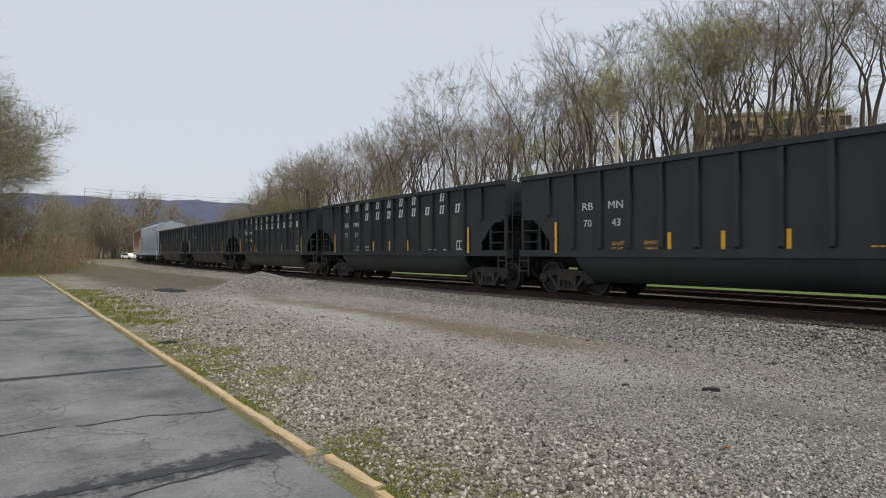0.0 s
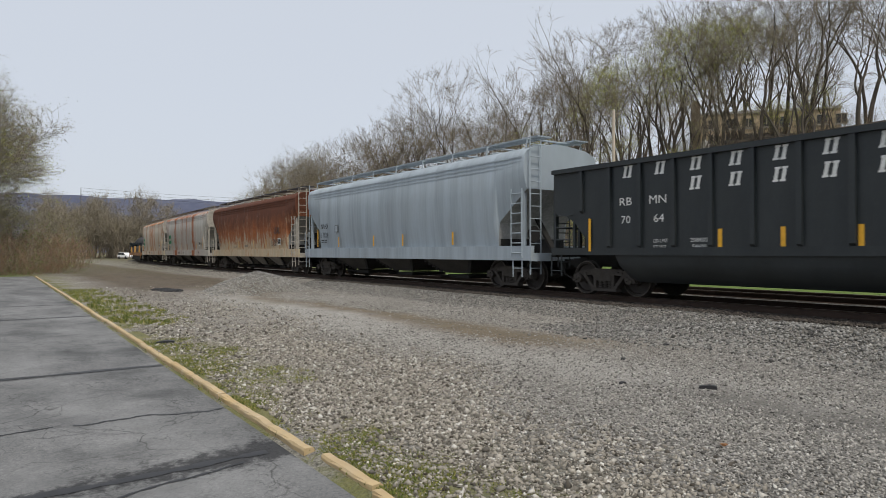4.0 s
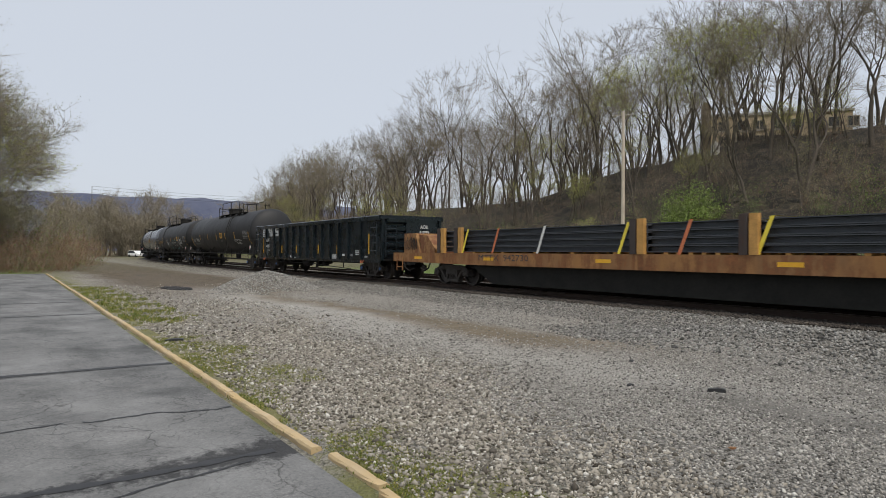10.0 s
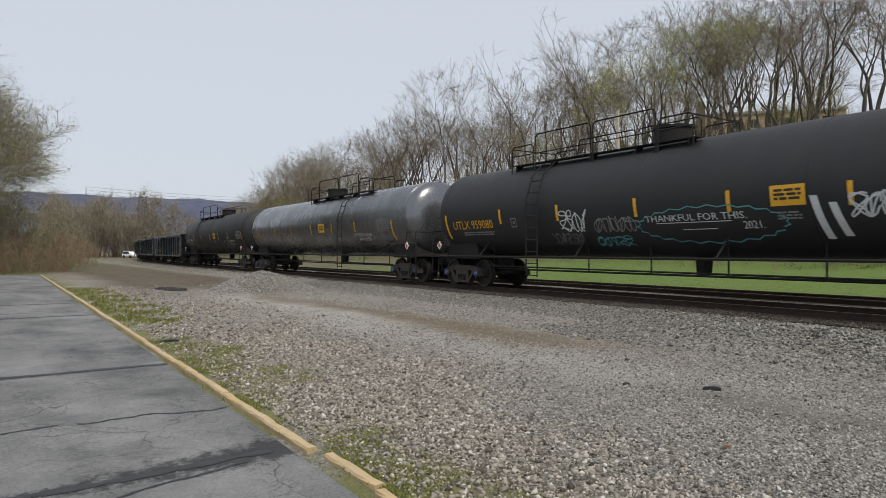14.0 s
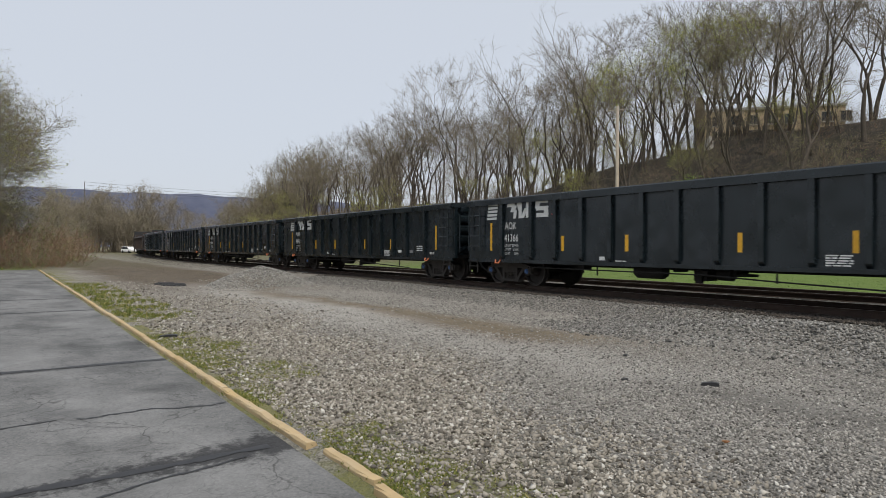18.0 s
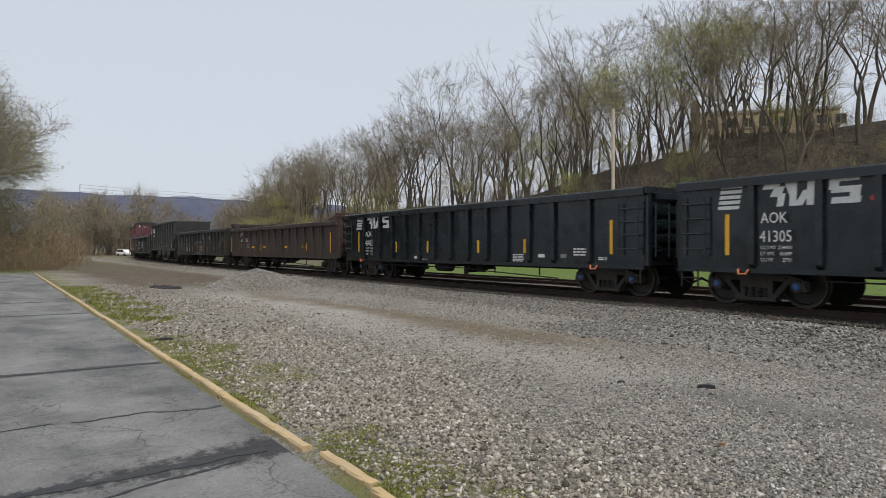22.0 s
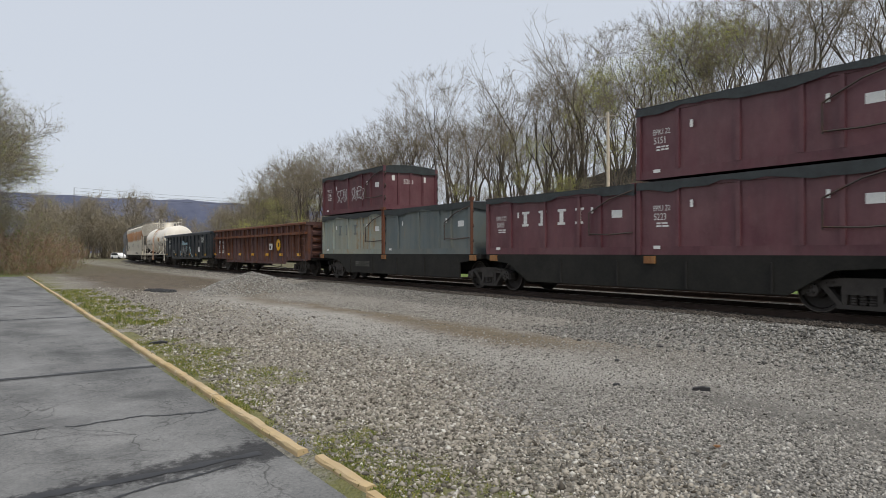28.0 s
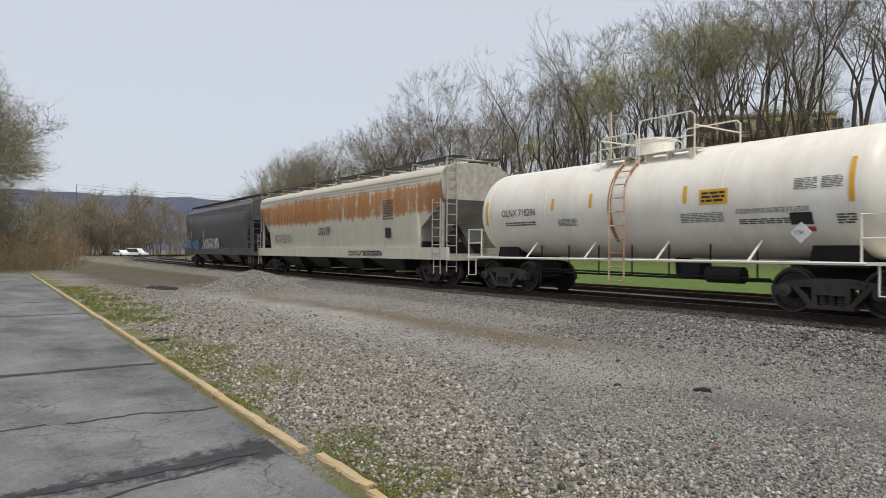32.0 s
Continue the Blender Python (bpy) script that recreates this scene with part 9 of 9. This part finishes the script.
def build_lawn():
    rng = np.random.default_rng(33)
    n = 60000
    x, y = rng.uniform(-70, 8, n), 21.6 + 18 * rng.random(n) ** 1.6
    d = track_frame(x, y)[1]
    k = (d > 7.0) & (x < 0.9 * y - 8)
    x, y = x[k], y[k]
    n = len(x)
    z = ground_z(x, y) - 0.01
    h = rng.uniform(0.012, 0.04, n)
    a = rng.uniform(0, 6.28, n)
    dx, dy = np.cos(a) * 0.02, np.sin(a) * 0.02
    lx, ly = rng.normal(0, 0.5, n) * h, rng.normal(0, 0.5, n) * h
    V = np.stack([np.stack([x - dx, y - dy, z], 1), np.stack([x + dx, y + dy, z], 1), np.stack([x + lx, y + ly, z + h], 1)], 1).reshape(-1, 3)
    m, nt, b = nodes_of("lawn_blade")
    g = nt.nodes.new("ShaderNodeNewGeometry")
    nt.links.new(ramp(nt, g.outputs["Random Per Island"], [(0.0, (0.07, 0.125, 0.02)), (0.5, (0.11, 0.172, 0.032)), (0.85, (0.16, 0.2, 0.048)), (1.0, (0.28, 0.26, 0.09))]), b.inputs["Base Color"])
    b.inputs["Roughness"].default_value = 0.8
    tagged(new("lawn_grass", mesh_np("lawn_grass", V, np.arange(3 * n).reshape(-1, 3), m)), "short spring grass of the lawn beyond the track", "grass", kind="stuff")


build_lawn()


# ---- pole, building, parked cars, debris ----
POLE_WOOD = plain("pole_wood", (0.52, 0.44, 0.36), 0.9, 0, 0.2, 2)
BRICK_Y = plain("brick_yellow", (0.58, 0.46, 0.31), 0.9, 0, 0.22, 3)
BRICK_D = plain("brick_dark", (0.19, 0.145, 0.1), 0.9, 0, 0.3, 3)
GLASS_D = plain("window_glass_dark", (0.05, 0.055, 0.06), 0.12, 0, 0.2, 2)
FRAME_W = plain("window_frame_pale", (0.42, 0.36, 0.27), 0.6, 0, 0.1, 4)
CAR_WHITE = plain("car_white", (0.8, 0.8, 0.8), 0.3, 0, 0.04, 2)
RUBBER = plain("tyre_rubber", (0.02, 0.02, 0.02), 0.9, 0, 0.2, 4)
CONC = plain("concrete_pale", (0.45, 0.43, 0.4), 0.9, 0, 0.25, 3)


def build_pole():
    x, y = -44.9, 50.6
    z = float(ground_z(x, y)[0])
    p = thing("utility_pole", "tall pale bare wooden utility pole beyond the track", "pole", m=Matrix.Translation((x, y, z)))
    bm = bmesh.new()
    tube(bm, [(0, 0, -0.5), (0.04, 0, 6), (0.0, 0, 15.5 - z)], 0.2, 12, 0.14)
    part("shaft", bm, POLE_WOOD, p, "", True)
    bm = bmesh.new()
    tube(bm, [(-0.9, -0.6, 15.1 - z), (0.25, 0.15, 15.14 - z), (0.8, 0.5, 15.1 - z)], 0.05, 6)
    part("bracket", bm, FRAME_W, p)
    bm = bmesh.new()
    lathe(bm, [(15.1 - z, 0.06), (15.25 - z, 0.1), (15.35 - z, 0.04)], "z", 8, c=(0.75, 0.47, 0))
    part("insulator", bm, CONC, p)


build_pole()


def build_house():
    x0, x1, y0, y1, z0, z1 = -8.0, 8.2, 0.0, 10.0, 11.5, 19.1
    h = thing("brick_building", "flat-roofed yellow brick building behind the trees", "building", m=Matrix.Translation((-46.5, 81.0, 0)) @ Matrix.Rotation(radians(40), 4, "Z"))
    bm = bmesh.new()
    quadbox(bm, x0, x1, y0, y1, z0, z1)
    wall = part("wall", bm, BRICK_Y, h)
    bm = bmesh.new()
    quadbox(bm, x0 - 0.15, x1 + 0.15, y0 - 0.15, y1 + 0.15, z1, z1 + 0.3)
    part("roof", bm, CONC, h)
    bm = bmesh.new()
    quadbox(bm, x0 - 1.1, x0 - 0.02, y0 - 0.3, y0 + 1.0, z0, z1 + 1.5)
    quadbox(bm, x0 - 0.95, x0 - 0.2, y0 - 0.1, y0 + 1.0, z1 + 1.5, z1 + 2.0)
    part("chimney", bm, BRICK_D, h, "tall dark brick chimney")
    for zz in (15.3, 17.2):
        for k in range(8):
            x = x0 + 0.9 + k * 2.1
            bm = bmesh.new()
            for a, b, c, d in ((0, 1.3, 0, 0.09), (0, 1.3, 1.2, 1.29), (0, 0.08, 0.09, 1.2), (1.22, 1.3, 0.09, 1.2), (0.62, 0.69, 0.09, 1.2)):
                quadbox(bm, x + a, x + b, y0 - 0.08, y0 + 0.02, zz + c, zz + d)
            w = part("window", bm, FRAME_W, h)
            bm = bmesh.new()
            quadbox(bm, x + 0.08, x + 1.22, y0 - 0.035, y0 - 0.01, zz + 0.09, zz + 1.2)
            part("pane", bm, GLASS_D, w)
            bm = bmesh.new()
            quadbox(bm, x - 0.08, x + 1.38, y0 - 0.16, y0, zz - 0.1, zz)
            part("sill", bm, CONC, w)
    x, y = -44.5, 64.9
    z = float(ground_z(x, y)[0])
    b = thing("concrete_block", "pale broken concrete block on the slope", "concrete block", m=Matrix.Translation((x, y, z)))
    bm = bmesh.new()
    prism(bm, [(-0.4, -0.8), (0.45, -0.8), (0.35, 0.9), (0.05, 1.25), (-0.3, 0.8)], -0.3, 0.3)
    part("block", bm, CONC, b)


build_house()


def parked_car(x, y, turn, L, H, label, name="parked_car"):
    z = float(ground_z(x, y)[0])
    c = thing(name, label, "car", m=Matrix.Translation((x, y, z)) @ Matrix.Rotation(radians(turn), 4, "Z"))
    W = 0.9
    l = L / 2
    bm = bmesh.new()
    prism(bm, [(-l, 0.35), (l, 0.35), (l, 0.75), (l * 0.95, 0.85), (l * 0.55, 0.92), (l * 0.25, H), (-l * 0.8, H), (-l * 0.98, 0.95), (-l, 0.8)], -W, W)
    part("body", bm, CAR_WHITE, c, "", False, 0.05)
    bm = bmesh.new()
    prism(bm, [(l * 0.5, 0.95), (l * 0.24, H - 0.08), (-l * 0.78, H - 0.08), (-l * 0.9, 0.98)], -W - 0.005, W + 0.005)
    part("window", bm, GLASS_D, c)
    for s in (-1, 1):
        for t in (-1, 1):
            bm = bmesh.new()
            lathe(bm, [(t * W - 0.1, 0.1), (t * W - 0.1, 0.32), (t * W + 0.03, 0.32), (t * W + 0.03, 0.1)], "y", 16, c=(s * l * 0.62, 0, 0.32))
            part("wheel", bm, RUBBER, c, "", True)
    return c


parked_car(-168.0, 24.6, 20, 4.5, 1.5, "small white parked car at the far end of the yard")
parked_car(-171.0, 28.4, 40, 5.2, 1.9, "long white parked van at the far end of the yard", "parked_van")


def debris(x, y, l, w, h, turn, mat, label, name):
    z = float(ground_z(x, y)[0])
    d = thing(name, label, "debris", m=Matrix.Translation((x, y, z)) @ Matrix.Rotation(radians(turn), 4, "Z"))
    bm = bmesh.new()
    prism(bm, [(-l / 2, -0.01), (l / 2, -0.01), (l * 0.46, h), (l * 0.1, h * 1.25), (-l * 0.42, h * 0.8)], -w / 2, w / 2)
    part("piece", bm, mat, d)


debris(-4.46, 6.54, 0.2, 0.07, 0.035, 35, BLACKMARK, "flat dark scrap of wood on the gravel", "wood_scrap")
debris(-12.0, 2.36, 0.32, 0.12, 0.04, 75, BLACKMARK, "dark scrap of rubber beside the kerb", "rubber_scrap")
debris(-3.1, 4.75, 0.06, 0.04, 0.012, 10, DECK_ORANGE, "rusty orange scrap on the gravel", "rust_scrap")
for k_, (x_, y_) in enumerate(((-8.3, 8.6), (-6.8, 8.9), (-5.2, 6.0), (-6.4, 7.4), (-9.9, 9.6))):
    debris(x_, y_, 0.07, 0.05, 0.025, 40 * k_, BLACKMARK, "small dark lump of coal on the gravel", "coal_lump")


def build_cables():
    bm = bmesh.new()
    for k, z in enumerate((27.0, 28.4, 29.6)):
        pts = [(-330 + 2 * k, 30 + 140 * t, z - 1.6 * (1 - (2 * t - 1) ** 2)) for t in [i / 14 for i in range(15)]]
        tube(bm, pts, 0.05, 4)
    c = thing("overhead_cables", "thin dark overhead cables in the distance", "cable")
    part("cable", bm, UNDER, c)
    for y in (30, 170):
        bm = bmesh.new()
        tube(bm, [(-328, y, -0.3), (-328, y, 29.8)], 0.16, 8, 0.12)
        part("pole", bm, BARK, c)


build_cables()



# ---- motion ----
def wagon_pose(u, pivots, x=0.0, z=0.0):
    a, b = on_track(u - pivots), on_track(u + pivots)
    ang = math.atan2(a[1] - b[1], a[0] - b[0])
    return Matrix.Translation(((a[0] + b[0]) / 2, (a[1] + b[1]) / 2, RAIL)) @ Matrix.Rotation(ang, 4, "Z") @ Matrix.Translation((x, 0, z))


def motions():
    centre = {}
    for ob, where, pivots in MOVING:
        c, x, z = where if isinstance(where, tuple) else (where, 0.0, 0.0)
        centre[ob] = c
        walk(ob, [(t / 2, wagon_pose(c - SPEED * t / 2, pivots, x, z)) for t in range(65)])
    # wheel sets roll while their wagon is near
    step = radians(80)
    dt = step * WHEEL_R / SPEED
    for w, car in SPINNING:
        c = centre[car]
        t0, t1 = max(0.0, (c - 45) / SPEED), min(32.0, (c + 14) / SPEED)
        base = w.matrix_basis.copy()
        rows, k = [(0.0, base)], 0
        if t1 > t0:
            n = int((t1 - t0) / dt)
            last = 0.0
            for k in range(n + 1):
                t = t0 + k * dt
                if frame(t) > frame(last):
                    rows.append((t, base @ Matrix.Rotation(k * step, 4, "Y")))
                    last = t
        end = rows[-1][1]
        if frame(32.0) > frame(rows[-1][0]):
            rows.append((32.0, end))
        walk(w, rows)


motions()
